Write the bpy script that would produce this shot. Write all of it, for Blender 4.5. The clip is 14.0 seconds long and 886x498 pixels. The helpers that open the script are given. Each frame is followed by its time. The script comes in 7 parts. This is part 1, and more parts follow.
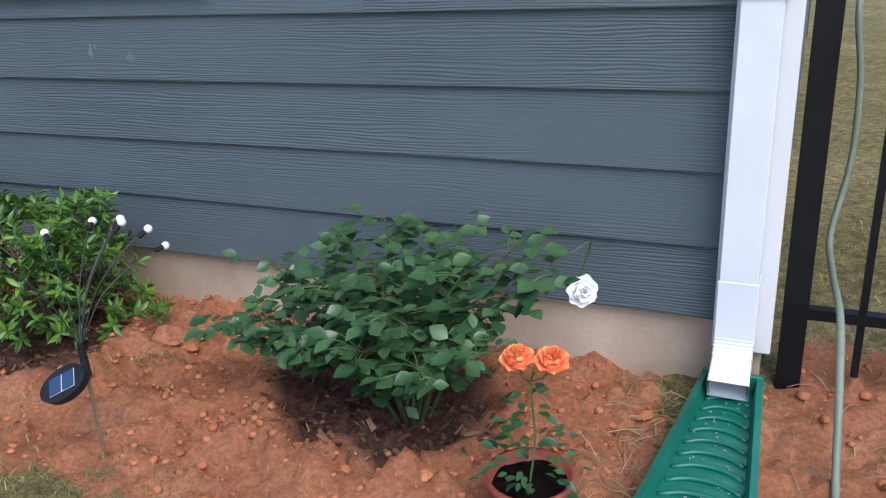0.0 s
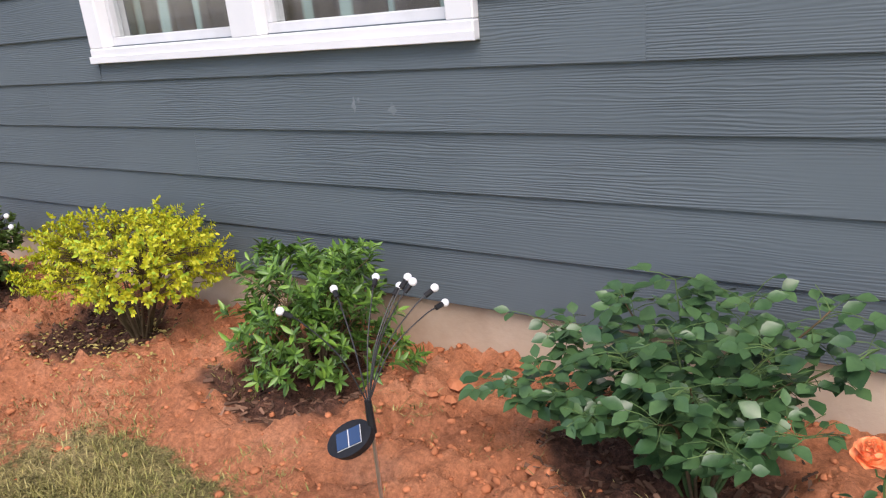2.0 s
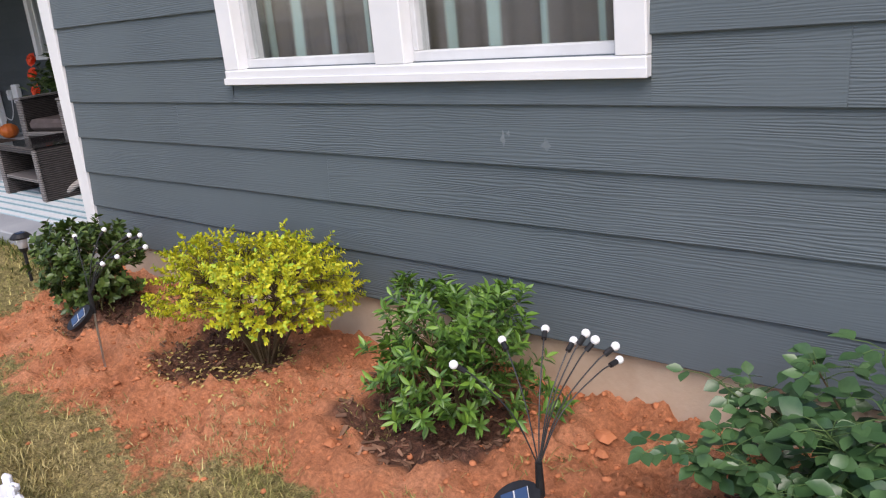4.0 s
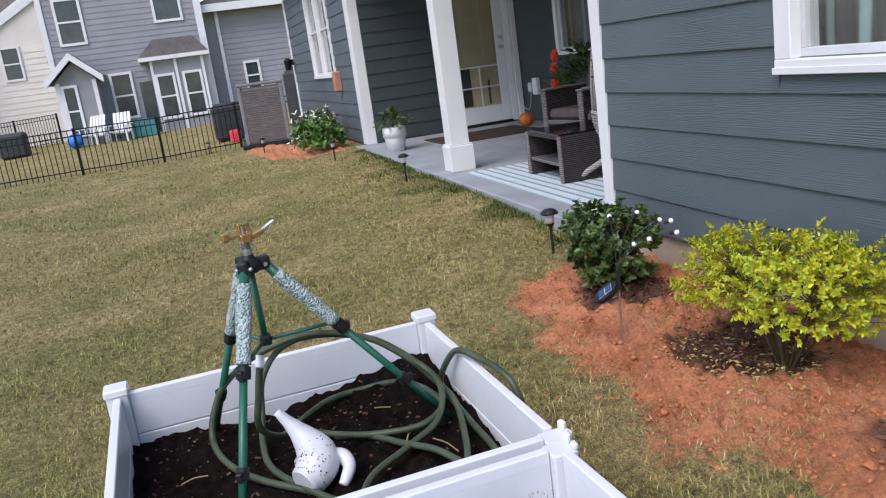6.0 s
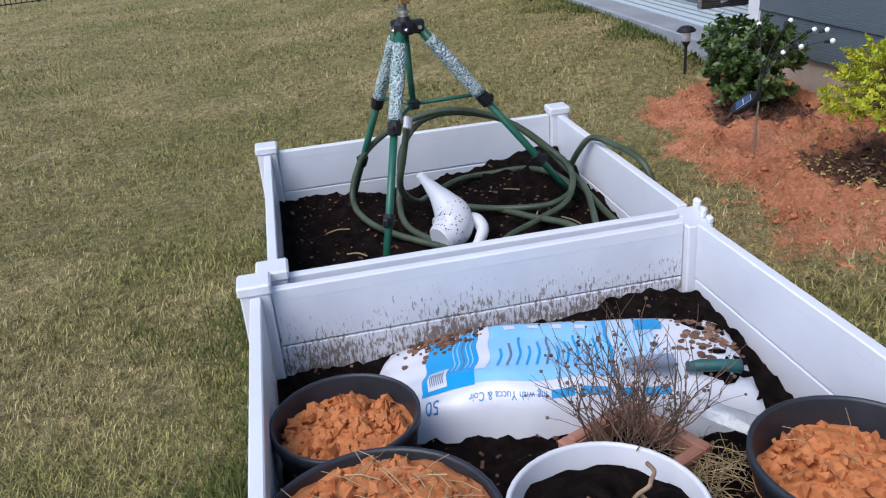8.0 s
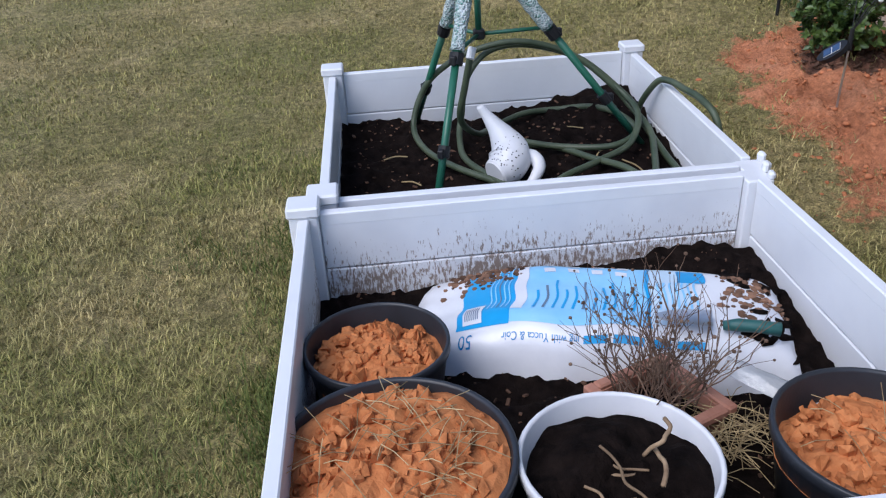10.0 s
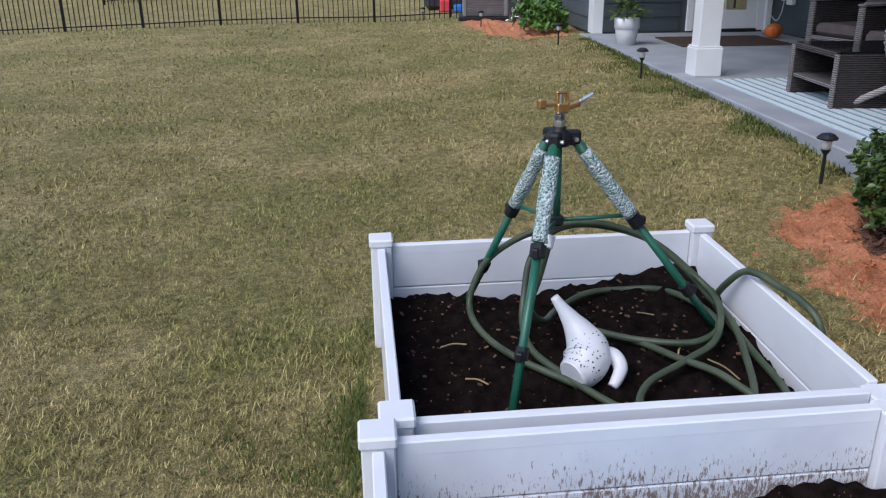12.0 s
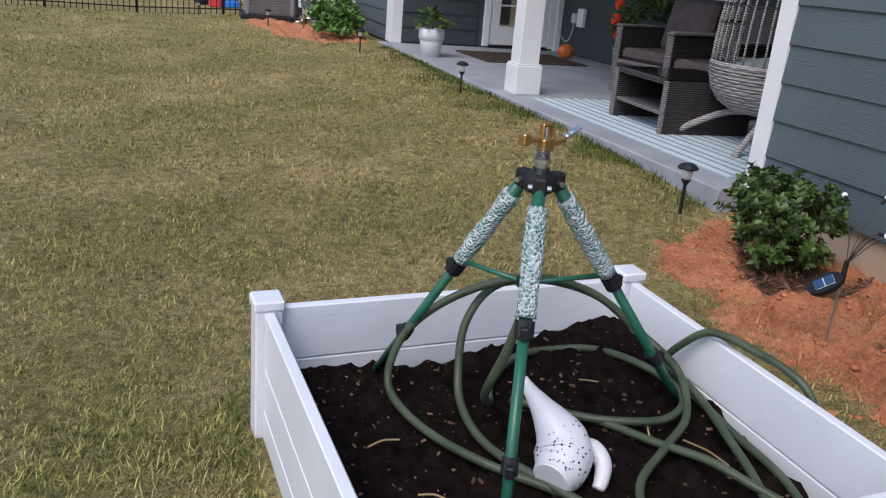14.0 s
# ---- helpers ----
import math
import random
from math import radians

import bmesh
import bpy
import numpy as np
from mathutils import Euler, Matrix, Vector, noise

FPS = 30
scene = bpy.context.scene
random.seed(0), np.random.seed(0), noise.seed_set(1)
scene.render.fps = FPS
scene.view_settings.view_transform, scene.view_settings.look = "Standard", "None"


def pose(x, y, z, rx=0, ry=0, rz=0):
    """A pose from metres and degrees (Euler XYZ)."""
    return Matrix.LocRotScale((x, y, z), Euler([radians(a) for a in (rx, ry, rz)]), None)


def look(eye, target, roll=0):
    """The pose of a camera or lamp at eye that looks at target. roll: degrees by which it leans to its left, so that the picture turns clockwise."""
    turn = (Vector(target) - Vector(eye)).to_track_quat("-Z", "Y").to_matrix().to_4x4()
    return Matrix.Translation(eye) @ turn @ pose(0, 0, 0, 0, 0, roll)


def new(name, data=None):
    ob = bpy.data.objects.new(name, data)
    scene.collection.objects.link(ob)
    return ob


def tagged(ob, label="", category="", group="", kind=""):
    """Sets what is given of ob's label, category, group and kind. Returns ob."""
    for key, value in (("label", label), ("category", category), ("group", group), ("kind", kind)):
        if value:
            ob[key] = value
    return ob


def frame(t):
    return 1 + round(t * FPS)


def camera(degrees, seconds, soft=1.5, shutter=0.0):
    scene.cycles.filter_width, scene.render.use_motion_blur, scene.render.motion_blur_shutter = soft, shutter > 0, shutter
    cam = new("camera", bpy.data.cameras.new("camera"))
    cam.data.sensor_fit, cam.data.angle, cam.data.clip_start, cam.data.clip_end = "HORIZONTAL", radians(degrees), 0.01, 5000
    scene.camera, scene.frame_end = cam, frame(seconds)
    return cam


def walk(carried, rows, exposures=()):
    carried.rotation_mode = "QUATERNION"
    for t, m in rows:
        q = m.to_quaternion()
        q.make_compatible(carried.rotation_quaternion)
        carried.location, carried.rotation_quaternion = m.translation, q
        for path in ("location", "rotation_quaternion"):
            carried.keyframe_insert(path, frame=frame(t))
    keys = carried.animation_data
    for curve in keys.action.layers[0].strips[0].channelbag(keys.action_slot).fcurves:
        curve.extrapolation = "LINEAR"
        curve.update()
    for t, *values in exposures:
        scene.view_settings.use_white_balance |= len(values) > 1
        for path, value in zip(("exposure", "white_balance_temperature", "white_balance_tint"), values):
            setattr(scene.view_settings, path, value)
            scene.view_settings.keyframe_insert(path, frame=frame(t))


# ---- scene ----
cam = camera(57.6, 14.0, soft=1.2)
SKY, SUN = 0.20, 2.2
EXPOSURES = [(0.0, 0.28, 6050, 13), (0.5, 0.3, 6350, 18), (1.0, 0.26, 6750, 18), (1.5, 0.48, 7000, 20), (2.2, 0.58, 7050, 20), (4.5, 0.38, 7000, 19), (5.2, 0.36, 6950, 18), (6.0, 0.26, 6500, 16), (7.0, 0.08, 6100, 16), (8.0, 0.12, 6150, 15), (10.5, 0.06, 6100, 14), (11.0, 0.06, 5950, 14), (11.5, 0.02, 6050, 14), (13.0, 0.05, 6500, 16), (14.0, 0.05, 6550, 16)]
PATH = [
    (0, (-0.16, -0.03, 1.232), (-0.939, 1.671, 0.524), -3.1),
    (0.5, (-0.241, -0.05, 1.268), (-1.064, 1.63, 0.561), -3.6),
    (1, (-0.329, -0.085, 1.292), (-1.27, 1.546, 0.617), -4.7),
    (1.5, (-0.401, -0.09, 1.31), (-1.479, 1.471, 0.678), -5.8),
    (2, (-0.435, -0.071, 1.304), (-1.575, 1.45, 0.684), -6.4),
    (2.2, (-0.459, -0.076, 1.309), (-1.606, 1.44, 0.688), -6.3),
    (4.4, (-0.731, -0.119, 1.387), (-2.075, 1.255, 0.833), -6.1),
    (4.5, (-0.741, -0.099, 1.387), (-2.111, 1.251, 0.838), -6.5),
    (5, (-0.776, -0.114, 1.411), (-2.293, 1.082, 0.89), -7.4),
    (5.5, (-0.774, -0.197, 1.421), (-2.525, 0.64, 0.94), -8.3),
    (6, (-0.79, -0.326, 1.397), (-2.667, 0.187, 0.932), -7.9),
    (6.2, (-0.762, -0.37, 1.388), (-2.66, 0.053, 0.921), -8.4),
    (6.5, (-0.765, -0.472, 1.373), (-2.676, -0.15, 0.88), -9.0),
    (7, (-0.718, -0.546, 1.301), (-2.604, -0.306, 0.681), -7.8),
    (7.5, (-0.696, -0.549, 1.267), (-2.551, -0.32, 0.555), -6.9),
    (8, (-0.677, -0.518, 1.228), (-2.497, -0.292, 0.432), -5.2),
    (8.2, (-0.66, -0.5, 1.216), (-2.46, -0.274, 0.375), -4.4),
    (10.3, (-0.677, -0.45, 1.255), (-2.43, -0.468, 0.292), -3.0),
    (10.5, (-0.68, -0.497, 1.264), (-2.435, -0.552, 0.307), -3.0),
    (11, (-0.73, -0.606, 1.303), (-2.541, -0.657, 0.455), -2.7),
    (11.5, (-0.848, -0.644, 1.335), (-2.699, -0.599, 0.577), -1.4),
    (12, (-1.026, -0.685, 1.353), (-2.901, -0.593, 0.663), -0.7),
    (12.5, (-1.172, -0.773, 1.341), (-3.042, -0.534, 0.673), 0.7),
    (13, (-1.332, -0.931, 1.344), (-3.17, -0.487, 0.69), 2.6),
    (13.5, (-1.478, -1.002, 1.305), (-3.289, -0.462, 0.648), 3.6),
    (14, (-1.653, -1.028, 1.295), (-3.42, -0.362, 0.635), 4.9),
]
walk(cam, [(t, look(eye, target, roll)) for t, eye, target, roll in PATH], EXPOSURES)

# ---------------------------------------------------------------- world and light
world = bpy.data.worlds.new("world")
scene.world = world
world.use_nodes = True
wn = world.node_tree.nodes
sky = wn.new("ShaderNodeTexSky")
sky.sky_type = "NISHITA"
sky.sun_disc = False
sky.sun_elevation = radians(48)
sky.sun_rotation = radians(139)
sky.dust_density = 1.0
sky.air_density = 1.0
sky.ozone_density = 1.0
wn["Background"].inputs["Strength"].default_value = SKY
world.node_tree.links.new(sky.outputs["Color"], wn["Background"].inputs["Color"])
sun_data = bpy.data.lights.new("sun", "SUN")
sun_data.energy = SUN
sun_data.angle = radians(40)
sun_data.color = (1.0, 0.98, 0.95)
sun = new("sun", sun_data)
# light comes from the yard side, high, as through thin cloud
sun.matrix_world = look((6.0, -7.0, 12.5), (0.0, 0.0, 0.0))


# ---------------------------------------------------------------- materials
def material(name, rough=0.6, metal=0.0, spec=0.5):
    m = bpy.data.materials.new(name)
    m.use_nodes = True
    b = m.node_tree.nodes["Principled BSDF"]
    b.inputs["Roughness"].default_value = rough
    b.inputs["Metallic"].default_value = metal
    b.inputs["Specular IOR Level"].default_value = spec
    return m, m.node_tree.nodes, m.node_tree.links, b


def coords(n, l, scale=(1, 1, 1), kind="Object"):
    tc = n.new("ShaderNodeTexCoord")
    mp = n.new("ShaderNodeMapping")
    mp.inputs["Scale"].default_value = scale
    l.new(tc.outputs[kind], mp.inputs["Vector"])
    return mp.outputs["Vector"]


def noise_tex(n, l, vec, scale, detail=4.0, rough=0.6, distort=0.0):
    t = n.new("ShaderNodeTexNoise")
    t.inputs["Scale"].default_value = scale
    t.inputs["Detail"].default_value = detail
    t.inputs["Roughness"].default_value = rough
    t.inputs["Distortion"].default_value = distort
    l.new(vec, t.inputs["Vector"])
    return t.outputs["Fac"]


def ramp(n, l, fac, stops):
    r = n.new("ShaderNodeValToRGB")
    e = r.color_ramp.elements
    e[0].position, e[0].color = stops[0][0], (*stops[0][1], 1)
    e[1].position, e[1].color = stops[-1][0], (*stops[-1][1], 1)
    for pos, col in stops[1:-1]:
        k = e.new(pos)
        k.color = (*col, 1)
    l.new(fac, r.inputs["Fac"])
    return r.outputs["Color"]


def mix(n, l, fac, a, b, mode="MIX"):
    m = n.new("ShaderNodeMix")
    m.data_type, m.blend_type = "RGBA", mode
    for sock, v in ((m.inputs["Factor"], fac), (m.inputs["A"], a), (m.inputs["B"], b)):
        if isinstance(v, (int, float)):
            sock.default_value = v
        elif isinstance(v, tuple):
            sock.default_value = (*v, 1)
        else:
            l.new(v, sock)
    return m.outputs["Result"]


def bump(n, l, b, height, strength=0.3, dist=0.01):
    k = n.new("ShaderNodeBump")
    k.inputs["Strength"].default_value = strength
    k.inputs["Distance"].default_value = dist
    l.new(height, k.inputs["Height"])
    l.new(k.outputs["Normal"], b.inputs["Normal"])


def simple(name, dark, light, scale=8.0, rough=0.6, metal=0.0, spec=0.5, bumps=0.15, fine=120.0, rand=0.0, kind="Object"):
    """Two tones in broad patches, a finer grain in the relief."""
    m, n, l, b = material(name, rough, metal, spec)
    v = coords(n, l, kind=kind)
    f = noise_tex(n, l, v, scale, 5)
    col = ramp(n, l, f, [(0.3, dark), (0.7, light)])
    if rand:
        oi = n.new("ShaderNodeObjectInfo")
        gi = n.new("ShaderNodeNewGeometry")
        ad = n.new("ShaderNodeMath")
        ad.operation = "ADD"
        l.new(oi.outputs["Random"], ad.inputs[0])
        l.new(gi.outputs["Random Per Island"], ad.inputs[1])
        fr = n.new("ShaderNodeMath")
        fr.operation = "FRACT"
        l.new(ad.outputs[0], fr.inputs[0])
        mr = n.new("ShaderNodeMapRange")
        mr.inputs["To Min"].default_value = 1 - rand
        mr.inputs["To Max"].default_value = 1 + rand
        l.new(fr.outputs[0], mr.inputs["Value"])
        hs = n.new("ShaderNodeHueSaturation")
        l.new(mr.outputs[0], hs.inputs["Value"])
        l.new(col, hs.inputs["Color"])
        col = hs.outputs["Color"]
    l.new(col, b.inputs["Base Color"])
    g = noise_tex(n, l, v, fine, 3)
    bump(n, l, b, g, bumps, 0.004)
    return m


def siding_material(name, dark, light):
    """Painted fibre-cement with a pressed wood grain running along the board."""
    m, n, l, b = material(name, 0.55, 0, 0.35)
    tc = n.new("ShaderNodeTexCoord")
    oi = n.new("ShaderNodeObjectInfo")
    off = n.new("ShaderNodeVectorMath")
    off.operation = "MULTIPLY_ADD"
    off.inputs[1].default_value = (1, 1, 1)
    l.new(tc.outputs["Object"], off.inputs[0])
    cb = n.new("ShaderNodeCombineXYZ")
    mm = n.new("ShaderNodeMath")
    mm.operation = "MULTIPLY"
    mm.inputs[1].default_value = 37.0
    l.new(oi.outputs["Random"], mm.inputs[0])
    l.new(mm.outputs[0], cb.inputs[0])
    l.new(mm.outputs[0], cb.inputs[2])
    l.new(cb.outputs[0], off.inputs[2])
    mp = n.new("ShaderNodeMapping")
    mp.inputs["Scale"].default_value = (1.5, 1.5, 17.0)
    l.new(off.outputs[0], mp.inputs["Vector"])
    w = n.new("ShaderNodeTexWave")
    w.wave_type, w.bands_direction, w.wave_profile = "BANDS", "Z", "SIN"
    w.inputs["Scale"].default_value = 2.3
    w.inputs["Distortion"].default_value = 16.0
    w.inputs["Detail"].default_value = 3.0
    w.inputs["Detail Scale"].default_value = 0.55
    w.inputs["Detail Roughness"].default_value = 0.55
    l.new(mp.outputs[0], w.inputs["Vector"])
    mp2 = n.new("ShaderNodeMapping")
    mp2.inputs["Scale"].default_value = (3.0, 3.0, 90.0)
    l.new(off.outputs[0], mp2.inputs["Vector"])
    f2 = noise_tex(n, l, mp2.outputs[0], 2.0, 4)
    mp3 = n.new("ShaderNodeMapping")
    mp3.inputs["Scale"].default_value = (1, 1, 2.5)
    l.new(off.outputs[0], mp3.inputs["Vector"])
    patch = noise_tex(n, l, mp3.outputs[0], 1.3, 5)
    # the grain fades in and out along the board
    gate = ramp(n, l, patch, [(0.36, (0.08, 0.08, 0.08)), (0.60, (1, 1, 1))])
    h = mix(n, l, 0.45, w.outputs["Fac"], f2)
    hh = mix(n, l, 1.0, h, gate, "MULTIPLY")
    broad = noise_tex(n, l, off.outputs[0], 0.9, 5)
    col = ramp(n, l, broad, [(0.3, dark), (0.7, light)])
    scuff = ramp(n, l, noise_tex(n, l, off.outputs[0], 6.0, 6, 0.7), [(0.66, (0, 0, 0)), (0.8, (0.25, 0.25, 0.25))])
    col = mix(n, l, scuff, col, (0.17, 0.19, 0.2))
    l.new(col, b.inputs["Base Color"])
    bump(n, l, b, hh, 0.6, 0.0040)
    return m


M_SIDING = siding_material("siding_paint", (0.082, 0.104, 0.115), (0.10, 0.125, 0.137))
# same siding at half brightness: porch shade put into the paint colour
M_SIDING_SHADE = siding_material("siding_paint_shaded", (0.04, 0.05, 0.057), (0.05, 0.062, 0.07))
M_TRIM = simple("white_trim_paint", (0.66, 0.67, 0.68), (0.74, 0.74, 0.745), 3, 0.45, bumps=0.05, fine=60)
M_VINYL = simple("white_vinyl", (0.66, 0.67, 0.70), (0.74, 0.75, 0.77), 4, 0.35, bumps=0.04, fine=40)
M_CONCRETE = simple("porch_concrete", (0.25, 0.265, 0.285), (0.34, 0.355, 0.375), 2.5, 0.8, bumps=0.3, fine=180)
M_FOUND = simple("foundation_concrete", (0.38, 0.285, 0.20), (0.56, 0.455, 0.345), 3.0, 0.85, bumps=0.5, fine=60)
M_BLACK = simple("black_powder_coat", (0.005, 0.005, 0.0055), (0.010, 0.010, 0.011), 10, 0.5, spec=0.2, bumps=0.08)
# indoor dimness put into the colour of the unseen rooms
M_INSIDE = simple("dimmed_interior", (0.06, 0.055, 0.05), (0.09, 0.085, 0.08), 2, 0.8)

m, n, l, b = material("window_glass", 0.02, 0, 0.5)
b.inputs["Transmission Weight"].default_value = 1.0
b.inputs["IOR"].default_value = 1.45
b.inputs["Base Color"].default_value = (0.9, 0.94, 0.94, 1)
M_GLASS = m


# ---------------------------------------------------------------- mesh helpers
def part(name, bm, mat, parent=None, label="", smooth=False):
    me = bpy.data.meshes.new(name)
    bmesh.ops.recalc_face_normals(bm, faces=bm.faces[:])
    bm.to_mesh(me)
    bm.free()
    if smooth:
        for p in me.polygons:
            p.use_smooth = True
    me.materials.append(mat)
    ob = new(name, me)
    if parent is not None:
        ob.parent = parent
    if label:
        tagged(ob, label)
    return ob


def shared(name, me, m, parent=None):
    """Another object on the same mesh, at the pose m in its parent."""
    ob = new(name, me)
    if parent is not None:
        ob.parent = parent
    ob.matrix_basis = m
    return ob


def thing(name, m, label="", category="", group="", kind=""):
    ob = new(name)
    ob.empty_display_size = 0.1
    ob.matrix_world = m
    return tagged(ob, label, category, group, kind)


def box(bm, c, s, rot=None, bevel=0.0):
    m = Matrix.Translation(c)
    if rot is not None:
        m = m @ rot
    g = bmesh.ops.create_cube(bm, size=1, matrix=m @ Matrix.Diagonal((*s, 1)))
    if bevel:
        es = list({e for v in g["verts"] for e in v.link_edges})
        bmesh.ops.bevel(bm, geom=es, offset=bevel, segments=1, affect="EDGES")
    return bm


def boxed(c, s, rot=None, bevel=0.0):
    return box(bmesh.new(), c, s, rot, bevel)


def span(bm, lo, hi, bevel=0.0):
    return box(bm, [(a + b_) / 2 for a, b_ in zip(lo, hi)], [abs(b_ - a) for a, b_ in zip(lo, hi)], None, bevel)


def tube(bm, pts, radii, seg=8, cap=True):
    """A round tube along points; radii one number or one a point."""
    pts = [Vector(p) for p in pts]
    if not hasattr(radii, "__len__"):
        radii = [radii] * len(pts)
    rings, up = [], None
    for i, p in enumerate(pts):
        d = (pts[min(i + 1, len(pts) - 1)] - pts[max(i - 1, 0)]).normalized()
        if up is None:
            up = d.orthogonal().normalized()
        else:
            up = (up - d * up.dot(d)).normalized()
        side = d.cross(up)
        rings.append([bm.verts.new(p + radii[i] * (math.cos(a) * up + math.sin(a) * side)) for a in (k * math.tau / seg for k in range(seg))])
    for a, c in zip(rings, rings[1:]):
        for k in range(seg):
            bm.faces.new((a[k], a[(k + 1) % seg], c[(k + 1) % seg], c[k]))
    if cap:
        bm.faces.new(rings[0][::-1])
        bm.faces.new(rings[-1])
    return bm


def lathe(bm, profile, seg=24, at=(0, 0, 0)):
    """Turns (radius, height) pairs about z."""
    rings = []
    for r, z in profile:
        if r < 1e-5:
            rings.append([bm.verts.new((at[0], at[1], at[2] + z))])
        else:
            rings.append([bm.verts.new((at[0] + r * math.cos(k * math.tau / seg), at[1] + r * math.sin(k * math.tau / seg), at[2] + z)) for k in range(seg)])
    for a, c in zip(rings, rings[1:]):
        for k in range(seg):
            j = (k + 1) % seg
            if len(a) == 1 and len(c) > 1:
                bm.faces.new((a[0], c[j], c[k]))
            elif len(c) == 1 and len(a) > 1:
                bm.faces.new((a[k], a[j], c[0]))
            elif len(a) > 1:
                bm.faces.new((a[k], a[j], c[j], c[k]))
    return bm


def bez(pts, steps=8):
    """A smooth line through points (Catmull-Rom)."""
    p = [Vector(q) for q in pts]
    p = [2 * p[0] - p[1]] + p + [2 * p[-1] - p[-2]]
    out = []
    for i in range(1, len(p) - 2):
        for k in range(steps):
            t = k / steps
            a, b_, c, d = p[i - 1], p[i], p[i + 1], p[i + 2]
            out.append(0.5 * ((2 * b_) + (c - a) * t + (2 * a - 5 * b_ + 4 * c - d) * t * t + (3 * b_ - a - 3 * c + d) * t ** 3))
    out.append(p[-2])
    return out


def smooth01(v, lo, hi):
    t = min(1.0, max(0.0, (v - lo) / (hi - lo)))
    return t * t * (3 - 2 * t)


def fbm(x, y, s, o=3):
    return noise.fractal(Vector((x * s, y * s, 3.7)), 1.0, 2.0, o)


# ---------------------------------------------------------------- the lie of the land
WALL = 1.8


def clay(x, y):
    """1 where the red clay bed lies bare, 0 on the lawn."""
    front = 0.86 + 0.06 * smooth01(-x, 1.0, 4.0) + 0.10 * math.sin(x * 2.3) + 0.26 * fbm(x, y, 1.7)
    front += 0.35 * smooth01(-x, 4.3, 5.0)
    a = smooth01(y, front - 0.22, front + 0.34) * smooth01(x, -4.95, -4.55)
    a *= smooth01(-x, 0.2 + 0.1 * fbm(x, y, 4), 0.55)
    near_hole = max(0.0, 1 - math.hypot(x - 0.22, y - 1.62) / 0.85)
    b_ = smooth01(near_hole + 0.35 * fbm(x, y, 3.0), 0.25, 0.55)
    d = math.hypot((x + 14.2) / 2.6, (y - 1.2) / 0.8) + 0.2 * fbm(x, y, 1.5)
    c = 1 - smooth01(d, 0.85, 1.1)
    return max(a, b_ * 0.7, c)


HOLES = [(-1.02, 1.47, 0.30), (-2.2, 1.45, 0.30), (-3.2, 1.42, 0.31), (-4.05, 1.42, 0.28)]


def mulch(x, y):
    v = 0.0
    for hx, hy, r in HOLES:
        d = math.hypot(x - hx, (y - hy) * 1.15) / r + 0.25 * fbm(x, y, 6)
        v = max(v, 1 - smooth01(d, 0.8, 1.05))
    return v


def land(x, y):
    z = 0.055 + 0.145 * smooth01(y, -0.9, 1.8) + 0.115 * smooth01(-x, 3.4, 7.5) * (1 - 0.6 * smooth01(y, 0.0, 1.8))
    z += 0.05 * smooth01(-x, 8, 14)
    z += 0.075 * smooth01(-x, 4.5, 5.6) * smooth01(y, 0.2, 1.5) * (1 - smooth01(-x, 10.5, 14))
    z -= 0.42 * smooth01(-x, 15.0, 20.5)
    z += 0.25 * smooth01(-x, 24, 34)
    z -= 0.2 * smooth01(-y, 3, 12)
    z += 0.012 * fbm(x, y, 0.8)
    return z


def ground_height(x, y, rough=True):
    z = land(x, y)
    c = clay(x, y) if -17 < x < 0.8 and -0.2 < y < 2.4 else 0.0
    mu = 0.0
    if c > 0:
        for hx, hy, r in HOLES:
            d = math.hypot(x - hx, (y - hy) * 1.15)
            z += 0.035 * math.exp(-((d - r * 1.12) / 0.07) ** 2) - 0.02 * (1 - smooth01(d, 0, r))
        if rough:
            mu = mulch(x, y)
            cell = noise.voronoi(Vector((x * 21, y * 21, 0.3)))[0]
            big = noise.voronoi(Vector((x * 10 + 4, y * 10, 1.3)))[0]
            z += c * 1.5 * (0.030 * fbm(x, y, 9, 6) + 0.038 * (0.45 - cell[0]) * (0.7 + fbm(x, y, 2.2)) + 0.060 * max(0, 0.4 - big[0]) * (0.7 + fbm(x, y, 1.4)))
    if rough:
        z += (1 - c) * 0.008 * fbm(x, y, 7, 3)
    return z


def steps(edges):
    out = []
    for a, c, s in edges:
        k = max(1, round((c - a) / s))
        out += [a + (c - a) * i / k for i in range(k)]
    return out + [edges[-1][1]]


xs = steps([(-400, -60, 40), (-60, -22, 2.5), (-22, -11, 0.25), (-11, -5.2, 0.12), (-5.2, -4.6, 0.03), (-4.6, 0.3, 0.0155), (0.3, 0.75, 0.03), (0.75, 3, 0.15), (3, 12, 1.0), (12, 400, 45)])
ys = steps([(-400, -30, 45), (-30, -6, 1.5), (-6, -1.4, 0.12), (-1.4, 0.35, 0.06), (0.35, 0.7, 0.025), (0.7, 1.85, 0.0155), (1.85, 1.9, 0.05), (1.9, 5, 0.15), (5, 14, 0.8), (14, 400, 45)])
gv, gm, gc = [], [], []
for yy in ys:
    for xx in xs:
        gv.append((xx, yy, ground_height(xx, yy)))
        inside = -17.5 < xx < 0.9 and -0.3 < yy < 2.4
        gc.append(clay(xx, yy) if inside else 0.0)
        gm.append(mulch(xx, yy) if inside else 0.0)
nx = len(xs)
gf = [(j * nx + i, j * nx + i + 1, (j + 1) * nx + i + 1, (j + 1) * nx + i) for j in range(len(ys) - 1) for i in range(nx - 1)]
gme = bpy.data.meshes.new("ground")
gme.from_pydata(gv, [], gf)
for key, vals in (("clay", gc), ("mulch", gm)):
    at = gme.attributes.new(key, "FLOAT", "POINT")
    at.data.foreach_set("value", vals)
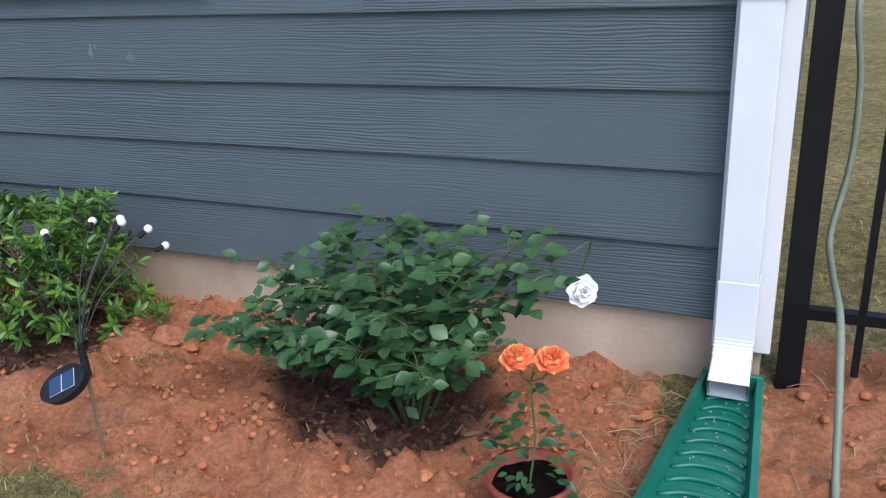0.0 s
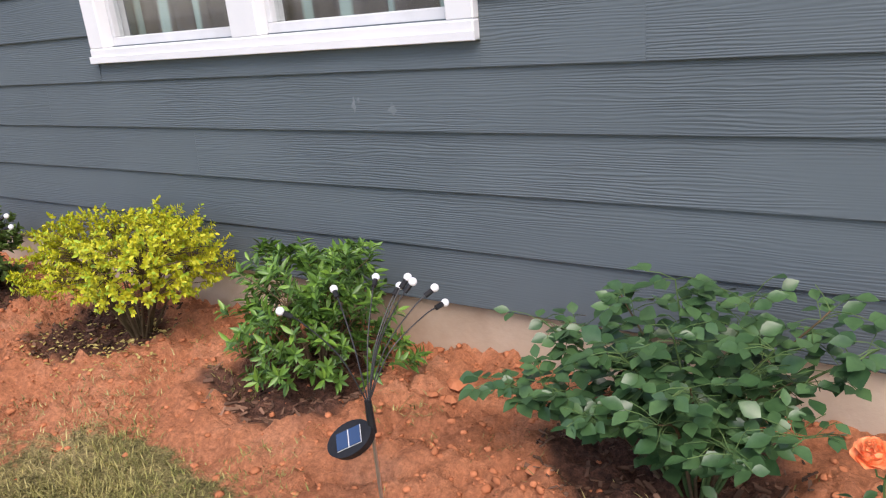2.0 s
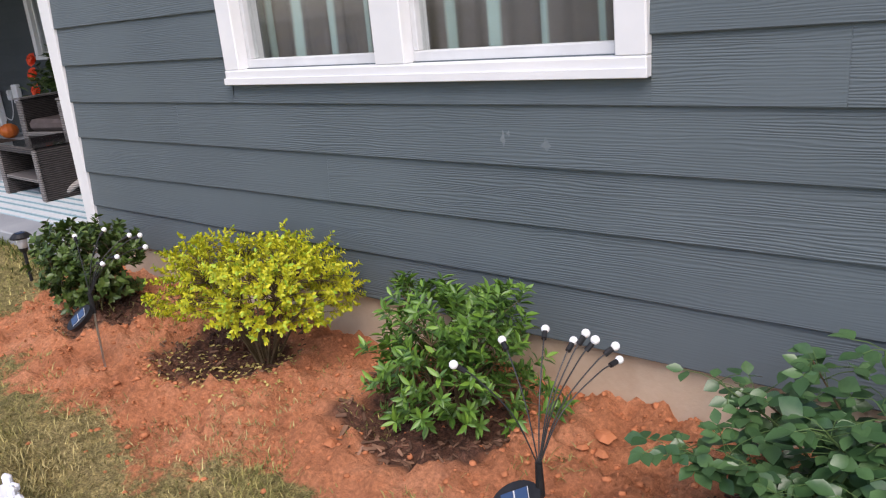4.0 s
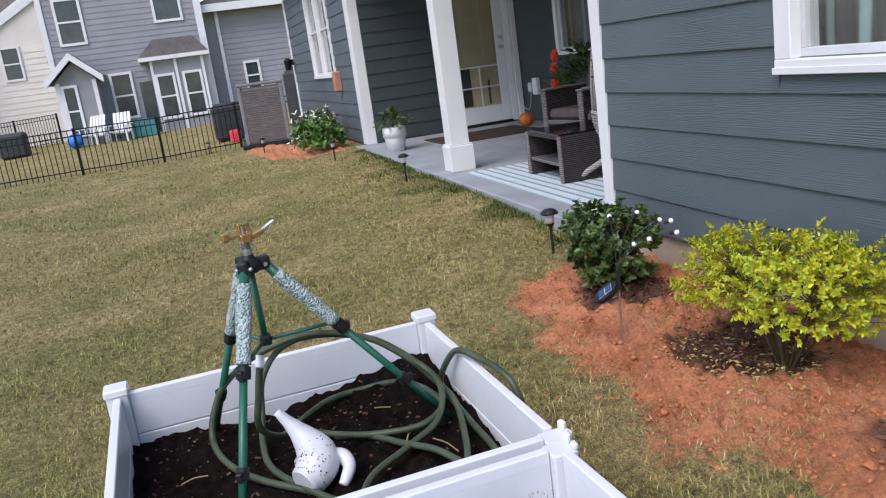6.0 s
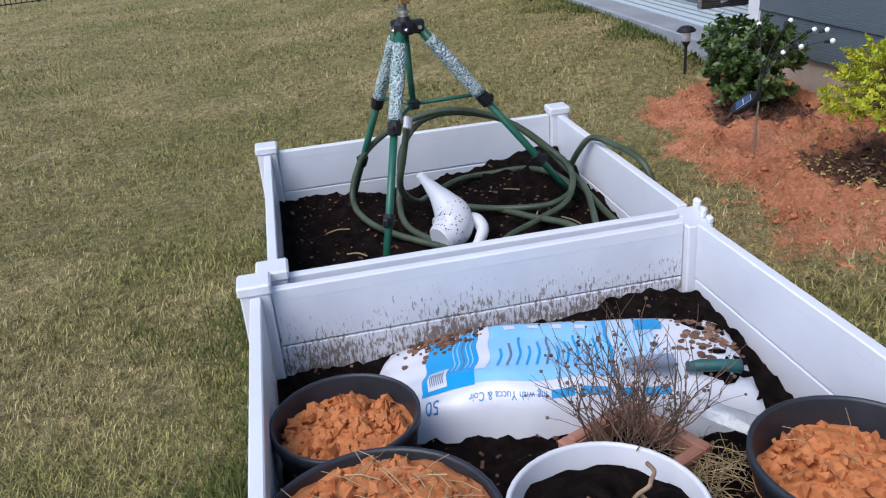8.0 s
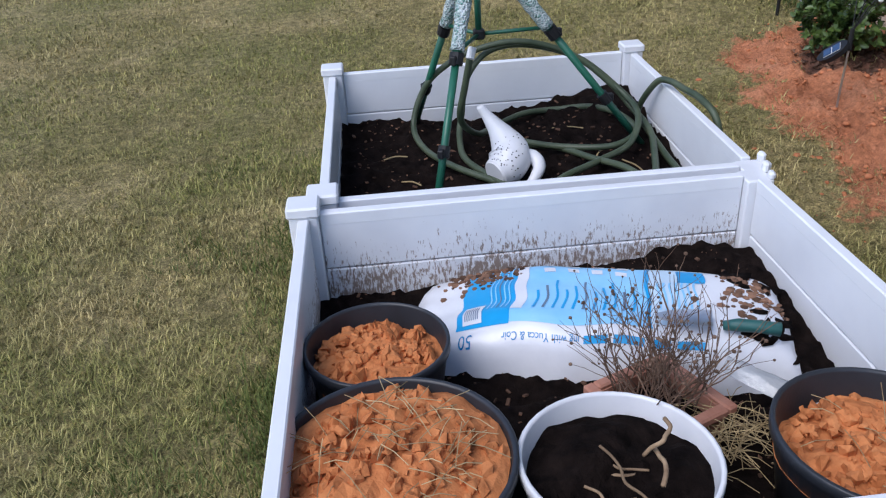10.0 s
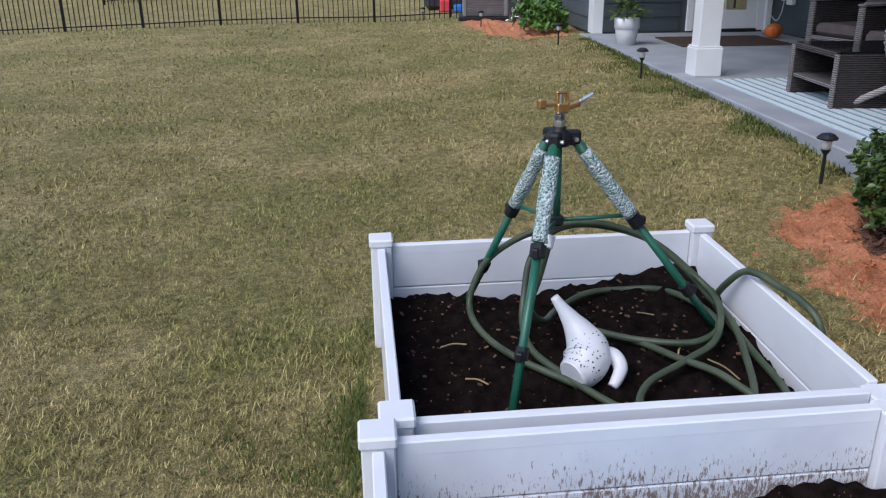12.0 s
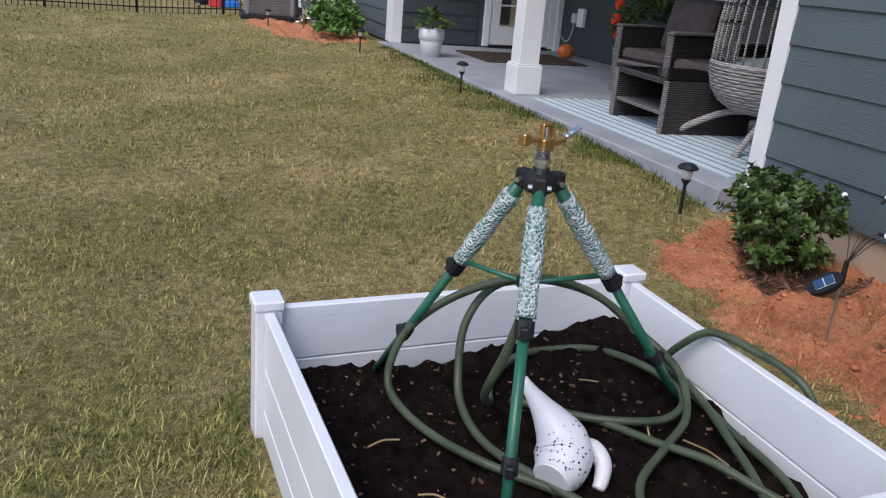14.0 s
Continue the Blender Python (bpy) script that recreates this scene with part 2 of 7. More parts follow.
for p in gme.polygons:
    p.use_smooth = True

m, n, l, b = material("lawn_clay_and_mulch", 0.95, 0, 0.2)
v = coords(n, l)
thatch = ramp(n, l, noise_tex(n, l, v, 3.0, 6, 0.65), [(0.25, (0.20, 0.16, 0.062)), (0.5, (0.34, 0.265, 0.118)), (0.75, (0.50, 0.385, 0.20))])
green = ramp(n, l, noise_tex(n, l, v, 60.0, 3), [(0.3, (0.11, 0.115, 0.036)), (0.7, (0.22, 0.21, 0.075))])
gp = ramp(n, l, noise_tex(n, l, v, 0.9, 5, 0.6), [(0.36, (0.1, 0.1, 0.1)), (0.62, (0.6, 0.6, 0.6))])
lawn = mix(n, l, gp, thatch, green)
fine = ramp(n, l, noise_tex(n, l, v, 140.0, 4, 0.7), [(0.32, (0.35, 0.35, 0.35)), (0.68, (1.5, 1.5, 1.5))])
lawn = mix(n, l, 1.0, lawn, fine, "MULTIPLY")
tuft = ramp(n, l, noise_tex(n, l, v, 24.0, 5, 0.75), [(0.34, (0.55, 0.56, 0.50)), (0.5, (1.0, 1.0, 1.0)), (0.66, (1.45, 1.42, 1.32))])
lawn = mix(n, l, 1.0, lawn, tuft, "MULTIPLY")
cl = ramp(n, l, noise_tex(n, l, v, 4.0, 6, 0.65), [(0.25, (0.41, 0.155, 0.075)), (0.5, (0.61, 0.245, 0.12)), (0.8, (0.72, 0.35, 0.20))])
cf = ramp(n, l, noise_tex(n, l, v, 70.0, 5, 0.7), [(0.25, (0.5, 0.47, 0.46)), (0.7, (1.22, 1.22, 1.22))])
cl = mix(n, l, 1.0, cl, cf, "MULTIPLY")
mu = ramp(n, l, noise_tex(n, l, v, 45.0, 5, 0.75), [(0.3, (0.035, 0.02, 0.015)), (0.5, (0.12, 0.058, 0.038)), (0.72, (0.27, 0.125, 0.08))])
ac = n.new("ShaderNodeAttribute")
ac.attribute_name = "clay"
am = n.new("ShaderNodeAttribute")
am.attribute_name = "mulch"
edge = noise_tex(n, l, v, 22.0, 4, 0.7)
sm = n.new("ShaderNodeMath")
sm.operation = "MULTIPLY_ADD"
sm.inputs[1].default_value = 1.6
l.new(ac.outputs["Fac"], sm.inputs[0])
off = n.new("ShaderNodeMath")
off.operation = "MULTIPLY_ADD"
off.inputs[1].default_value = 1.4
off.inputs[2].default_value = -1.0
l.new(edge, off.inputs[0])
l.new(off.outputs[0], sm.inputs[2])
cfac = ramp(n, l, sm.outputs[0], [(0.35, (0, 0, 0)), (0.62, (1, 1, 1))])
col = mix(n, l, cfac, lawn, cl)
col = mix(n, l, am.outputs["Fac"], col, mu)
l.new(col, b.inputs["Base Color"])
relief = mix(n, l, 0.5, noise_tex(n, l, v, 60.0, 8, 0.78), noise_tex(n, l, v, 24.0, 5, 0.6))
bump(n, l, b, relief, 1.0, 0.035)
gme.materials.append(m)
ground = tagged(new("ground", gme), "dry autumn lawn with a bare red clay planting bed", "ground", kind="structure")
M_CLAY = simple("clay_clod", (0.36, 0.13, 0.06), (0.56, 0.215, 0.105), 9, 0.95, spec=0.05, bumps=0.7, fine=90, rand=0.12)

# ---------------------------------------------------------------- house: the lap-sided wall
Z0, LAP = 0.371, 0.1778
WX0, WX1, WZ0, WZ1 = -3.40, -1.63, 1.155, 2.60


def plank_mesh(name, x0, x1, z, lap, depth=0.017, cut=0.0):
    """One clapboard: its foot stands proud, its head lies against the wall. Local origin at (x0, wall, z)."""
    bm = bmesh.new()
    L = x1 - x0
    prof = [(-depth + 0.002, 0.0), (-depth, 0.003), (-0.004, lap + 0.012), (0.006, lap + 0.012), (0.006, 0.016), (-depth + 0.010, 0.012)]
    k = max(1, int(L / 0.6))
    rings = []
    for i in range(k + 1):
        x = L * i / k
        w = 0.0012 * math.sin(7.1 * (x0 + x) + z * 50)
        rings.append([bm.verts.new((x, y + (w if y < -0.01 else 0), h + (w * 0.6 if h < 0.01 else 0))) for y, h in prof])
    for a, c in zip(rings, rings[1:]):
        for j in range(len(prof)):
            q = (j + 1) % len(prof)
            bm.faces.new((a[j], a[q], c[q], c[j]))
    bm.faces.new(rings[0][::-1])
    bm.faces.new(rings[-1])
    return bm


def clad(wall_ob, m, length, z0, top, lap, mat, opening=None, seams=(), depth=0.017):
    """Courses of planks along local x of the pose m, as children of a wall."""
    z, k = z0, 0
    while z < top - 0.02:
        h = min(lap, top - z - 0.012)
        runs = [(0.0, length)]
        if opening and z + h > opening[2] and z < opening[3]:
            runs = [(0.0, opening[0]), (opening[1], length)]
            if z < opening[2] - 0.02:
                sill = part("siding_plank", plank_mesh("siding_plank", opening[0], opening[1], z, opening[2] - z - 0.012, depth), mat, wall_ob)
                sill.matrix_basis = m @ Matrix.Translation((opening[0], 0, z))
        cutat = [s for c, s in seams if c == k]
        done = []
        for a, c in runs:
            for s in cutat:
                if a + 0.1 < s < c - 0.1:
                    done.append((a, s - 0.0003))
                    a = s + 0.0003
            done.append((a, c))
        for a, c in done:
            ob = part("siding_plank", plank_mesh("siding_plank", a, c, z, h, depth), mat, wall_ob)
            ob.matrix_basis = m @ Matrix.Translation((a, 0, z))
        z += lap
        k += 1


def wall_block(name, lo, hi, mat, label, opening=None):
    """A wall with thickness, along x, with one opening (x0, x1, z0, z1) through it."""
    bm = bmesh.new()
    if opening:
        o = opening
        span(bm, lo, (o[0], hi[1], hi[2]))
        span(bm, (o[1], lo[1], lo[2]), hi)
        span(bm, (o[0], lo[1], lo[2]), (o[1], hi[1], o[2]))
        span(bm, (o[0], lo[1], o[3]), (o[1], hi[1], hi[2]))
    else:
        span(bm, lo, hi)
    return tagged(part(name, bm, mat), label, "wall", kind="structure")


HX0, HX1, TOP = -4.86, -0.17, 2.9
wall_south = wall_block("wall_south", (HX0 + 0.01, WALL + 0.008, Z0 - 0.01), (HX1 - 0.01, WALL + 0.15, TOP), M_SIDING,
                        "dark slate grey lap-sided house wall with pressed wood grain", (WX0 + 0.06, WX1 - 0.06, WZ0 + 0.06, WZ1 - 0.06))
SEAMS = [(3, 0.94), (4, 3.606), (2, 1.867)]
clad(wall_south, Matrix.Translation((HX0 + 0.085, WALL, 0)), -0.30 - (HX0 + 0.085), Z0, TOP, LAP, M_SIDING,
     (WX0 - HX0 - 0.085, WX1 - HX0 - 0.085, WZ0, WZ1), SEAMS)
M_SCUFF = simple("pale_scuff", (0.105, 0.13, 0.142), (0.15, 0.175, 0.187), 45, 0.7, bumps=0.1)
for sx, sz, sw_, sh_ in ((-2.105, 0.985, 0.016, 0.040), (-1.955, 0.972, 0.030, 0.030), (-2.085, 1.0, 0.012, 0.014)):
    bm = bmesh.new()
    k = [bm.verts.new((sx + sw_ * (0.5 + 0.22 * math.sin(a * 3 + sx * 40)) * math.cos(a), WALL - 0.0128 + (sz + sh_ * 0.6 * math.sin(a) - 0.985) * 0.07, sz + sh_ * (0.5 + 0.2 * math.sin(a * 4 + 1)) * math.sin(a))) for a in [i * math.tau / 16 for i in range(16)]]
    bm.faces.new(k)
    part("paint_scuff", bm, M_SCUFF, wall_south, "pale scuff on the paint")
foundation = tagged(part("foundation", span(bmesh.new(), (HX0 + 0.03, WALL + 0.012, -0.2), (HX1 - 0.02, WALL + 0.16, Z0 + 0.02)), M_FOUND),
                    "clay-stained concrete foundation under the siding", "foundation", kind="structure")
for nm, lo, hi in (("corner_board", (HX1 - 0.13, WALL - 0.02, 0.30), (HX1, WALL + 0.10, TOP)),
                   ("porch_corner_board", (HX0 - 0.02, WALL - 0.022, 0.37), (HX0 + 0.085, WALL + 0.10, TOP))):
    tagged(part(nm, span(bmesh.new(), lo, hi, 0.003), M_TRIM), "white painted corner board", "trim", kind="structure")
wall_east = wall_block("wall_east", (HX1 - 0.16, WALL + 0.16, -0.2), (HX1 - 0.01, 9.0, TOP), M_SIDING, "plain grey side wall of the house")

# porch recess
PX, PY, SLAB = -11.5, 4.05, 0.36
tagged(part("porch_slab", span(bmesh.new(), (PX - 0.1, 1.62, 0.0), (HX0 - 0.0, PY + 0.1, SLAB), 0.008), M_CONCRETE),
       "grey concrete porch slab with a squared edge", "floor", kind="structure")
wall_porch = wall_block("wall_porch_side", (HX0, WALL + 0.15, SLAB), (HX0 + 0.15, PY, TOP), M_SIDING_SHADE, "grey side wall inside the porch")
wall_back = wall_block("wall_north", (PX, PY, 0.0), (HX0 + 0.15, PY + 0.15, TOP), M_SIDING_SHADE, "grey lap-sided back wall of the porch, darkened for shade",
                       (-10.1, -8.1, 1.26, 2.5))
clad(wall_back, Matrix.Translation((PX, PY, 0)), HX0 - PX, SLAB + 0.02, TOP, LAP, M_SIDING_SHADE, (-10.16 - PX, -8.04 - PX, 1.2, 2.56))
wall_end = wall_block("wall_west", (PX - 0.15, WALL + 0.1, 0.0), (PX, PY + 0.15, TOP), M_SIDING_SHADE, "grey lap-sided end wall of the porch, darkened for shade")
clad(wall_end, Matrix.Translation((PX, WALL + 0.1, 0)) @ Matrix.Rotation(radians(90), 4, "Z"), PY - WALL - 0.1, SLAB + 0.02, TOP, LAP, M_SIDING_SHADE,
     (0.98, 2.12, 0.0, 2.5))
wall_far = wall_block("wall_south_far", (-18.3, WALL + 0.02, 0.30), (PX - 0.12, WALL + 0.17, TOP), M_SIDING, "grey lap-sided house wall beyond the porch",
                      (-15.3, -13.3, 1.38, 2.7))
clad(wall_far, Matrix.Translation((-18.25, WALL, 0)), 6.55, 0.36, TOP, LAP, M_SIDING, (2.85, 5.05, 1.28, 2.8))
tagged(part("foundation", span(bmesh.new(), (-18.28, WALL + 0.03, -0.2), (PX - 0.1, WALL + 0.17, 0.37)), M_FOUND), "clay-stained concrete foundation under the far wall", "foundation", kind="structure")
for nm, lo, hi in (("far_corner_board", (-18.42, WALL - 0.022, 0.30), (-18.2, WALL + 0.1, TOP)),
                   ("porch_end_post", (PX - 0.28, WALL - 0.03, SLAB), (PX - 0.02, WALL + 0.12, TOP))):
    tagged(part(nm, span(bmesh.new(), lo, hi, 0.004), M_TRIM), "white painted corner board of the porch", "trim", kind="structure")
tagged(part("porch_inner_corner_trim", span(bmesh.new(), (PX, PY - 0.09, SLAB), (PX + 0.09, PY - 0.018, TOP), 0.003), M_TRIM), "white corner trim in the porch", "trim", kind="structure")
tagged(part("wall_far_side", span(bmesh.new(), (-18.4, WALL + 0.1, -0.3), (-18.25, 9.0, TOP)), M_SIDING), "grey side wall of the house", "wall", kind="structure")
# unseen ceiling and roof, added to keep the porch dark and the house closed
tagged(part("ceiling", span(bmesh.new(), (-18.4, WALL + 0.0, TOP), (HX1, 9.0, TOP + 0.15)), M_TRIM), "unseen white ceiling added to shade the porch", "ceiling", kind="structure")
tagged(part("porch_beam", span(bmesh.new(), (PX - 0.28, WALL - 0.02, TOP - 0.28), (HX0, WALL + 0.2, TOP - 0.002)), M_TRIM), "white porch beam", "trim", kind="structure")
tagged(part("roof", span(bmesh.new(), (-18.9, WALL - 0.3, TOP + 0.16), (HX1 + 0.4, 9.2, TOP + 0.36)), M_INSIDE), "unseen low roof added to close house and porch", "roof", kind="structure")
# unseen wall and floors added so the rooms stay closed and dark
tagged(part("inner_wall", span(bmesh.new(), (-18.3, 8.8, -0.2), (HX1, 9.0, TOP)), M_INSIDE), "unseen dark inner wall added to close the rooms", "wall", kind="structure")
tagged(part("inner_floor", span(bmesh.new(), (-18.2, PY + 0.16, 0.3), (HX1 - 0.17, 8.8, 0.4)), M_INSIDE), "unseen dark inner floor added to close the rooms", "floor", kind="structure")
tagged(part("inner_floor", span(bmesh.new(), (HX0 + 0.16, WALL + 0.16, 0.3), (HX1 - 0.17, PY + 0.15, 0.4)), M_INSIDE), "unseen dark inner floor added to close the rooms", "floor", kind="structure")

# ---------------------------------------------------------------- raised vinyl beds
M_SOIL = simple("dark_potting_soil", (0.003, 0.0022, 0.002), (0.014, 0.0095, 0.008), 26, 0.97, spec=0.04, bumps=1.0, fine=85)
M_CHIP = simple("bark_chip", (0.035, 0.02, 0.014), (0.22, 0.12, 0.075), 6, 0.9, spec=0.2, bumps=0.3, rand=0.6)
M_STRAW = simple("dry_straw", (0.28, 0.20, 0.10), (0.45, 0.35, 0.19), 12, 0.8, spec=0.2, rand=0.3)


def mud_vinyl():
    """White vinyl with soil splashed up from below."""
    m, n, l, b = material("soil_splashed_vinyl", 0.4, 0, 0.4)
    v = coords(n, l)
    st = n.new("ShaderNodeMapping")
    st.inputs["Scale"].default_value = (1, 1, 0.28)
    l.new(v, st.inputs["Vector"])
    spots = noise_tex(n, l, st.outputs[0], 130, 4, 0.7)
    broad = noise_tex(n, l, v, 5, 3)
    sp = n.new("ShaderNodeSeparateXYZ")
    l.new(v, sp.inputs[0])
    hgt = n.new("ShaderNodeMapRange")
    hgt.inputs["From Min"].default_value = 0.40
    hgt.inputs["From Max"].default_value = 0.22
    hgt.inputs["To Min"].default_value = -0.22
    hgt.inputs["To Max"].default_value = 0.05
    l.new(sp.outputs["Z"], hgt.inputs["Value"])
    a1 = n.new("ShaderNodeMath")
    a1.operation = "ADD"
    l.new(spots, a1.inputs[0])
    l.new(hgt.outputs[0], a1.inputs[1])
    a2 = n.new("ShaderNodeMath")
    a2.operation = "MULTIPLY_ADD"
    a2.inputs[1].default_value = 0.35
    l.new(broad, a2.inputs[0])
    l.new(a1.outputs[0], a2.inputs[2])
    f = ramp(n, l, a2.outputs[0], [(0.66, (0, 0, 0)), (0.74, (0.85, 0.85, 0.85))])
    base = ramp(n, l, broad, [(0.3, (0.64, 0.65, 0.68)), (0.7, (0.74, 0.75, 0.77))])
    col = mix(n, l, f, base, (0.17, 0.105, 0.065))
    l.new(col, b.inputs["Base Color"])
    return m


M_MUD = mud_vinyl()
BED_TILT, CAPZ, HX = 1.4, 0.452, 0.528
BED_A = pose(-3.10, -0.187, 0, 0, BED_TILT, 2.9)
BED_B = pose(-1.960, -0.161, -0.012, 0, 0.5, 3.1)


def raised_bed(m, label, soil_z, lump, mudside, HY, broken):
    bed = thing("raised_bed", m, label, "raised bed", "pair of vinyl beds")
    post = bmesh.new()
    box(post, (0, 0, (CAPZ - 0.03) / 2 - 0.05), (0.070, 0.070, CAPZ - 0.03 + 0.1), None, 0.004)
    cap = bmesh.new()
    box(cap, (0, 0, CAPZ - 0.017), (0.080, 0.080, 0.028), None, 0.005)
    p0 = part("post", post, M_VINYL, bed)
    c0 = part("cap", cap, M_VINYL, p0)
    p0.matrix_basis = Matrix.Translation((-HX, -HY, 0))
    for sx, sy in ((1, -1), (1, 1), (-1, 1)):
        if (sx, sy) == broken:
            # this post has lost its cap: only snapped tabs stand above the rail
            bm = bmesh.new()
            box(bm, (0, 0, (CAPZ - 0.04) / 2 - 0.05), (0.070, 0.070, CAPZ - 0.04 + 0.1), None, 0.004)
            p = part("post", bm, M_VINYL, bed, "white post that has lost its cap")
            p.matrix_basis = Matrix.Translation((sx * HX, sy * HY, 0))
            for tx, ty, th in ((-0.020, 0.034, 0.030), (0.022, 0.030, 0.022)):
                part("snapped_tab", box(bmesh.new(), (tx, ty, CAPZ - 0.044 + th / 2), (0.026, 0.018, th), Matrix.Rotation(0.2 * sx, 4, "Z"), 0.006), M_VINYL, p)
            continue
        p = shared("post", p0.data, Matrix.Translation((sx * HX, sy * HY, 0)), bed)
        shared("cap", c0.data, Matrix.Identity(4), p)
    top, h = CAPZ - 0.032, 0.128
    for ang, off, L in ((0, -HY, 2 * HX - 0.072), (180, -HY, 2 * HX - 0.072), (90, -HX, 2 * HY - 0.072), (270, -HX, 2 * HY - 0.072)):
        r = Matrix.Rotation(radians(ang), 4, "Z")
        soiled = ang in mudside
        for k in range(4):
            z1 = top - 0.03 - k * h
            z0 = z1 - h + 0.003
            bm = bmesh.new()
            box(bm, (0, off, (z0 + z1) / 2), (L, 0.026, z1 - z0 + 0.0005), None, 0.0034)
            part("panel_board", bm, M_MUD if soiled else M_VINYL, bed).matrix_basis = r
        bm = bmesh.new()
        box(bm, (0, off, top - 0.018), (L, 0.0268, 0.034), None, 0.003)
        part("top_rail", bm, M_VINYL, bed).matrix_basis = r
    # soil sheet
    k, n_ = 0.0125, 2 * HY - 0.03
    bm = bmesh.new()
    cnt = int(n_ / k)
    grid = [[bm.verts.new(((-n_ / 2 + n_ * i / cnt) * HX / HY, -n_ / 2 + n_ * j / cnt, 0)) for i in range(cnt + 1)] for j in range(cnt + 1)]
    for j in range(cnt + 1):
        for i in range(cnt + 1):
            v = grid[j][i]
            e = 0.02 * fbm(v.co.x + lump, v.co.y, 6, 4) + 0.019 * fbm(v.co.x + lump, v.co.y, 24, 3)
            corner = 0.07 * smooth01(v.co.y - v.co.x, 0.45, 1.05) if lump < 5 else 0.06 * smooth01(v.co.y - v.co.x, 0.5, 1.05)
            v.co.z = soil_z + e + corner
    for j in range(cnt):
        for i in range(cnt):
            bm.faces.new((grid[j][i], grid[j][i + 1], grid[j + 1][i + 1], grid[j + 1][i]))
    soil = part("soil", bm, M_SOIL, None, smooth=True)
    soil.matrix_world = m
    tagged(soil, "dark potting soil filling a white raised bed", "soil", kind="stuff")
    # chips lying on it
    rnd = random.Random(int(lump * 10) + 3)
    bm = bmesh.new()
    for _ in range(620):
        x, y = rnd.uniform(-0.5, 0.5), rnd.uniform(-0.5, 0.5)
        s = 0.0018 + 0.0065 * rnd.random() ** 3
        z = soil_z + 0.02 * fbm(x + lump, y, 6, 4) + 0.019 * fbm(x + lump, y, 24, 3) + (0.07 if lump < 5 else 0.06) * smooth01(y - x, 0.45, 1.05)
        box(bm, (x, y, z + s * 0.25), (s * rnd.uniform(1, 2.6), s, s * 0.6), Euler((rnd.uniform(-0.5, 0.5), rnd.uniform(-0.5, 0.5), rnd.uniform(0, 6))).to_matrix().to_4x4())
    ch = part("soil_chips", bm, M_CHIP)
    ch.matrix_world = m
    tagged(ch, "bits of bark scattered over dark soil", "bark chips", kind="stuff")
    return bed


raised_bed(BED_A, "white vinyl raised bed holding a sprinkler tripod and hose", 0.225, 1.0, (), 0.556, (1, 1))
raised_bed(BED_B, "white vinyl raised bed splashed with soil, full of pots", 0.18, 9.0, (270, 0), 0.566, (-1, 1))
SOIL_A, SOIL_B = 0.225, 0.18

# ---------------------------------------------------------------- sprinkler tripod
M_GREENMETAL = simple("green_coated_tube", (0.012, 0.085, 0.05), (0.02, 0.13, 0.08), 12, 0.35, bumps=0.05)
M_PLASTIC = simple("black_plastic", (0.008, 0.008, 0.009), (0.018, 0.018, 0.02), 20, 0.5, spec=0.3)
M_BRASS = simple("brass", (0.45, 0.25, 0.09), (0.62, 0.38, 0.15), 30, 0.35, 0.9, bumps=0.1)
M_STEEL = simple("bright_steel", (0.5, 0.5, 0.5), (0.7, 0.7, 0.7), 30, 0.3, 0.95, bumps=0.1)
m, n, l, b = material("bubble_wrap", 0.25, 0, 0.6)
v = coords(n, l)
vo = n.new("ShaderNodeTexVoronoi")
vo.inputs["Scale"].default_value = 150
l.new(v, vo.inputs["Vector"])
crease = noise_tex(n, l, v, 35, 3)
film = ramp(n, l, crease, [(0.4, (0.10, 0.29, 0.23)), (0.62, (0.44, 0.54, 0.54))])
rim = ramp(n, l, vo.outputs["Distance"], [(0.30, (0.0, 0.0, 0.0)), (0.6, (0.65, 0.65, 0.65))])
col = mix(n, l, rim, film, (0.72, 0.76, 0.77))
l.new(col, b.inputs["Base Color"])
inv = n.new("ShaderNodeMath")
inv.operation = "SUBTRACT"
inv.inputs[0].default_value = 1.0
l.new(vo.outputs["Distance"], inv.inputs[1])
bump(n, l, b, inv.outputs[0], 0.9, 0.012)
M_BUBBLE = m

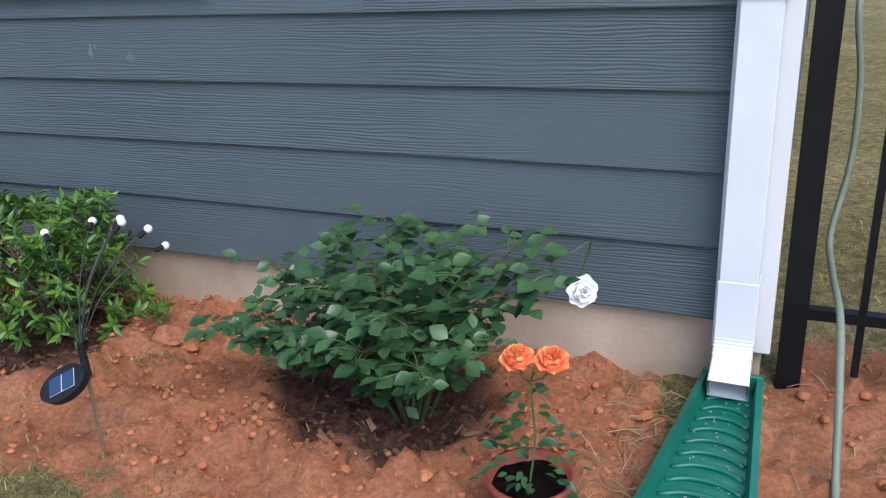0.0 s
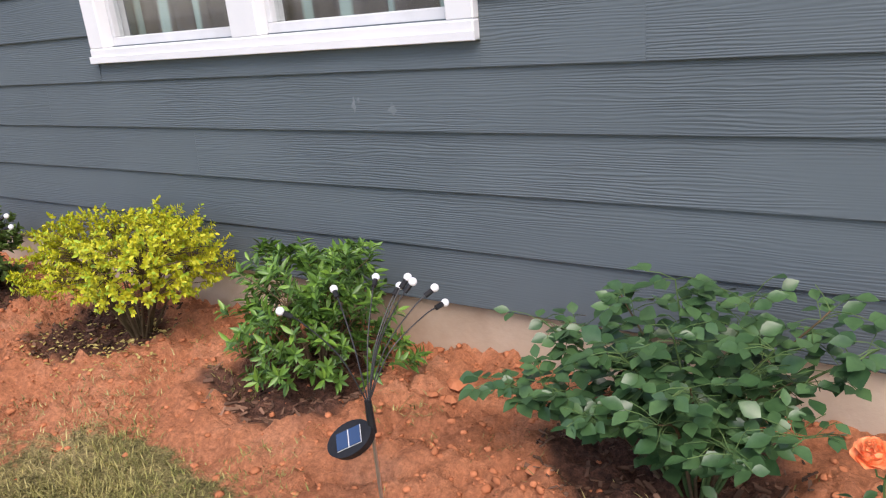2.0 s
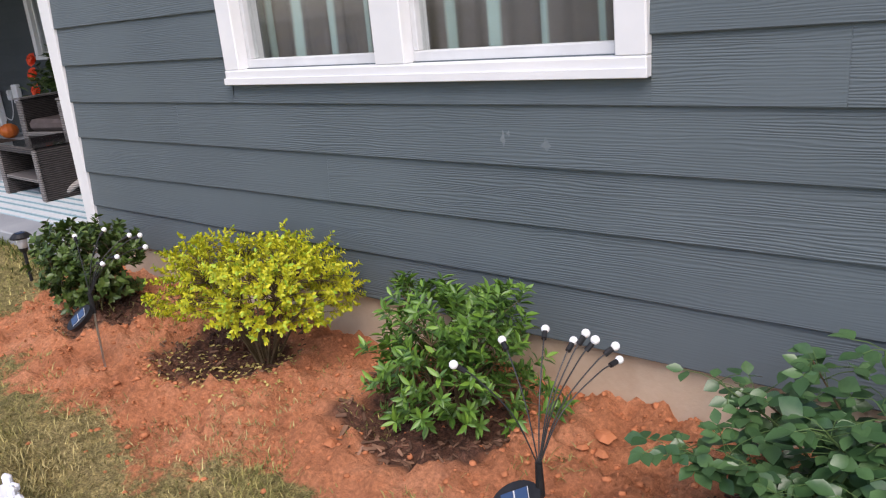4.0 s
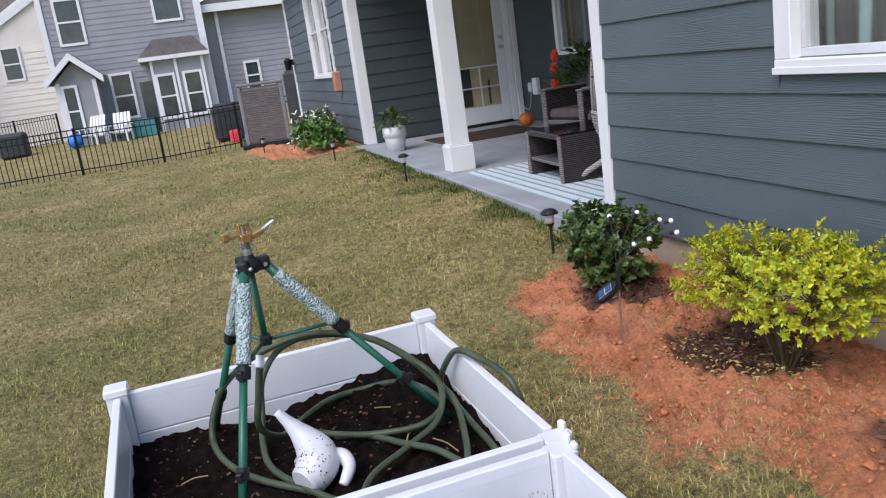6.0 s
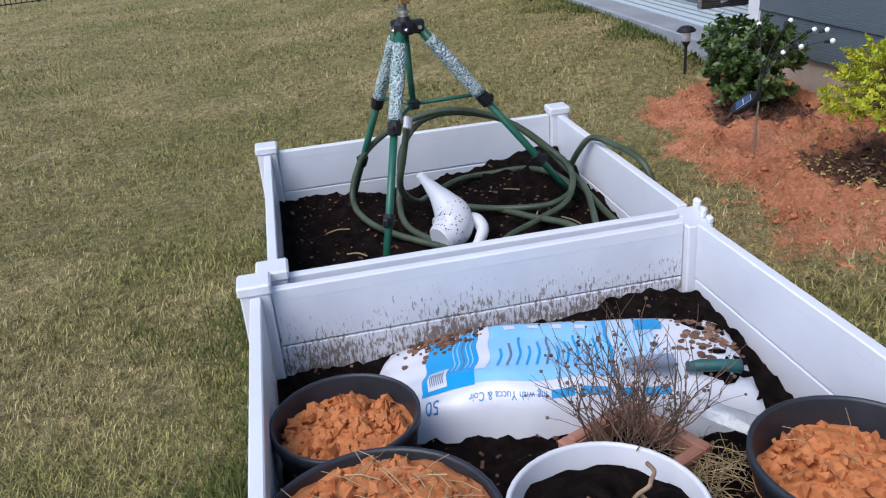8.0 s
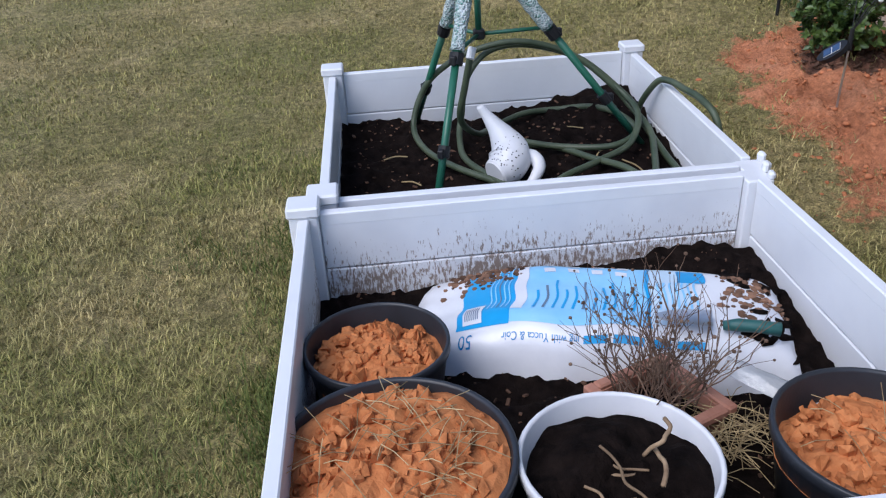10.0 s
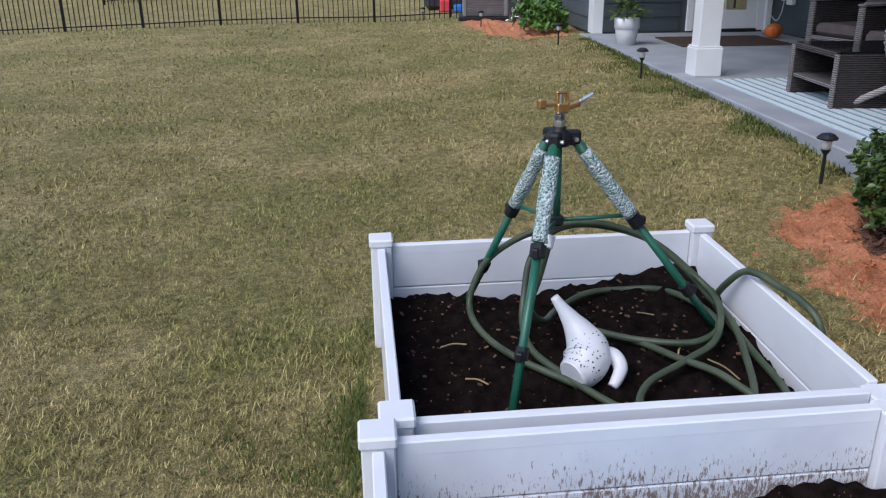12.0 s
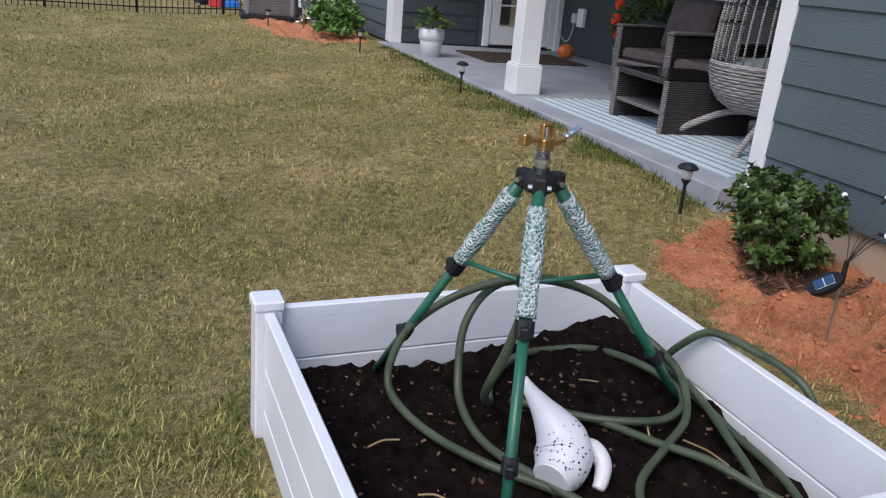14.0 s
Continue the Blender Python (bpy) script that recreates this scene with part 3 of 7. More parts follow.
HUB = Vector((-3.13, -0.268, 0.895))
tri = thing("sprinkler_tripod", Matrix.Translation(HUB), "green tripod sprinkler with bubble-wrapped legs standing in soil", "sprinkler")
body = bmesh.new()
lathe(body, [(0, -0.030), (0.028, -0.030), (0.034, -0.022), (0.034, -0.002), (0.027, 0.008), (0.018, 0.013), (0.018, 0.022), (0, 0.022)], 16)
part("hub", body, M_PLASTIC, tri, "black plastic hub", True)
feet = [Vector((-3.575, -0.488, SOIL_A - 0.02)), Vector((-3.205, 0.285, SOIL_A - 0.0)), Vector((-2.765, -0.44, SOIL_A - 0.03))]
for foot in feet:
    d = foot - HUB
    hz = Vector((d.x, d.y, 0)).normalized()
    a = hz * 0.042 + Vector((0, 0, -0.012))
    f = d
    along = lambda t: a + (f - a) * t
    bm = bmesh.new()
    box(bm, a * 0.8, (0.05, 0.03, 0.04), Matrix.Rotation(math.atan2(hz.y, hz.x), 4, "Z"), 0.005)
    bracket = part("bracket", bm, M_PLASTIC, tri)
    bolt = bmesh.new()
    tube(bolt, [a + hz.cross(Vector((0, 0, 1))) * 0.024, a - hz.cross(Vector((0, 0, 1))) * 0.024], 0.006, 8)
    part("bolt", bolt, M_STEEL, bracket)
    part("leg", tube(bmesh.new(), [along(0), along(0.36)], 0.0145, 12), M_GREENMETAL, tri, smooth=True)
    part("lower_leg", tube(bmesh.new(), [along(0.35), along(1.0)], 0.0118, 12), M_GREENMETAL, tri, smooth=True)
    # wrap: slightly lumpy sleeve
    pts = [along(0.055 + 0.29 * i / 14) for i in range(15)]
    rr = [0.0215 + 0.004 * noise.noise(Vector((i * 0.9, foot.x * 9, foot.y))) for i in range(15)]
    part("bubble_wrap", tube(bmesh.new(), pts, rr, 14), M_BUBBLE, tri, "clear bubble wrap sleeve", True)
    for t, r in ((0.375, 0.021), (0.72, 0.018)):
        bm = tube(bmesh.new(), [along(t - 0.022), along(t + 0.022)], r, 10)
        c = along(t) + hz * 0.018
        box(bm, c, (0.022, 0.018, 0.026), Matrix.Rotation(math.atan2(hz.y, hz.x), 4, "Z"), 0.003)
        part("clamp", bm, M_PLASTIC, tri)
mid = Vector((-0.015, 0.005, -0.245))
part("spreader_hub", box(bmesh.new(), mid, (0.035, 0.035, 0.03), None, 0.005), M_PLASTIC, tri)
part("center_post", tube(bmesh.new(), [(0, 0, -0.03), mid], 0.010, 10), M_GREENMETAL, tri, smooth=True)
for foot in feet:
    d = foot - HUB
    part("spreader_arm", tube(bmesh.new(), [mid, Vector((d.x, d.y, 0)).normalized() * 0.03 + d * 0.36], 0.0062, 8), M_GREENMETAL, tri, smooth=True)
# impact head
bm = bmesh.new()
lathe(bm, [(0, 0.020), (0.014, 0.020), (0.014, 0.030), (0.019, 0.032), (0.019, 0.040), (0.010, 0.042), (0.010, 0.062), (0, 0.062)], 12)
part("riser", bm, M_STEEL, tri, "steel riser and spring")
for k in range(5):
    part("spring_coil", lathe(bmesh.new(), [(0.012, 0.042 + k * 0.0045), (0.016, 0.0435 + k * 0.0045), (0.012, 0.045 + k * 0.0045)], 12), M_STEEL, tri)
yaw = Matrix.Rotation(radians(105), 4, "Z")
for nm, c, size, tilt_, mat in (("nozzle_body", (0.004, 0, 0.070), (0.032, 0.024, 0.026), 0, M_BRASS), ("nozzle", (0.034, 0, 0.074), (0.050, 0.014, 0.015), -14, M_BRASS),
                               ("swing_arm", (-0.030, 0, 0.081), (0.046, 0.013, 0.011), 0, M_BRASS), ("counterweight", (-0.054, 0, 0.084), (0.020, 0.022, 0.024), 0, M_BRASS),
                               ("bridge_post", (-0.010, 0, 0.094), (0.007, 0.015, 0.034), 0, M_BRASS), ("bridge_post", (0.019, 0, 0.094), (0.008, 0.015, 0.036), -12, M_BRASS),
                               ("bridge", (0.003, 0, 0.111), (0.034, 0.016, 0.009), 0, M_BRASS), ("arm_joint", (0.066, 0, 0.086), (0.022, 0.012, 0.012), -18, M_STEEL),
                               ("deflector", (0.082, 0, 0.097), (0.032, 0.014, 0.008), -24, M_STEEL)):
    part(nm, box(bmesh.new(), c, size, Matrix.Rotation(radians(tilt_), 4, "Y"), 0.003), mat, tri, "bright steel" if mat is M_STEEL else "").matrix_basis = yaw
part("pivot_pin", tube(bmesh.new(), [(0.0, 0, 0.078), (0.0, 0, 0.108)], 0.008, 10), M_STEEL, tri).matrix_basis = yaw
bm = tube(bmesh.new(), [(0.045, -0.02, -0.27), (0.06, -0.03, -0.30)], 0.013, 10)
part("hose_connector", bm, M_TRIM, tri, "white hose connector")

# ---------------------------------------------------------------- garden hose
m, n, l, b = material("green_garden_hose", 0.45, 0, 0.4)
v = coords(n, l)
col = ramp(n, l, noise_tex(n, l, v, 9, 4), [(0.3, (0.035, 0.052, 0.028)), (0.7, (0.085, 0.105, 0.062))])
l.new(col, b.inputs["Base Color"])
bump(n, l, b, noise_tex(n, l, v, 60, 3), 0.15, 0.004)
M_HOSE = m
HZ = SOIL_A + 0.012
loops = [
    # leans up against the tripod and the end panel
    (-2.92, -0.20, HZ), (-3.08, -0.36, HZ + 0.01), (-3.25, -0.45, HZ + 0.01), (-3.40, -0.485, 0.27), (-3.44, -0.46, 0.36), (-3.43, -0.40, 0.45), (-3.41, -0.28, 0.525),
    (-3.40, -0.11, 0.555), (-3.40, 0.07, 0.50), (-3.38, 0.20, 0.40), (-3.33, 0.275, 0.315), (-3.20, 0.30, HZ + 0.05), (-3.02, 0.27, HZ + 0.03), (-2.84, 0.22, HZ + 0.02),
    (-2.70, 0.14, HZ + 0.02), (-2.66, 0.0, HZ + 0.02), (-2.75, -0.10, HZ + 0.02), (-2.90, -0.05, HZ + 0.02),
    (-3.02, 0.10, HZ + 0.025), (-3.11, 0.215, HZ + 0.04), (-3.24, 0.27, HZ + 0.09), (-3.36, 0.24, 0.37), (-3.42, 0.10, 0.48), (-3.43, -0.08, 0.535), (-3.43, -0.21, 0.52), (-3.40, -0.29, 0.44),
    (-3.36, -0.315, 0.33), (-3.28, -0.33, HZ + 0.03), (-3.14, -0.32, HZ + 0.01), (-2.98, -0.25, HZ + 0.01), (-2.80, -0.12, HZ), (-2.68, 0.08, HZ), (-2.70, 0.24, HZ),
    (-2.86, 0.32, HZ), (-3.06, 0.315, HZ + 0.015), (-3.22, 0.30, HZ + 0.04), (-3.33, 0.30, HZ + 0.045), (-3.345, 0.30, 0.31), (-3.30, 0.312, 0.375), (-3.24, 0.333, 0.437), (-3.18, 0.355, 0.450), (-3.11, 0.375, 0.446), (-3.02, 0.402, 0.438),
    (-2.945, 0.425, 0.40), (-2.90, 0.445, 0.28), (-2.87, 0.47, 0.165), (-2.80, 0.50, 0.135), (-2.6, 0.53, 0.14),
]
hose = thing("garden_hose", Matrix.Identity(4), "dull green garden hose coiled loosely in the raised bed", "hose")
part("hose_coil", tube(bmesh.new(), bez(loops, 7), 0.0108, 10), M_HOSE, hose, smooth=True)
small = [(-3.085, -0.295, 0.60), (-3.10, -0.315, 0.50), (-3.15, -0.33, 0.38), (-3.25, -0.27, 0.29), (-3.40, -0.20, HZ + 0.02), (-3.52, -0.08, HZ + 0.02), (-3.56, 0.05, HZ + 0.015), (-3.49, 0.17, HZ + 0.04),
         (-3.32, 0.235, HZ + 0.06), (-3.18, 0.25, HZ + 0.05), (-3.12, 0.16, HZ + 0.03), (-3.16, 0.02, HZ + 0.02), (-3.24, -0.08, HZ + 0.01), (-3.33, -0.17, HZ + 0.005)]
part("hose_coil", tube(bmesh.new(), bez(small, 7), 0.0108, 10), M_HOSE, hose, smooth=True)
strand = [(-3.26, -0.10, HZ), (-3.18, -0.0, HZ + 0.01), (-3.05, 0.08, HZ + 0.02), (-2.93, 0.15, HZ + 0.035), (-2.82, 0.20, HZ + 0.03), (-2.68, 0.30, HZ)]
part("hose_coil", tube(bmesh.new(), bez(strand, 7), 0.0108, 10), M_HOSE, hose, smooth=True)

# ---------------------------------------------------------------- watering can lying on its side
M_CAN = simple("white_plastic", (0.62, 0.62, 0.64), (0.72, 0.72, 0.73), 8, 0.4, bumps=0.05)
can = thing("watering_can", Matrix.Identity(4), "white plastic watering can tipped over on dark soil", "watering can")
foot_c = Vector((-2.955, -0.24, 0.265))
# centre line and girth: from the base through the belly, then up the spout
girth = [((0, 0, 0), 0.046), ((-0.008, 0.011, 0.003), 0.050), ((-0.023, 0.030, 0.009), 0.060), ((-0.047, 0.049, 0.026), 0.067), ((-0.072, 0.050, 0.053), 0.060), ((-0.092, 0.034, 0.084), 0.043),
         ((-0.108, 0.013, 0.115), 0.028), ((-0.120, -0.010, 0.146), 0.018), ((-0.130, -0.033, 0.178), 0.012)]
line = bez([foot_c + Vector(p) for p, r in girth], 4)
radii = [girth[i // 4][1] + (girth[min(i // 4 + 1, len(girth) - 1)][1] - girth[i // 4][1]) * (i % 4) / 4 for i in range(len(line))]
part("vessel", tube(bmesh.new(), line, radii, 28), M_CAN, can, smooth=True)
axis = (line[2] - line[0]).normalized()
part("base", tube(bmesh.new(), [foot_c - axis * 0.004, foot_c + axis * 0.004], [0.040, 0.0445], 28), M_TRIM, can, "flat white base")
hp = [foot_c + Vector(p) for p in ((-0.06, 0.080, 0.030), (-0.050, 0.125, 0.026), (-0.020, 0.138, 0.006), (0.010, 0.120, -0.016), (0.022, 0.106, -0.028))]
part("handle", tube(bmesh.new(), bez(hp, 6), [0.026 - 0.012 * i / 24 for i in range(25)], 12), M_CAN, can, smooth=True)
rnd = random.Random(5)
bm = bmesh.new()
for _ in range(60):
    i = rnd.randrange(2, 20)
    d = (line[i + 1] - line[i - 1]).normalized()
    dirv = Vector((rnd.uniform(-0.4, 1.0), rnd.uniform(-1.0, 0.6), rnd.uniform(0.1, 1.0)))
    dirv = (dirv - d * dirv.dot(d)).normalized()
    bmesh.ops.create_icosphere(bm, subdivisions=1, radius=rnd.uniform(0.001, 0.0028), matrix=Matrix.Translation(line[i] + dirv * radii[i]))
tagged(part("soil_splatter", bm, M_SOIL, can, "specks of dark soil"), kind="stuff")

# sticks on the soil
for x, y, a, L in ((-3.38, 0.06, 80, 0.11), (-3.0, 0.2, 20, 0.13), (-3.12, 0.12, 150, 0.10), (-2.98, -0.5, 60, 0.07), (-3.2, -0.55, 100, 0.08)):
    bm = tube(bmesh.new(), bez([(-L / 2, 0, 0.004), (0, 0.006, 0.008), (L / 2, 0, 0.004)], 3), 0.0025, 6)
    ob = part("stick", bm, M_STRAW)
    ob.matrix_world = pose(x, y, SOIL_A + 0.012, 0, 0, a)
    tagged(ob, "pale dry stick lying on dark soil", "stick", "sticks on the soil")

# ---------------------------------------------------------------- bed B: sack, pots and clutter
M_SACK = simple("white_plastic_film", (0.60, 0.61, 0.65), (0.72, 0.73, 0.76), 7, 0.3, bumps=0.2, fine=25)
M_BLUE = simple("bright_blue_print", (0.004, 0.27, 0.58), (0.01, 0.34, 0.68), 7, 0.35, bumps=0.1)
M_PALEBLUE = simple("pale_blue_print", (0.20, 0.50, 0.78), (0.32, 0.60, 0.84), 7, 0.35, bumps=0.1)
M_SOFTBLUE = simple("faint_blue_print", (0.46, 0.60, 0.72), (0.56, 0.67, 0.77), 7, 0.35, bumps=0.1)
M_GREYPRINT = simple("grey_print", (0.10, 0.16, 0.24), (0.14, 0.2, 0.3), 7, 0.4)
sack_m = pose(-2.199, -0.092, SOIL_B - 0.02, 0, 0, 77)
sack = thing("potting_mix_sack", sack_m, "white and blue potting mix sack, torn open, lying on soil", "sack")
SL, SW, SH = 0.86, 0.35, 0.125


def sack_top(u, v):
    """Height of the sack's skin at u along, v across (both -1 to 1)."""
    e = max(0.0, 1 - abs(u) ** 9) ** 0.55 * max(0.0, 1 - abs(v) ** 6) ** 0.6
    d = 1.0 - 0.45 * smooth01(-u, 0.25, 0.95)
    return SH * e * d + 0.006 * noise.noise(Vector((u * 4, v * 3, 2))) * e


bm = bmesh.new()
NU, NV = 44, 26
top = [[bm.verts.new((u / 1.0 * SL / 2 + 0.012 * noise.noise(Vector((v * 3, u * 2, 8))), v * SW / 2 + 0.010 * noise.noise(Vector((u * 4, 1, v))), sack_top(u, v) + 0.002))
        for u in [-1 + 2 * i / NU for i in range(NU + 1)]] for v in [-1 + 2 * j / NV for j in range(NV + 1)]]
for j in range(NV):
    for i in range(NU):
        bm.faces.new((top[j][i], top[j][i + 1], top[j + 1][i + 1], top[j + 1][i]))
part("film", bm, M_SACK, sack, smooth=True)


def on_sack(name, u0, u1, v0, v1, mat, lift, label=""):
    bm = bmesh.new()
    a, c = max(2, int((u1 - u0) * 22)), max(1, int((v1 - v0) * 13))
    g = [[bm.verts.new((u * SL / 2 + 0.012 * noise.noise(Vector((v * 3, u * 2, 8))), v * SW / 2 + 0.010 * noise.noise(Vector((u * 4, 1, v))), sack_top(u, v) + 0.002 + lift))
          for u in [u0 + (u1 - u0) * i / a for i in range(a + 1)]] for v in [v0 + (v1 - v0) * j / c for j in range(c + 1)]]
    for j in range(c):
        for i in range(a):
            bm.faces.new((g[j][i], g[j][i + 1], g[j + 1][i + 1], g[j + 1][i]))
    return part(name, bm, mat, sack, label, True)


# in the sack's frame +u points towards the house, +v away from the viewer
on_sack("printed_panel", -0.70, -0.42, -0.70, 0.86, M_BLUE, 0.0012, "bright blue printed panel")
on_sack("printed_panel", -0.42, 0.26, -0.68, 0.86, M_PALEBLUE, 0.0012, "pale blue printed panel")
on_sack("printed_panel", 0.26, 0.28, -0.68, 0.88, M_BLUE, 0.0018)
on_sack("barcode_patch", -0.67, -0.57, -0.64, -0.26, M_SACK, 0.0024, "white barcode patch")
for k in range(7):
    on_sack("barcode_bar", -0.66 + k * 0.011, -0.655 + k * 0.011, -0.58, -0.32, M_GREYPRINT, 0.0034)
for k in range(5):
    on_sack("text_bar", -0.55 + k * 0.024, -0.543 + k * 0.024, -0.4, 0.75, M_GREYPRINT if k == 2 else M_PALEBLUE, 0.0024)
on_sack("text_panel", -0.42, -0.36, -0.46, 0.82, M_SACK, 0.0022, "white printed strip")
for k in range(11):
    on_sack("text_bar", -0.31 + k * 0.05, -0.297 + k * 0.05, -0.42, 0.0 + 0.12 * (k % 3), M_GREYPRINT if k % 4 == 1 else M_BLUE, 0.0022)
for k in range(4):
    for j in range(2):
        on_sack("picture_patch", -0.28 + k * 0.13, -0.22 + k * 0.13, 0.42 + j * 0.2, 0.53 + j * 0.2, M_SACK, 0.0022)
on_sack("printed_panel", 0.28, 0.47, -0.6, 0.84, M_SOFTBLUE, 0.0010, "very pale blue printed panel")
on_sack("printed_corner", 0.42, 0.56, 0.3, 0.62, M_BLUE, 0.0014, "blue printed corner mark")
for k in range(7):
    on_sack("text_bar", 0.32 + k * 0.03, 0.332 + k * 0.03, -0.3, 0.3, M_PALEBLUE, 0.0016)


def words(text, u, v, size, mat):
    cu = bpy.data.curves.new("lettering", "FONT")
    cu.body = text
    cu.size = size
    cu.extrude = 0.0008
    tmp = bpy.data.objects.new("lettering", cu)
    scene.collection.objects.link(tmp)
    dg = bpy.context.evaluated_depsgraph_get()
    me = bpy.data.meshes.new_from_object(tmp.evaluated_get(dg))
    bpy.data.objects.remove(tmp)
    for vt in me.vertices:
        uu, vv = u - vt.co.x / (SL / 2), v - vt.co.y / (SW / 2)
        vt.co = (uu * SL / 2 + 0.012 * noise.noise(Vector((vv * 3, uu * 2, 8))), vv * SW / 2 + 0.010 * noise.noise(Vector((uu * 4, 1, vv))), sack_top(uu, vv) + 0.0036)
    me.materials.clear()
    me.materials.append(mat)
    ob = new("lettering", me)
    ob.parent = sack
    return ob


words("50", -0.60, -0.78, 0.031, M_BLUE)
words("ing with Yucca & Coir", -0.08, -0.80, 0.0175, M_BLUE)
for u0, u1 in ((-0.06, 0.06), (0.09, 0.24), (0.28, 0.36), (0.39, 0.52)):
    on_sack("text_bar", u0, u1, -0.865, -0.80, M_BLUE, 0.0024)
# soil thrown over the sack
rnd = random.Random(11)
bm = bmesh.new()
for _ in range(260):
    if rnd.random() < 0.5:
        u, v = rnd.gauss(-0.62, 0.10), rnd.gauss(0.55, 0.16)
    else:
        u, v = rnd.gauss(0.80, 0.09), rnd.gauss(0.2, 0.35)
    if abs(u) > 0.97 or abs(v) > 0.95:
        continue
    k = rnd.uniform(0.003, 0.011)
    bmesh.ops.create_icosphere(bm, subdivisions=1, radius=k, matrix=Matrix.Translation((u * SL / 2, v * SW / 2, sack_top(u, v) + 0.003)) @ Matrix.Diagonal((1, 1, 0.4, 1)))
tagged(part("spilled_soil", bm, M_CHIP, sack, "crumbs of brown soil"), kind="stuff")
# torn mouth
bm = bmesh.new()
for _ in range(26):
    u, v = rnd.uniform(0.66, 0.96), rnd.uniform(-0.75, 0.8)
    k = rnd.uniform(0.010, 0.026)
    bmesh.ops.create_icosphere(bm, subdivisions=1, radius=k, matrix=Matrix.Translation((u * SL / 2, v * SW / 2, sack_top(u, v) + 0.001)) @ Euler((0, 0, rnd.uniform(0, 3))).to_matrix().to_4x4() @ Matrix.Diagonal((1.6, 0.7, 0.22, 1)))
tagged(part("exposed_soil", bm, M_SOIL, sack, "dark soil showing through torn film", True), kind="stuff")


def heap_mesh(r, z, amp, seed, dome):
    """A rough round fill."""
    bm = bmesh.new()
    rings = [[bm.verts.new((0, 0, z + dome))]]
    for k in range(1, 13):
        rr = r * k / 12
        ring = []
        for a in range(36):
            x, y = rr * math.cos(a * math.tau / 36), rr * math.sin(a * math.tau / 36)
            e = amp * (fbm(x + seed, y, 11, 4) + 0.9 * (0.4 - noise.voronoi(Vector((x * 24 + seed, y * 24, 0)))[0][0]))
            ring.append(bm.verts.new((x, y, z + dome * (1 - (k / 12) ** 2) + e)))
        rings.append(ring)
    for a in range(36):
        bm.faces.new((rings[0][0], rings[1][a], rings[1][(a + 1) % 36]))
    for k in range(1, 12):
        for a in range(36):
            bm.faces.new((rings[k][a], rings[k + 1][a], rings[k + 1][(a + 1) % 36], rings[k][(a + 1) % 36]))
    return bm


M_CLAYHEAP = simple("loose_clay", (0.36, 0.115, 0.038), (0.64, 0.25, 0.092), 22, 0.95, spec=0.2, bumps=0.9, fine=80)
M_POT = simple("black_nursery_plastic", (0.014, 0.016, 0.02), (0.03, 0.033, 0.04), 9, 0.45, bumps=0.1)


def clods(bm, rnd, count, r, z, dome, lo, hi):
    for _ in range(count):
        a, q = rnd.uniform(0, math.tau), r * math.sqrt(rnd.random())
        k = rnd.uniform(lo, hi)
        g = bmesh.ops.create_icosphere(bm, subdivisions=1, radius=k, matrix=Matrix.Translation((q * math.cos(a), q * math.sin(a), z + dome * (1 - (q / r) ** 2))) @ Euler((rnd.random() * 3, rnd.random() * 3, 0)).to_matrix().to_4x4() @ Matrix.Diagonal((1, rnd.uniform(0.6, 1), rnd.uniform(0.4, 0.8), 1)))
        for vt in g["verts"]:
            vt.co += Vector((rnd.uniform(-1, 1), rnd.uniform(-1, 1), rnd.uniform(-1, 1))) * k * 0.34


def nursery_pot(x, y, base, rim_z, r, label, fill, dome, seed, mat=None, fillmat=None, straw=0, cat="plant pot", tilt=(0, 0)):
    mat, fillmat = mat or M_POT, fillmat or M_CLAYHEAP
    h = rim_z - base
    pot = thing("plant_pot", pose(x, y, base, tilt[0], tilt[1], 0), label, cat, "pots in the raised bed")
    bm = lathe(bmesh.new(), [(0, 0), (r * 0.8, 0), (r * 0.955, h - 0.03), (r * 0.965, h - 0.028), (r * 0.965, h - 0.024), (r, h - 0.02), (r, h - 0.002), (r * 0.985, h), (r * 0.955, h), (r * 0.945, h - 0.006), (r * 0.90, h - 0.05), (r * 0.78, 0.01), (0, 0.01)], 40)
    part("pot_wall", bm, mat, pot, smooth=True)
    part("fill", heap_mesh(r * 0.93, h - fill, 0.018, seed, dome), fillmat, pot, "lumpy fill of soil", False)
    rnd = random.Random(int(seed * 7))
    if fillmat is M_CLAYHEAP:
        bm = bmesh.new()
        clods(bm, rnd, 240, r * 0.86, h - fill + 0.004, dome, 0.004, 0.019)
        tagged(part("crumbled_clay", bm, M_CLAYHEAP, pot, "crumbled red clay"), kind="stuff")
    if straw:
        bm = bmesh.new()
        for _ in range(straw):
            a, q = rnd.uniform(0, math.tau), r * 0.75 * math.sqrt(rnd.random())
            c = Vector((q * math.cos(a), q * math.sin(a), h - fill + dome * (1 - (q / r) ** 2) + 0.018))
            d = Vector((rnd.uniform(-1, 1), rnd.uniform(-1, 1), rnd.uniform(-0.2, 0.2))).normalized() * rnd.uniform(0.02, 0.06)
            tube(bm, [c - d * 0.8, c + Vector((0, 0, 0.006)), c + d * 0.8], 0.0008, 3, False)
        tagged(part("dry_grass", bm, M_STRAW, pot, "dry grass stalks"), kind="stuff")
    return pot


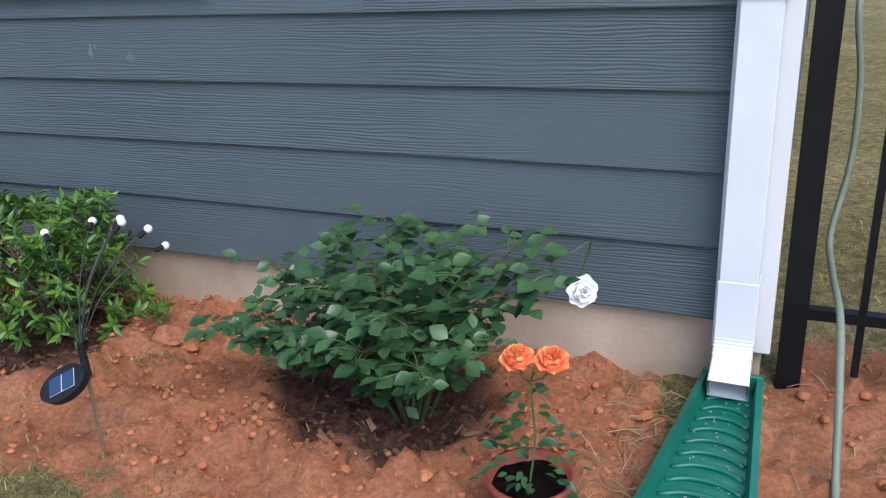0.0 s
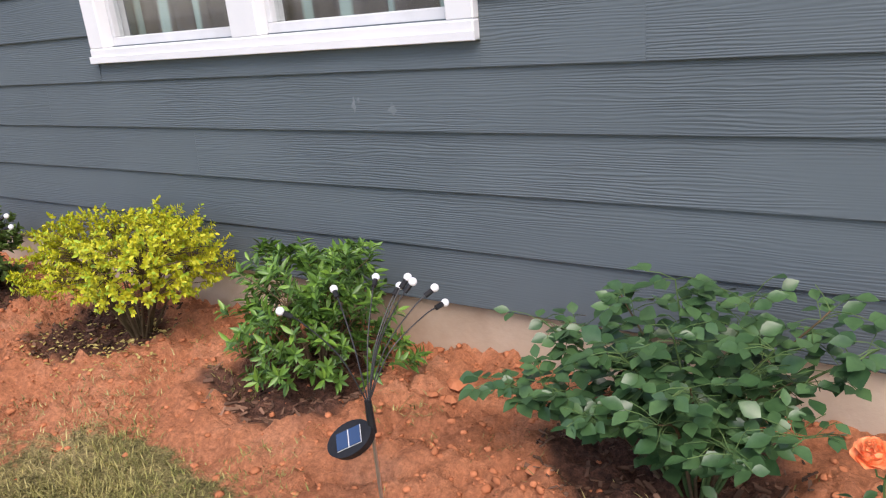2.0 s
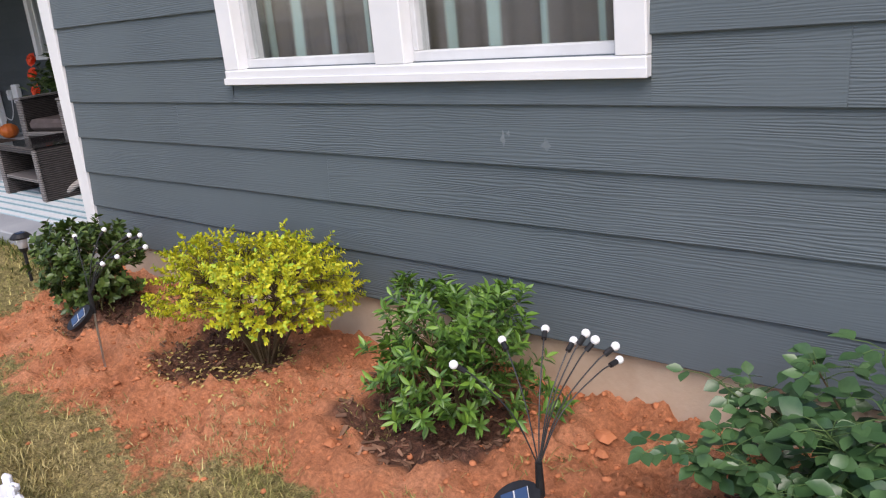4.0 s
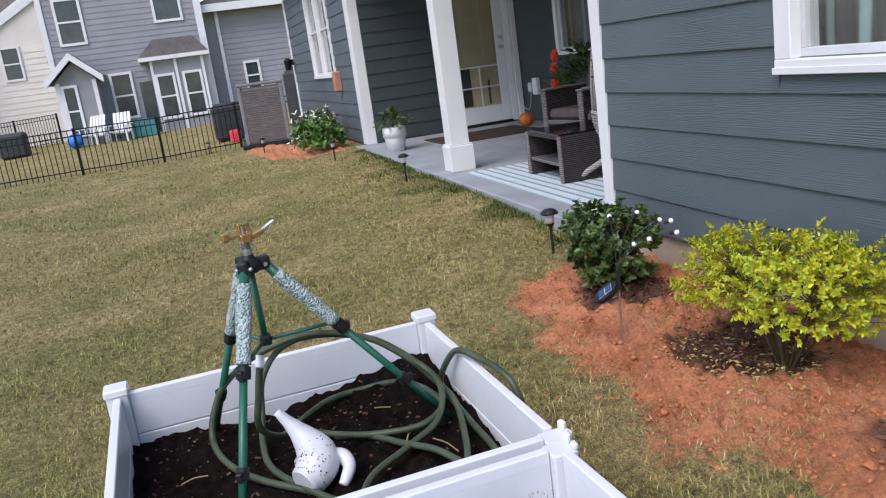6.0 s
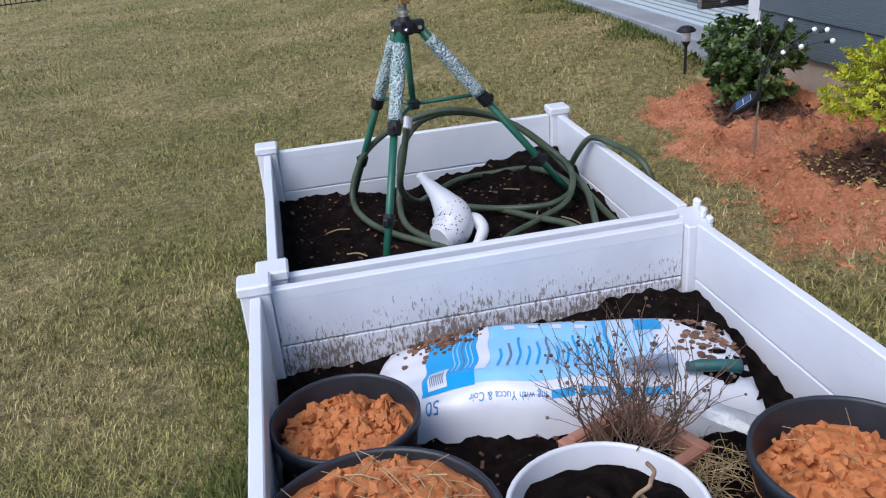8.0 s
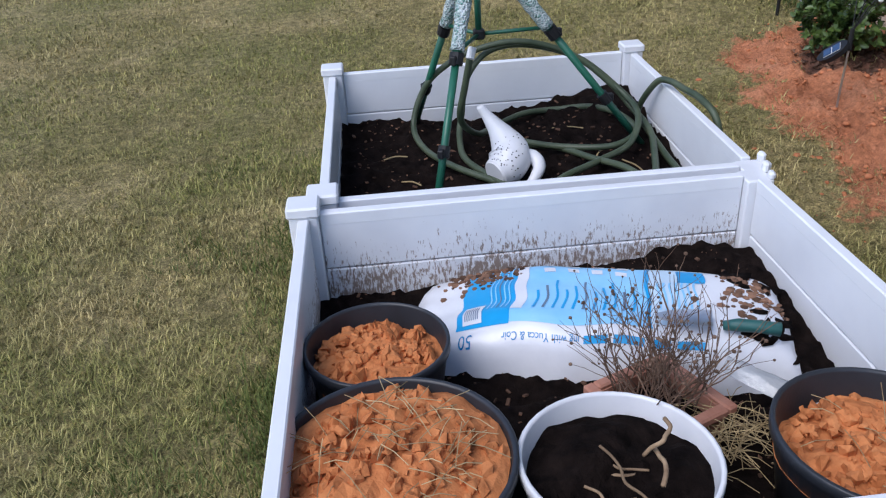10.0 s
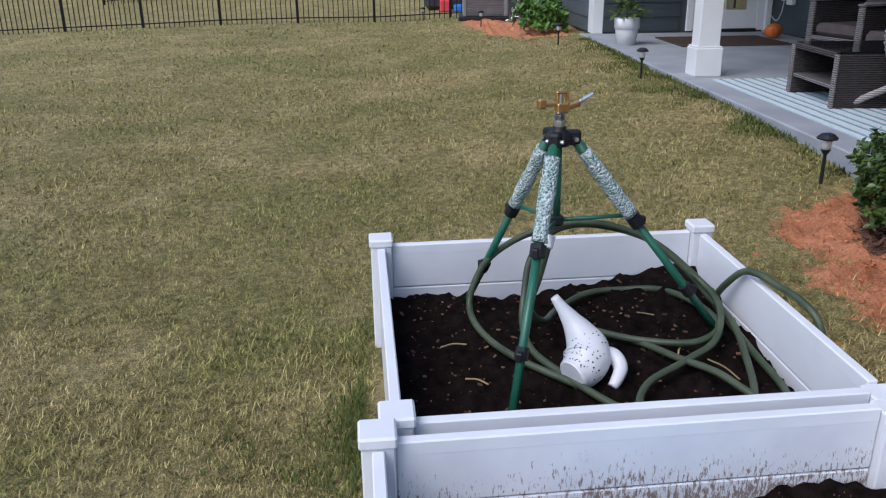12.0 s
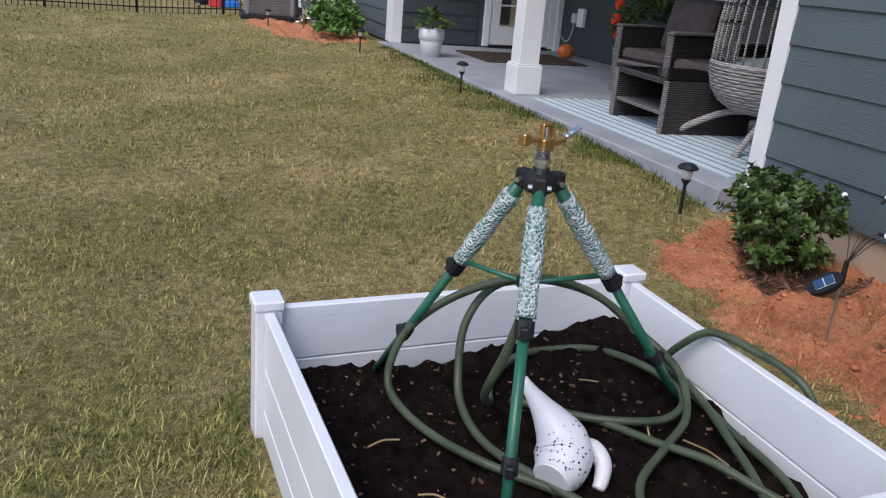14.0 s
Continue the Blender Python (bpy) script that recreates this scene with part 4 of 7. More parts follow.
nursery_pot(-2.0, -0.572, SOIL_B - 0.03, 0.335, 0.146, "black nursery pot half filled with red clay", 0.05, 0.02, 2.1)
nursery_pot(-1.665, -0.535, SOIL_B - 0.03, 0.345, 0.203, "large black pot heaped with red clay and straw", 0.02, 0.05, 4.7, straw=70)
nursery_pot(-1.635, -0.175, SOIL_B - 0.03, 0.335, 0.163, "white plastic pot of dark soil with withered vine", 0.035, 0.01, 6.3, M_CAN, M_SOIL)
nursery_pot(-1.635, 0.25, SOIL_B - 0.03, 0.345, 0.172, "black pot with weathered rim holding red clay", 0.06, 0.015, 8.9, straw=12)
# withered vine in the white pot
vine = thing("withered_vine", pose(-1.635, -0.175, 0.306), "brown withered vine stalks on soil", "dead plant")
rnd = random.Random(21)
M_DEAD = simple("withered_stalk", (0.16, 0.10, 0.06), (0.36, 0.25, 0.15), 25, 0.85, spec=0.2, rand=0.3)
for k in range(9):
    p = Vector((rnd.uniform(-0.05, 0.1), rnd.uniform(-0.07, 0.1), 0.0))
    pts, d = [p], Vector((rnd.uniform(-1, 1), rnd.uniform(-1, 1), 0.25)).normalized()
    for s in range(5):
        d = (d + Vector((rnd.uniform(-0.8, 0.8), rnd.uniform(-0.8, 0.8), rnd.uniform(-0.5, 0.35)))).normalized()
        q = pts[-1] + d * 0.026
        q.z = min(0.045, max(-0.002, q.z))
        if q.xy.length > 0.14:
            q.xy = q.xy.normalized() * 0.14
        pts.append(q)
    part("stalk", tube(bmesh.new(), bez(pts, 4), rnd.uniform(0.002, 0.0045), 6), M_DEAD, vine, smooth=True)

# square terracotta planter with a dead branching plant
M_TERRA = simple("faded_terracotta", (0.34, 0.15, 0.10), (0.48, 0.25, 0.18), 14, 0.8, spec=0.2, bumps=0.3)
planter = thing("square_planter", pose(-1.885, -0.035, SOIL_B - 0.095, 0, 0, 27), "faded terracotta square planter", "planter")
bm = bmesh.new()
q, t, h = 0.088, 0.012, 0.15
for c, s in (((0, -q + t / 2, h / 2), (2 * q, t, h)), ((0, q - t / 2, h / 2), (2 * q, t, h)), ((-q + t / 2, 0, h / 2), (t, 2 * q - 2 * t, h)), ((q - t / 2, 0, h / 2), (t, 2 * q - 2 * t, h)), ((0, 0, 0.006), (2 * q - 2 * t, 2 * q - 2 * t, 0.012))):
    box(bm, c, s)
part("planter_wall", bm, M_TERRA, planter)
for c, s in (((0, -q - 0.003, h), (2 * q + 0.03, 0.024, 0.02)), ((0, q + 0.003, h), (2 * q + 0.03, 0.024, 0.02)), ((-q - 0.003, 0, h), (0.024, 2 * q - 0.018, 0.02)), ((q + 0.003, 0, h), (0.024, 2 * q - 0.018, 0.02))):
    part("rim", box(bmesh.new(), c, s, None, 0.004), M_TERRA, planter)
part("fill", box(bmesh.new(), (0, 0, 0.065), (2 * q - 2 * t - 0.002, 2 * q - 2 * t - 0.002, 0.1)), M_SOIL, planter, "dry dark soil")
dead = thing("dead_plant", pose(-1.885, -0.035, SOIL_B + 0.045, 0, 0, 20), "dead leafless plant with thin brown stems", "dead plant")
stems, seeds = bmesh.new(), bmesh.new()
rnd = random.Random(33)


def twig(p, d, L, r, depth):
    pts = [p]
    for s in range(3):
        d = (d + Vector((rnd.uniform(-0.3, 0.3), rnd.uniform(-0.3, 0.3), rnd.uniform(-0.1, 0.25)))).normalized()
        pts.append(pts[-1] + d * L / 3)
    tube(stems, pts, [r, r * 0.9, r * 0.75, r * 0.55], 4, False)
    if depth:
        for _ in range(rnd.choice((2, 2, 3))):
            k = rnd.choice((1, 2, 3))
            twig(pts[k], (d + Vector((rnd.uniform(-0.9, 0.9), rnd.uniform(-0.9, 0.9), rnd.uniform(-0.2, 0.5)))).normalized(), L * rnd.uniform(0.5, 0.75), r * 0.6, depth - 1)
    elif rnd.random() < 0.6:
        bmesh.ops.create_icosphere(seeds, subdivisions=1, radius=rnd.uniform(0.002, 0.0045), matrix=Matrix.Translation(pts[-1]))


for k in range(46):
    a = rnd.uniform(0, math.tau)
    twig(Vector((rnd.uniform(-0.06, 0.06), rnd.uniform(-0.06, 0.06), 0)), Vector((math.cos(a) * 0.7, math.sin(a) * 0.7, rnd.uniform(0.7, 1.4))).normalized(), rnd.uniform(0.10, 0.18), 0.0019, 2)
M_TWIG = simple("dead_twig", (0.09, 0.055, 0.04), (0.2, 0.13, 0.09), 30, 0.9, spec=0.1, rand=0.3)
tagged(part("branching", stems, M_TWIG, dead), kind="stuff")
tagged(part("dried_seed", seeds, M_TWIG, dead, "dark dried seed heads"), kind="stuff")

# dry grass lying between the planter and the far pot
bm = bmesh.new()
for _ in range(150):
    p = Vector((rnd.gauss(-1.80, 0.045), rnd.gauss(0.085, 0.05), SOIL_B + rnd.uniform(0.015, 0.05)))
    a = rnd.uniform(0, math.tau)
    d = Vector((math.cos(a), math.sin(a), rnd.uniform(-0.2, 0.5))) * rnd.uniform(0.02, 0.05)
    tube(bm, [p - d, p + Vector((0, 0, 0.008)), p + d], 0.0008, 3, False)
tagged(part("dry_grass_litter", bm, M_STRAW), "dry grass litter on soil between pots", "dry grass", kind="stuff")

# clear plastic pouch and a green-handled trowel on the sack
m, n, l, b = material("crumpled_clear_plastic", 0.15, 0, 0.6)
b.inputs["Base Color"].default_value = (0.62, 0.64, 0.65, 1)
b.inputs["Transmission Weight"].default_value = 0.45
bump(n, l, b, noise_tex(n, l, coords(n, l), 28, 4, 0.6), 0.6, 0.01)
M_CLEAR = m
pouch = bmesh.new()
g = [[pouch.verts.new((-0.10 + 0.2 * i / 14, (-0.035 + 0.07 * j / 7) * (0.6 + 0.5 * i / 14), 0.022 * max(0, 1 - ((j - 3.5) / 3.5) ** 2) + 0.006 * noise.noise(Vector((i * 0.6, j * 0.8, 1)))))
      for i in range(15)] for j in range(8)]
for j in range(7):
    for i in range(14):
        pouch.faces.new((g[j][i], g[j][i + 1], g[j + 1][i + 1], g[j + 1][i]))
ob = part("plastic_pouch", pouch, M_CLEAR, smooth=True)
ob.matrix_world = pose(-1.84, 0.17, 0.275, 0, 8, 50)
tagged(ob, "crumpled clear plastic pouch leaning on a pot", "plastic pouch")
M_TEAL = simple("teal_rubber_grip", (0.012, 0.07, 0.065), (0.03, 0.12, 0.11), 15, 0.5)
tool = thing("hand_trowel", pose(-2.02, 0.13, 0.30, 0, 0, 75), "steel hand trowel with a teal grip on the sack", "trowel")
part("grip", tube(bmesh.new(), [(0.0, 0, 0), (0.03, 0, 0.004), (0.07, 0, 0.004), (0.11, 0, 0)], [0.010, 0.014, 0.013, 0.015], 10), M_TEAL, tool, "teal rubber grip", True)
bm = bmesh.new()
g = [[bm.verts.new((-0.02 - 0.11 * i / 6, (-0.03 + 0.06 * j / 4) * (1 - (i / 6) ** 3 * 0.8), 0.012 * ((j - 2) / 2) ** 2 + 0.004)) for i in range(7)] for j in range(5)]
for j in range(4):
    for i in range(6):
        bm.faces.new((g[j][i], g[j][i + 1], g[j + 1][i + 1], g[j + 1][i]))
part("blade", bm, M_STEEL, tool, "bright steel blade", True)

# ---------------------------------------------------------------- the window over the bed
m, n, l, b = material("curtain_cloth", 0.9, 0, 0.1)
v = coords(n, l)
wv = n.new("ShaderNodeTexWave")
wv.bands_direction = "X"
wv.inputs["Scale"].default_value = 1.7
wv.inputs["Distortion"].default_value = 0.4
l.new(v, wv.inputs["Vector"])
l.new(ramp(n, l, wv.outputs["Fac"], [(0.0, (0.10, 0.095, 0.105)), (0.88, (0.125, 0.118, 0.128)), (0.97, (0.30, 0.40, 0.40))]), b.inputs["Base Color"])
M_CURTAIN = m
M_SASH = simple("grey_vinyl_sash", (0.5, 0.51, 0.52), (0.6, 0.61, 0.62), 6, 0.45, bumps=0.04)
m, n, l, b = material("pane_of_glass", 0.03, 0, 0.5)
b.inputs["Base Color"].default_value = (0.8, 0.85, 0.86, 1)
b.inputs["Transmission Weight"].default_value = 1.0
b.inputs["IOR"].default_value = 1.5
M_PANE = m


def window(name, x0, x1, z0, z1, y, units, label, casing=0.09, curtain=True, mid_rail=True):
    """A cased window in a wall that faces -y. The face of the wall is at y."""
    w = thing(name, Matrix.Translation(((x0 + x1) / 2, y, z0)), label, "window", kind="structure")
    W, H = x1 - x0, z1 - z0
    c = casing
    for nm, lo, hi in (("window_sill", (-W / 2 - 0.0, -0.037, 0.0), (W / 2 + 0.0, 0.10, c * 0.62)), ("casing", (-W / 2, -0.034, H - c), (W / 2, 0.10, H)),
                       ("casing", (-W / 2, -0.034, c * 0.62), (-W / 2 + c, 0.10, H - c)), ("casing", (W / 2 - c, -0.034, c * 0.62), (W / 2, 0.10, H - c))):
        part(nm, span(bmesh.new(), lo, hi, 0.004), M_TRIM, w)
    part("drip_edge", span(bmesh.new(), (-W / 2 - 0.004, -0.043, 0.002), (W / 2 + 0.004, -0.0375, c * 0.30), 0.001), M_TRIM, w)
    iw = (W - 2 * c - (units - 1) * c * 1.45) / units
    for u in range(units):
        a = -W / 2 + c + u * (iw + c * 1.45)
        if u:
            part("mullion", span(bmesh.new(), (a - c * 1.45, -0.034, c * 0.62), (a, 0.10, H - c), 0.004), M_TRIM, w)
        fr = 0.032
        zb, zt = c * 0.62, H - c
        for nm, lo, hi in (("sash", (a, 0.012, zb), (a + iw, 0.06, zb + fr * 1.1)), ("sash", (a, 0.012, zt - fr), (a + iw, 0.06, zt)),
                           ("sash", (a, 0.012, zb + fr * 1.1), (a + fr * 0.7, 0.06, zt - fr)), ("sash", (a + iw - fr * 0.7, 0.012, zb + fr * 1.1), (a + iw, 0.06, zt - fr))):
            part(nm, span(bmesh.new(), lo, hi, 0.003), M_SASH, w, "grey vinyl sash")
        if mid_rail:
            part("meeting_rail", span(bmesh.new(), (a + fr * 0.7, 0.008, H * 0.5 - 0.02), (a + iw - fr * 0.7, 0.06, H * 0.5 + 0.02), 0.003), M_SASH, w)
        pane = part("pane", span(bmesh.new(), (a + fr * 0.6, 0.034, zb + fr), (a + iw - fr * 0.6, 0.039, zt - fr * 0.9)), M_PANE, w)
        pane.visible_shadow = False
    if curtain:
        bm = bmesh.new()
        k = 90
        row = [(bm.verts.new((-W / 2 + 0.03 + (W - 0.06) * i / k, 0.17 + 0.014 * math.sin(i * 1.15) + 0.008 * math.sin(i * 0.41), 0.01)),
                bm.verts.new((-W / 2 + 0.03 + (W - 0.06) * i / k, 0.17 + 0.011 * math.sin(i * 1.15) + 0.008 * math.sin(i * 0.41), H + 0.05))) for i in range(k + 1)]
        for p, q_ in zip(row, row[1:]):
            bm.faces.new((p[0], q_[0], q_[1], p[1]))
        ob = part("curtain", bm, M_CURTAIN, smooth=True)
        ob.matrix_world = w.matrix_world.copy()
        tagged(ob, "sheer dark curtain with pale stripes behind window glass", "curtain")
    return w


window("window_1", WX0, WX1, WZ0, WZ1, WALL, 2, "white-cased double window in the slate grey wall")

# ---------------------------------------------------------------- downspout, splash block
M_GUTTER = simple("white_enamelled_aluminium", (0.72, 0.74, 0.77), (0.82, 0.83, 0.85), 5, 0.35, bumps=0.04)
spout = thing("downspout", Matrix.Translation((-0.248, WALL - 0.058, 0.20)), "white aluminium downspout with ribbed elbow", "downspout")


def ribbed(pts, w, d, flute=0.0):
    """A rectangular pipe through centre points, each with its own width, depth and turn about x."""
    bm = bmesh.new()
    rings = []
    for (x, y, z, a, s) in pts:
        r = Matrix.Rotation(a, 3, "X")
        ring = []
        for px, py in ((-0.94, -1), (-0.3, -1.0), (0.3, -1.0), (0.94, -1), (1, -0.9), (1, 1), (-1, 1), (-1, -0.9)):
            ring.append(bm.verts.new(Vector((x, y, z)) + r @ Vector((px * w / 2 * s, py * d / 2 * s, 0))))
        rings.append(ring)
    for p, q_ in zip(rings, rings[1:]):
        for k in range(8):
            j = (k + 1) % 8
            bm.faces.new((p[k], p[j], q_[j], q_[k]))
    return bm


part("pipe", ribbed([(0, 0, 0.30, 0, 1), (0, 0, 2.75, 0, 1)], 0.082, 0.06), M_GUTTER, spout)
part("joint_sleeve", ribbed([(0, 0, 0.165, 0, 1.03), (0, 0, 0.3, 0, 1.05), (0, 0, 0.302, 0, 1.0)], 0.084, 0.062), M_GUTTER, spout)
el = []
for k in range(11):
    a = radians(56) * k / 10
    el.append((0, -0.075 * (1 - math.cos(a)), 0.165 - 0.075 * math.sin(a), -a, 1.0 + (0.045 if k % 2 else 0.0)))
part("elbow", ribbed(el, 0.084, 0.062), M_GUTTER, spout, "ribbed white elbow")
y0, z0 = el[-1][1], el[-1][2]
dy, dz = -math.sin(radians(56)), -math.cos(radians(56))
part("outlet", ribbed([(0, y0, z0, -radians(56), 1.0), (0, y0 + dy * 0.07, z0 + dz * 0.07, -radians(60), 1.06)], 0.084, 0.062), M_GUTTER, spout)
part("outlet_throat", ribbed([(0, y0 + dy * 0.03, z0 + dz * 0.03, -radians(57), 0.88), (0, y0 + dy * 0.069, z0 + dz * 0.069, -radians(60), 0.98)], 0.082, 0.06), M_SASH, spout, "grey inside of the outlet")
for z in (0.9, 2.0):
    part("strap", span(bmesh.new(), (-0.05, -0.034, z), (0.05, 0.07, z + 0.025), 0.002), M_GUTTER, spout)
M_SPLASH = simple("green_plastic", (0.008, 0.13, 0.085), (0.015, 0.19, 0.125), 10, 0.35, bumps=0.1)
splash = thing("splash_block", pose(-0.245, 1.73, 0.215, -2.5, 0, -2), "green plastic splash block with cross ribs under the downspout", "splash block")
bm = bmesh.new()
W0, W1, LEN = 0.068, 0.112, 0.66


def sw(y):
    return W0 + (W1 - W0) * (-y / LEN)


g = []
for y in (0.0, -LEN):
    w = sw(y)
    g.append([bm.verts.new((x, y, z)) for x, z in ((-w, 0.04), (-w, -0.02), (w, -0.02), (w, 0.04), (w - 0.014, 0.045), (w - 0.022, 0.006), (-w + 0.022, 0.006), (-w + 0.014, 0.045))])
for k in range(8):
    bm.faces.new((g[0][k], g[0][(k + 1) % 8], g[1][(k + 1) % 8], g[1][k]))
bm.faces.new(g[0])
bm.faces.new(g[1][::-1])
part("tray", bm, M_SPLASH, splash)
part("back_wall", span(bmesh.new(), (-W0, 0.0, -0.02), (W0, 0.014, 0.05), 0.003), M_SPLASH, splash)
for k in range(12):
    y = -0.05 - k * 0.05
    w = sw(y) - 0.024
    pts = bez([(-w, y - 0.02, 0.007), (-w * 0.4, y, 0.010), (w * 0.4, y, 0.010), (w, y - 0.02, 0.007)], 3)
    part("rib", tube(bmesh.new(), pts, 0.0055, 6), M_SPLASH, splash, smooth=True)
rnd = random.Random(8)
bm = bmesh.new()
for _ in range(40):
    y = rnd.uniform(-0.5, -0.05)
    box(bm, (rnd.uniform(-0.05, 0.05), y, 0.009), (rnd.uniform(0.002, 0.006), rnd.uniform(0.002, 0.005), 0.003))
tagged(part("grit", bm, M_CONCRETE, splash, "pale grit"), kind="stuff")

# ---------------------------------------------------------------- black aluminium fence beside the house
def fence_run(name, start, direction, length, height, label, spacing=0.105, posts=2.0, base=None, thick=0.012, post_w=0.05):
    d = Vector(direction).normalized()
    yaw_ = math.atan2(d.y, d.x)
    f = thing(name, Matrix.Translation(start) @ Matrix.Rotation(yaw_, 4, "Z"), label, "fence")
    ground_at = base or (lambda s: 0.0)
    k = 0
    s = 0.0
    np_ = max(1, round(length / posts))
    for i in range(np_ + 1):
        x = length * i / np_
        g0 = ground_at(x)
        bm = box(bmesh.new(), (x, 0, g0 + height / 2 - 0.1), (post_w, post_w, height + 0.24), None, 0.003)
        part("post", bm, M_BLACK, f)
    for i in range(np_):
        xa, xb = length * i / np_ + post_w / 2, length * (i + 1) / np_ - post_w / 2
        ga, gb = ground_at(xa), ground_at(xb)
        for z in (0.14, height - 0.16, height - 0.02):
            bm = bmesh.new()
            vs = []
            for x, gz in ((xa, ga), (xb, gb)):
                vs.append([bm.verts.new((x, yy, gz + z + zz)) for yy, zz in ((-0.015, -0.013), (0.015, -0.013), (0.015, 0.013), (-0.015, 0.013))])
            for q_ in range(4):
                bm.faces.new((vs[0][q_], vs[0][(q_ + 1) % 4], vs[1][(q_ + 1) % 4], vs[1][q_]))
            part("rail", bm, M_BLACK, f)
        cnt = max(1, round((xb - xa) / spacing))
        for j in range(1, cnt):
            x = xa + (xb - xa) * j / cnt
            gz = ga + (gb - ga) * j / cnt
            part("picket", box(bmesh.new(), (x, 0, gz + height / 2 - 0.02), (thick, thick, height - 0.02)), M_BLACK, f)
    return f


side_fence = fence_run("metal_fence", (-0.125, 1.86, 0.245), (1, 0.0, 0), 2.2, 1.25, "black aluminium fence starting at the house corner", 0.115, 2.2, None, 0.016, 0.055)
# the old hose hanging outside the fence
M_HOSE2 = simple("sun_bleached_hose", (0.16, 0.20, 0.14), (0.27, 0.30, 0.23), 10, 0.5)
hp = [(-0.02, 1.30, 0.172), (-0.025, 1.46, 0.20), (-0.03, 1.62, 0.34), (-0.035, 1.78, 0.42), (-0.05, 1.98, 0.44), (-0.06, 2.1, 0.50), (-0.03, 2.2, 0.66), (-0.03, 2.24, 0.86), (-0.05, 2.3, 1.06), (0.02, 2.5, 1.2), (0.2, 2.9, 1.1)]
hs = thing("garden_hose", Matrix.Identity(4), "bleached green hose slung over the side fence", "hose")
part("hose_line", tube(bmesh.new(), bez(hp, 6), 0.0082, 8), M_HOSE2, hs, smooth=True)

# ---------------------------------------------------------------- leaves and shrubs
def leaf_material(name, dark, light, rough=0.4, spec=0.5, trans=0.12):
    m, n, l, b = material(name, rough, 0, spec)
    gi = n.new("ShaderNodeNewGeometry")
    oi = n.new("ShaderNodeObjectInfo")
    ad = n.new("ShaderNodeMath")
    ad.operation = "ADD"
    l.new(oi.outputs["Random"], ad.inputs[0])
    l.new(gi.outputs["Random Per Island"], ad.inputs[1])
    fr = n.new("ShaderNodeMath")
    fr.operation = "FRACT"
    l.new(ad.outputs[0], fr.inputs[0])
    col = ramp(n, l, fr.outputs[0], [(0.0, dark), (1.0, light)])
    v = coords(n, l)
    col = mix(n, l, 0.35, col, ramp(n, l, noise_tex(n, l, v, 60, 3), [(0.3, dark), (0.7, light)]))
    l.new(col, b.inputs["Base Color"])
    b.inputs["Transmission Weight"].default_value = 0.0
    b.inputs["Subsurface Weight"].default_value = 0.0
    return m


M_ROSELEAF = leaf_material("rose_leaf", (0.018, 0.058, 0.019), (0.078, 0.155, 0.055), 0.34, 0.5)
M_GREENLEAF = leaf_material("gardenia_leaf", (0.03, 0.085, 0.014), (0.12, 0.24, 0.035), 0.4, 0.45)
M_DARKLEAF = leaf_material("holly_leaf", (0.022, 0.055, 0.011), (0.10, 0.15, 0.03), 0.4, 0.45)
M_YELLOWLEAF = leaf_material("golden_leaf", (0.26, 0.32, 0.014), (0.62, 0.56, 0.03), 0.5, 0.3)
M_FRESHLEAF = leaf_material("fresh_gardenia_leaf", (0.06, 0.15, 0.018), (0.17, 0.30, 0.04), 0.4, 0.45)
M_LIMELEAF = leaf_material("lime_leaf", (0.16, 0.28, 0.02), (0.34, 0.44, 0.03), 0.5, 0.3)
M_STEM = simple("shrub_stem", (0.07, 0.05, 0.025), (0.16, 0.11, 0.06), 20, 0.8, spec=0.2, bumps=0.4)
M_GREENSTEM = simple("green_stem", (0.05, 0.10, 0.03), (0.10, 0.16, 0.05), 20, 0.7, spec=0.3)


def leaf_verts(L, W, fold, droop, seg=3):
    """Outline of a pointed leaf along +x, folded on its midrib: vertices and faces."""
    vs, fs = [(0, 0, 0)], []
    widths = {1: [1.0], 2: [0.9, 0.7], 3: [0.75, 1.0, 0.62]}[seg]
    for i, w in enumerate(widths):
        t = (i + 1) / (seg + 1)
        z = -droop * L * t * t
        vs += [(L * t, W / 2 * w, z + fold * W * w), (L * t, 0, z), (L * t, -W / 2 * w, z + fold * W * w)]
    vs.append((L, 0, -droop * L))
    fs += [(0, 2, 1), (0, 3, 2)]
    for i in range(seg - 1):
        a = 1 + 3 * i
        fs += [(a, a + 1, a + 4, a + 3), (a + 1, a + 2, a + 5, a + 4)]
    a, e = 1 + 3 * (seg - 1), len(vs) - 1
    fs += [(a, a + 1, e), (a + 1, a + 2, e)]
    return vs, fs


class Leaves:
    """Collects leaves into one mesh."""

    def __init__(self):
        self.v, self.f = [], []

    def add(self, m, shape):
        k = len(self.v)
        self.v += [m @ Vector(p) for p in shape[0]]
        self.f += [tuple(i + k for i in q_) for q_ in shape[1]]

    def done(self, name, mat, parent, label=""):
        me = bpy.data.meshes.new(name)
        me.from_pydata([tuple(p) for p in self.v], [], self.f)
        me.materials.append(mat)
        for p in me.polygons:
            p.use_smooth = True
        ob = new(name, me)
        ob.parent = parent
        if label:
            tagged(ob, label)
        return ob


def aim(p, d, up=Vector((0, 0, 1)), roll=0.0):
    """Pose at p whose x axis follows d."""
    d = Vector(d).normalized()
    s = up.cross(d)
    s = s.normalized() if s.length > 1e-4 else d.orthogonal().normalized()
    u = d.cross(s)
    return Matrix.Translation(p) @ Matrix((d, s, u)).transposed().to_4x4() @ Matrix.Rotation(roll, 4, "X")


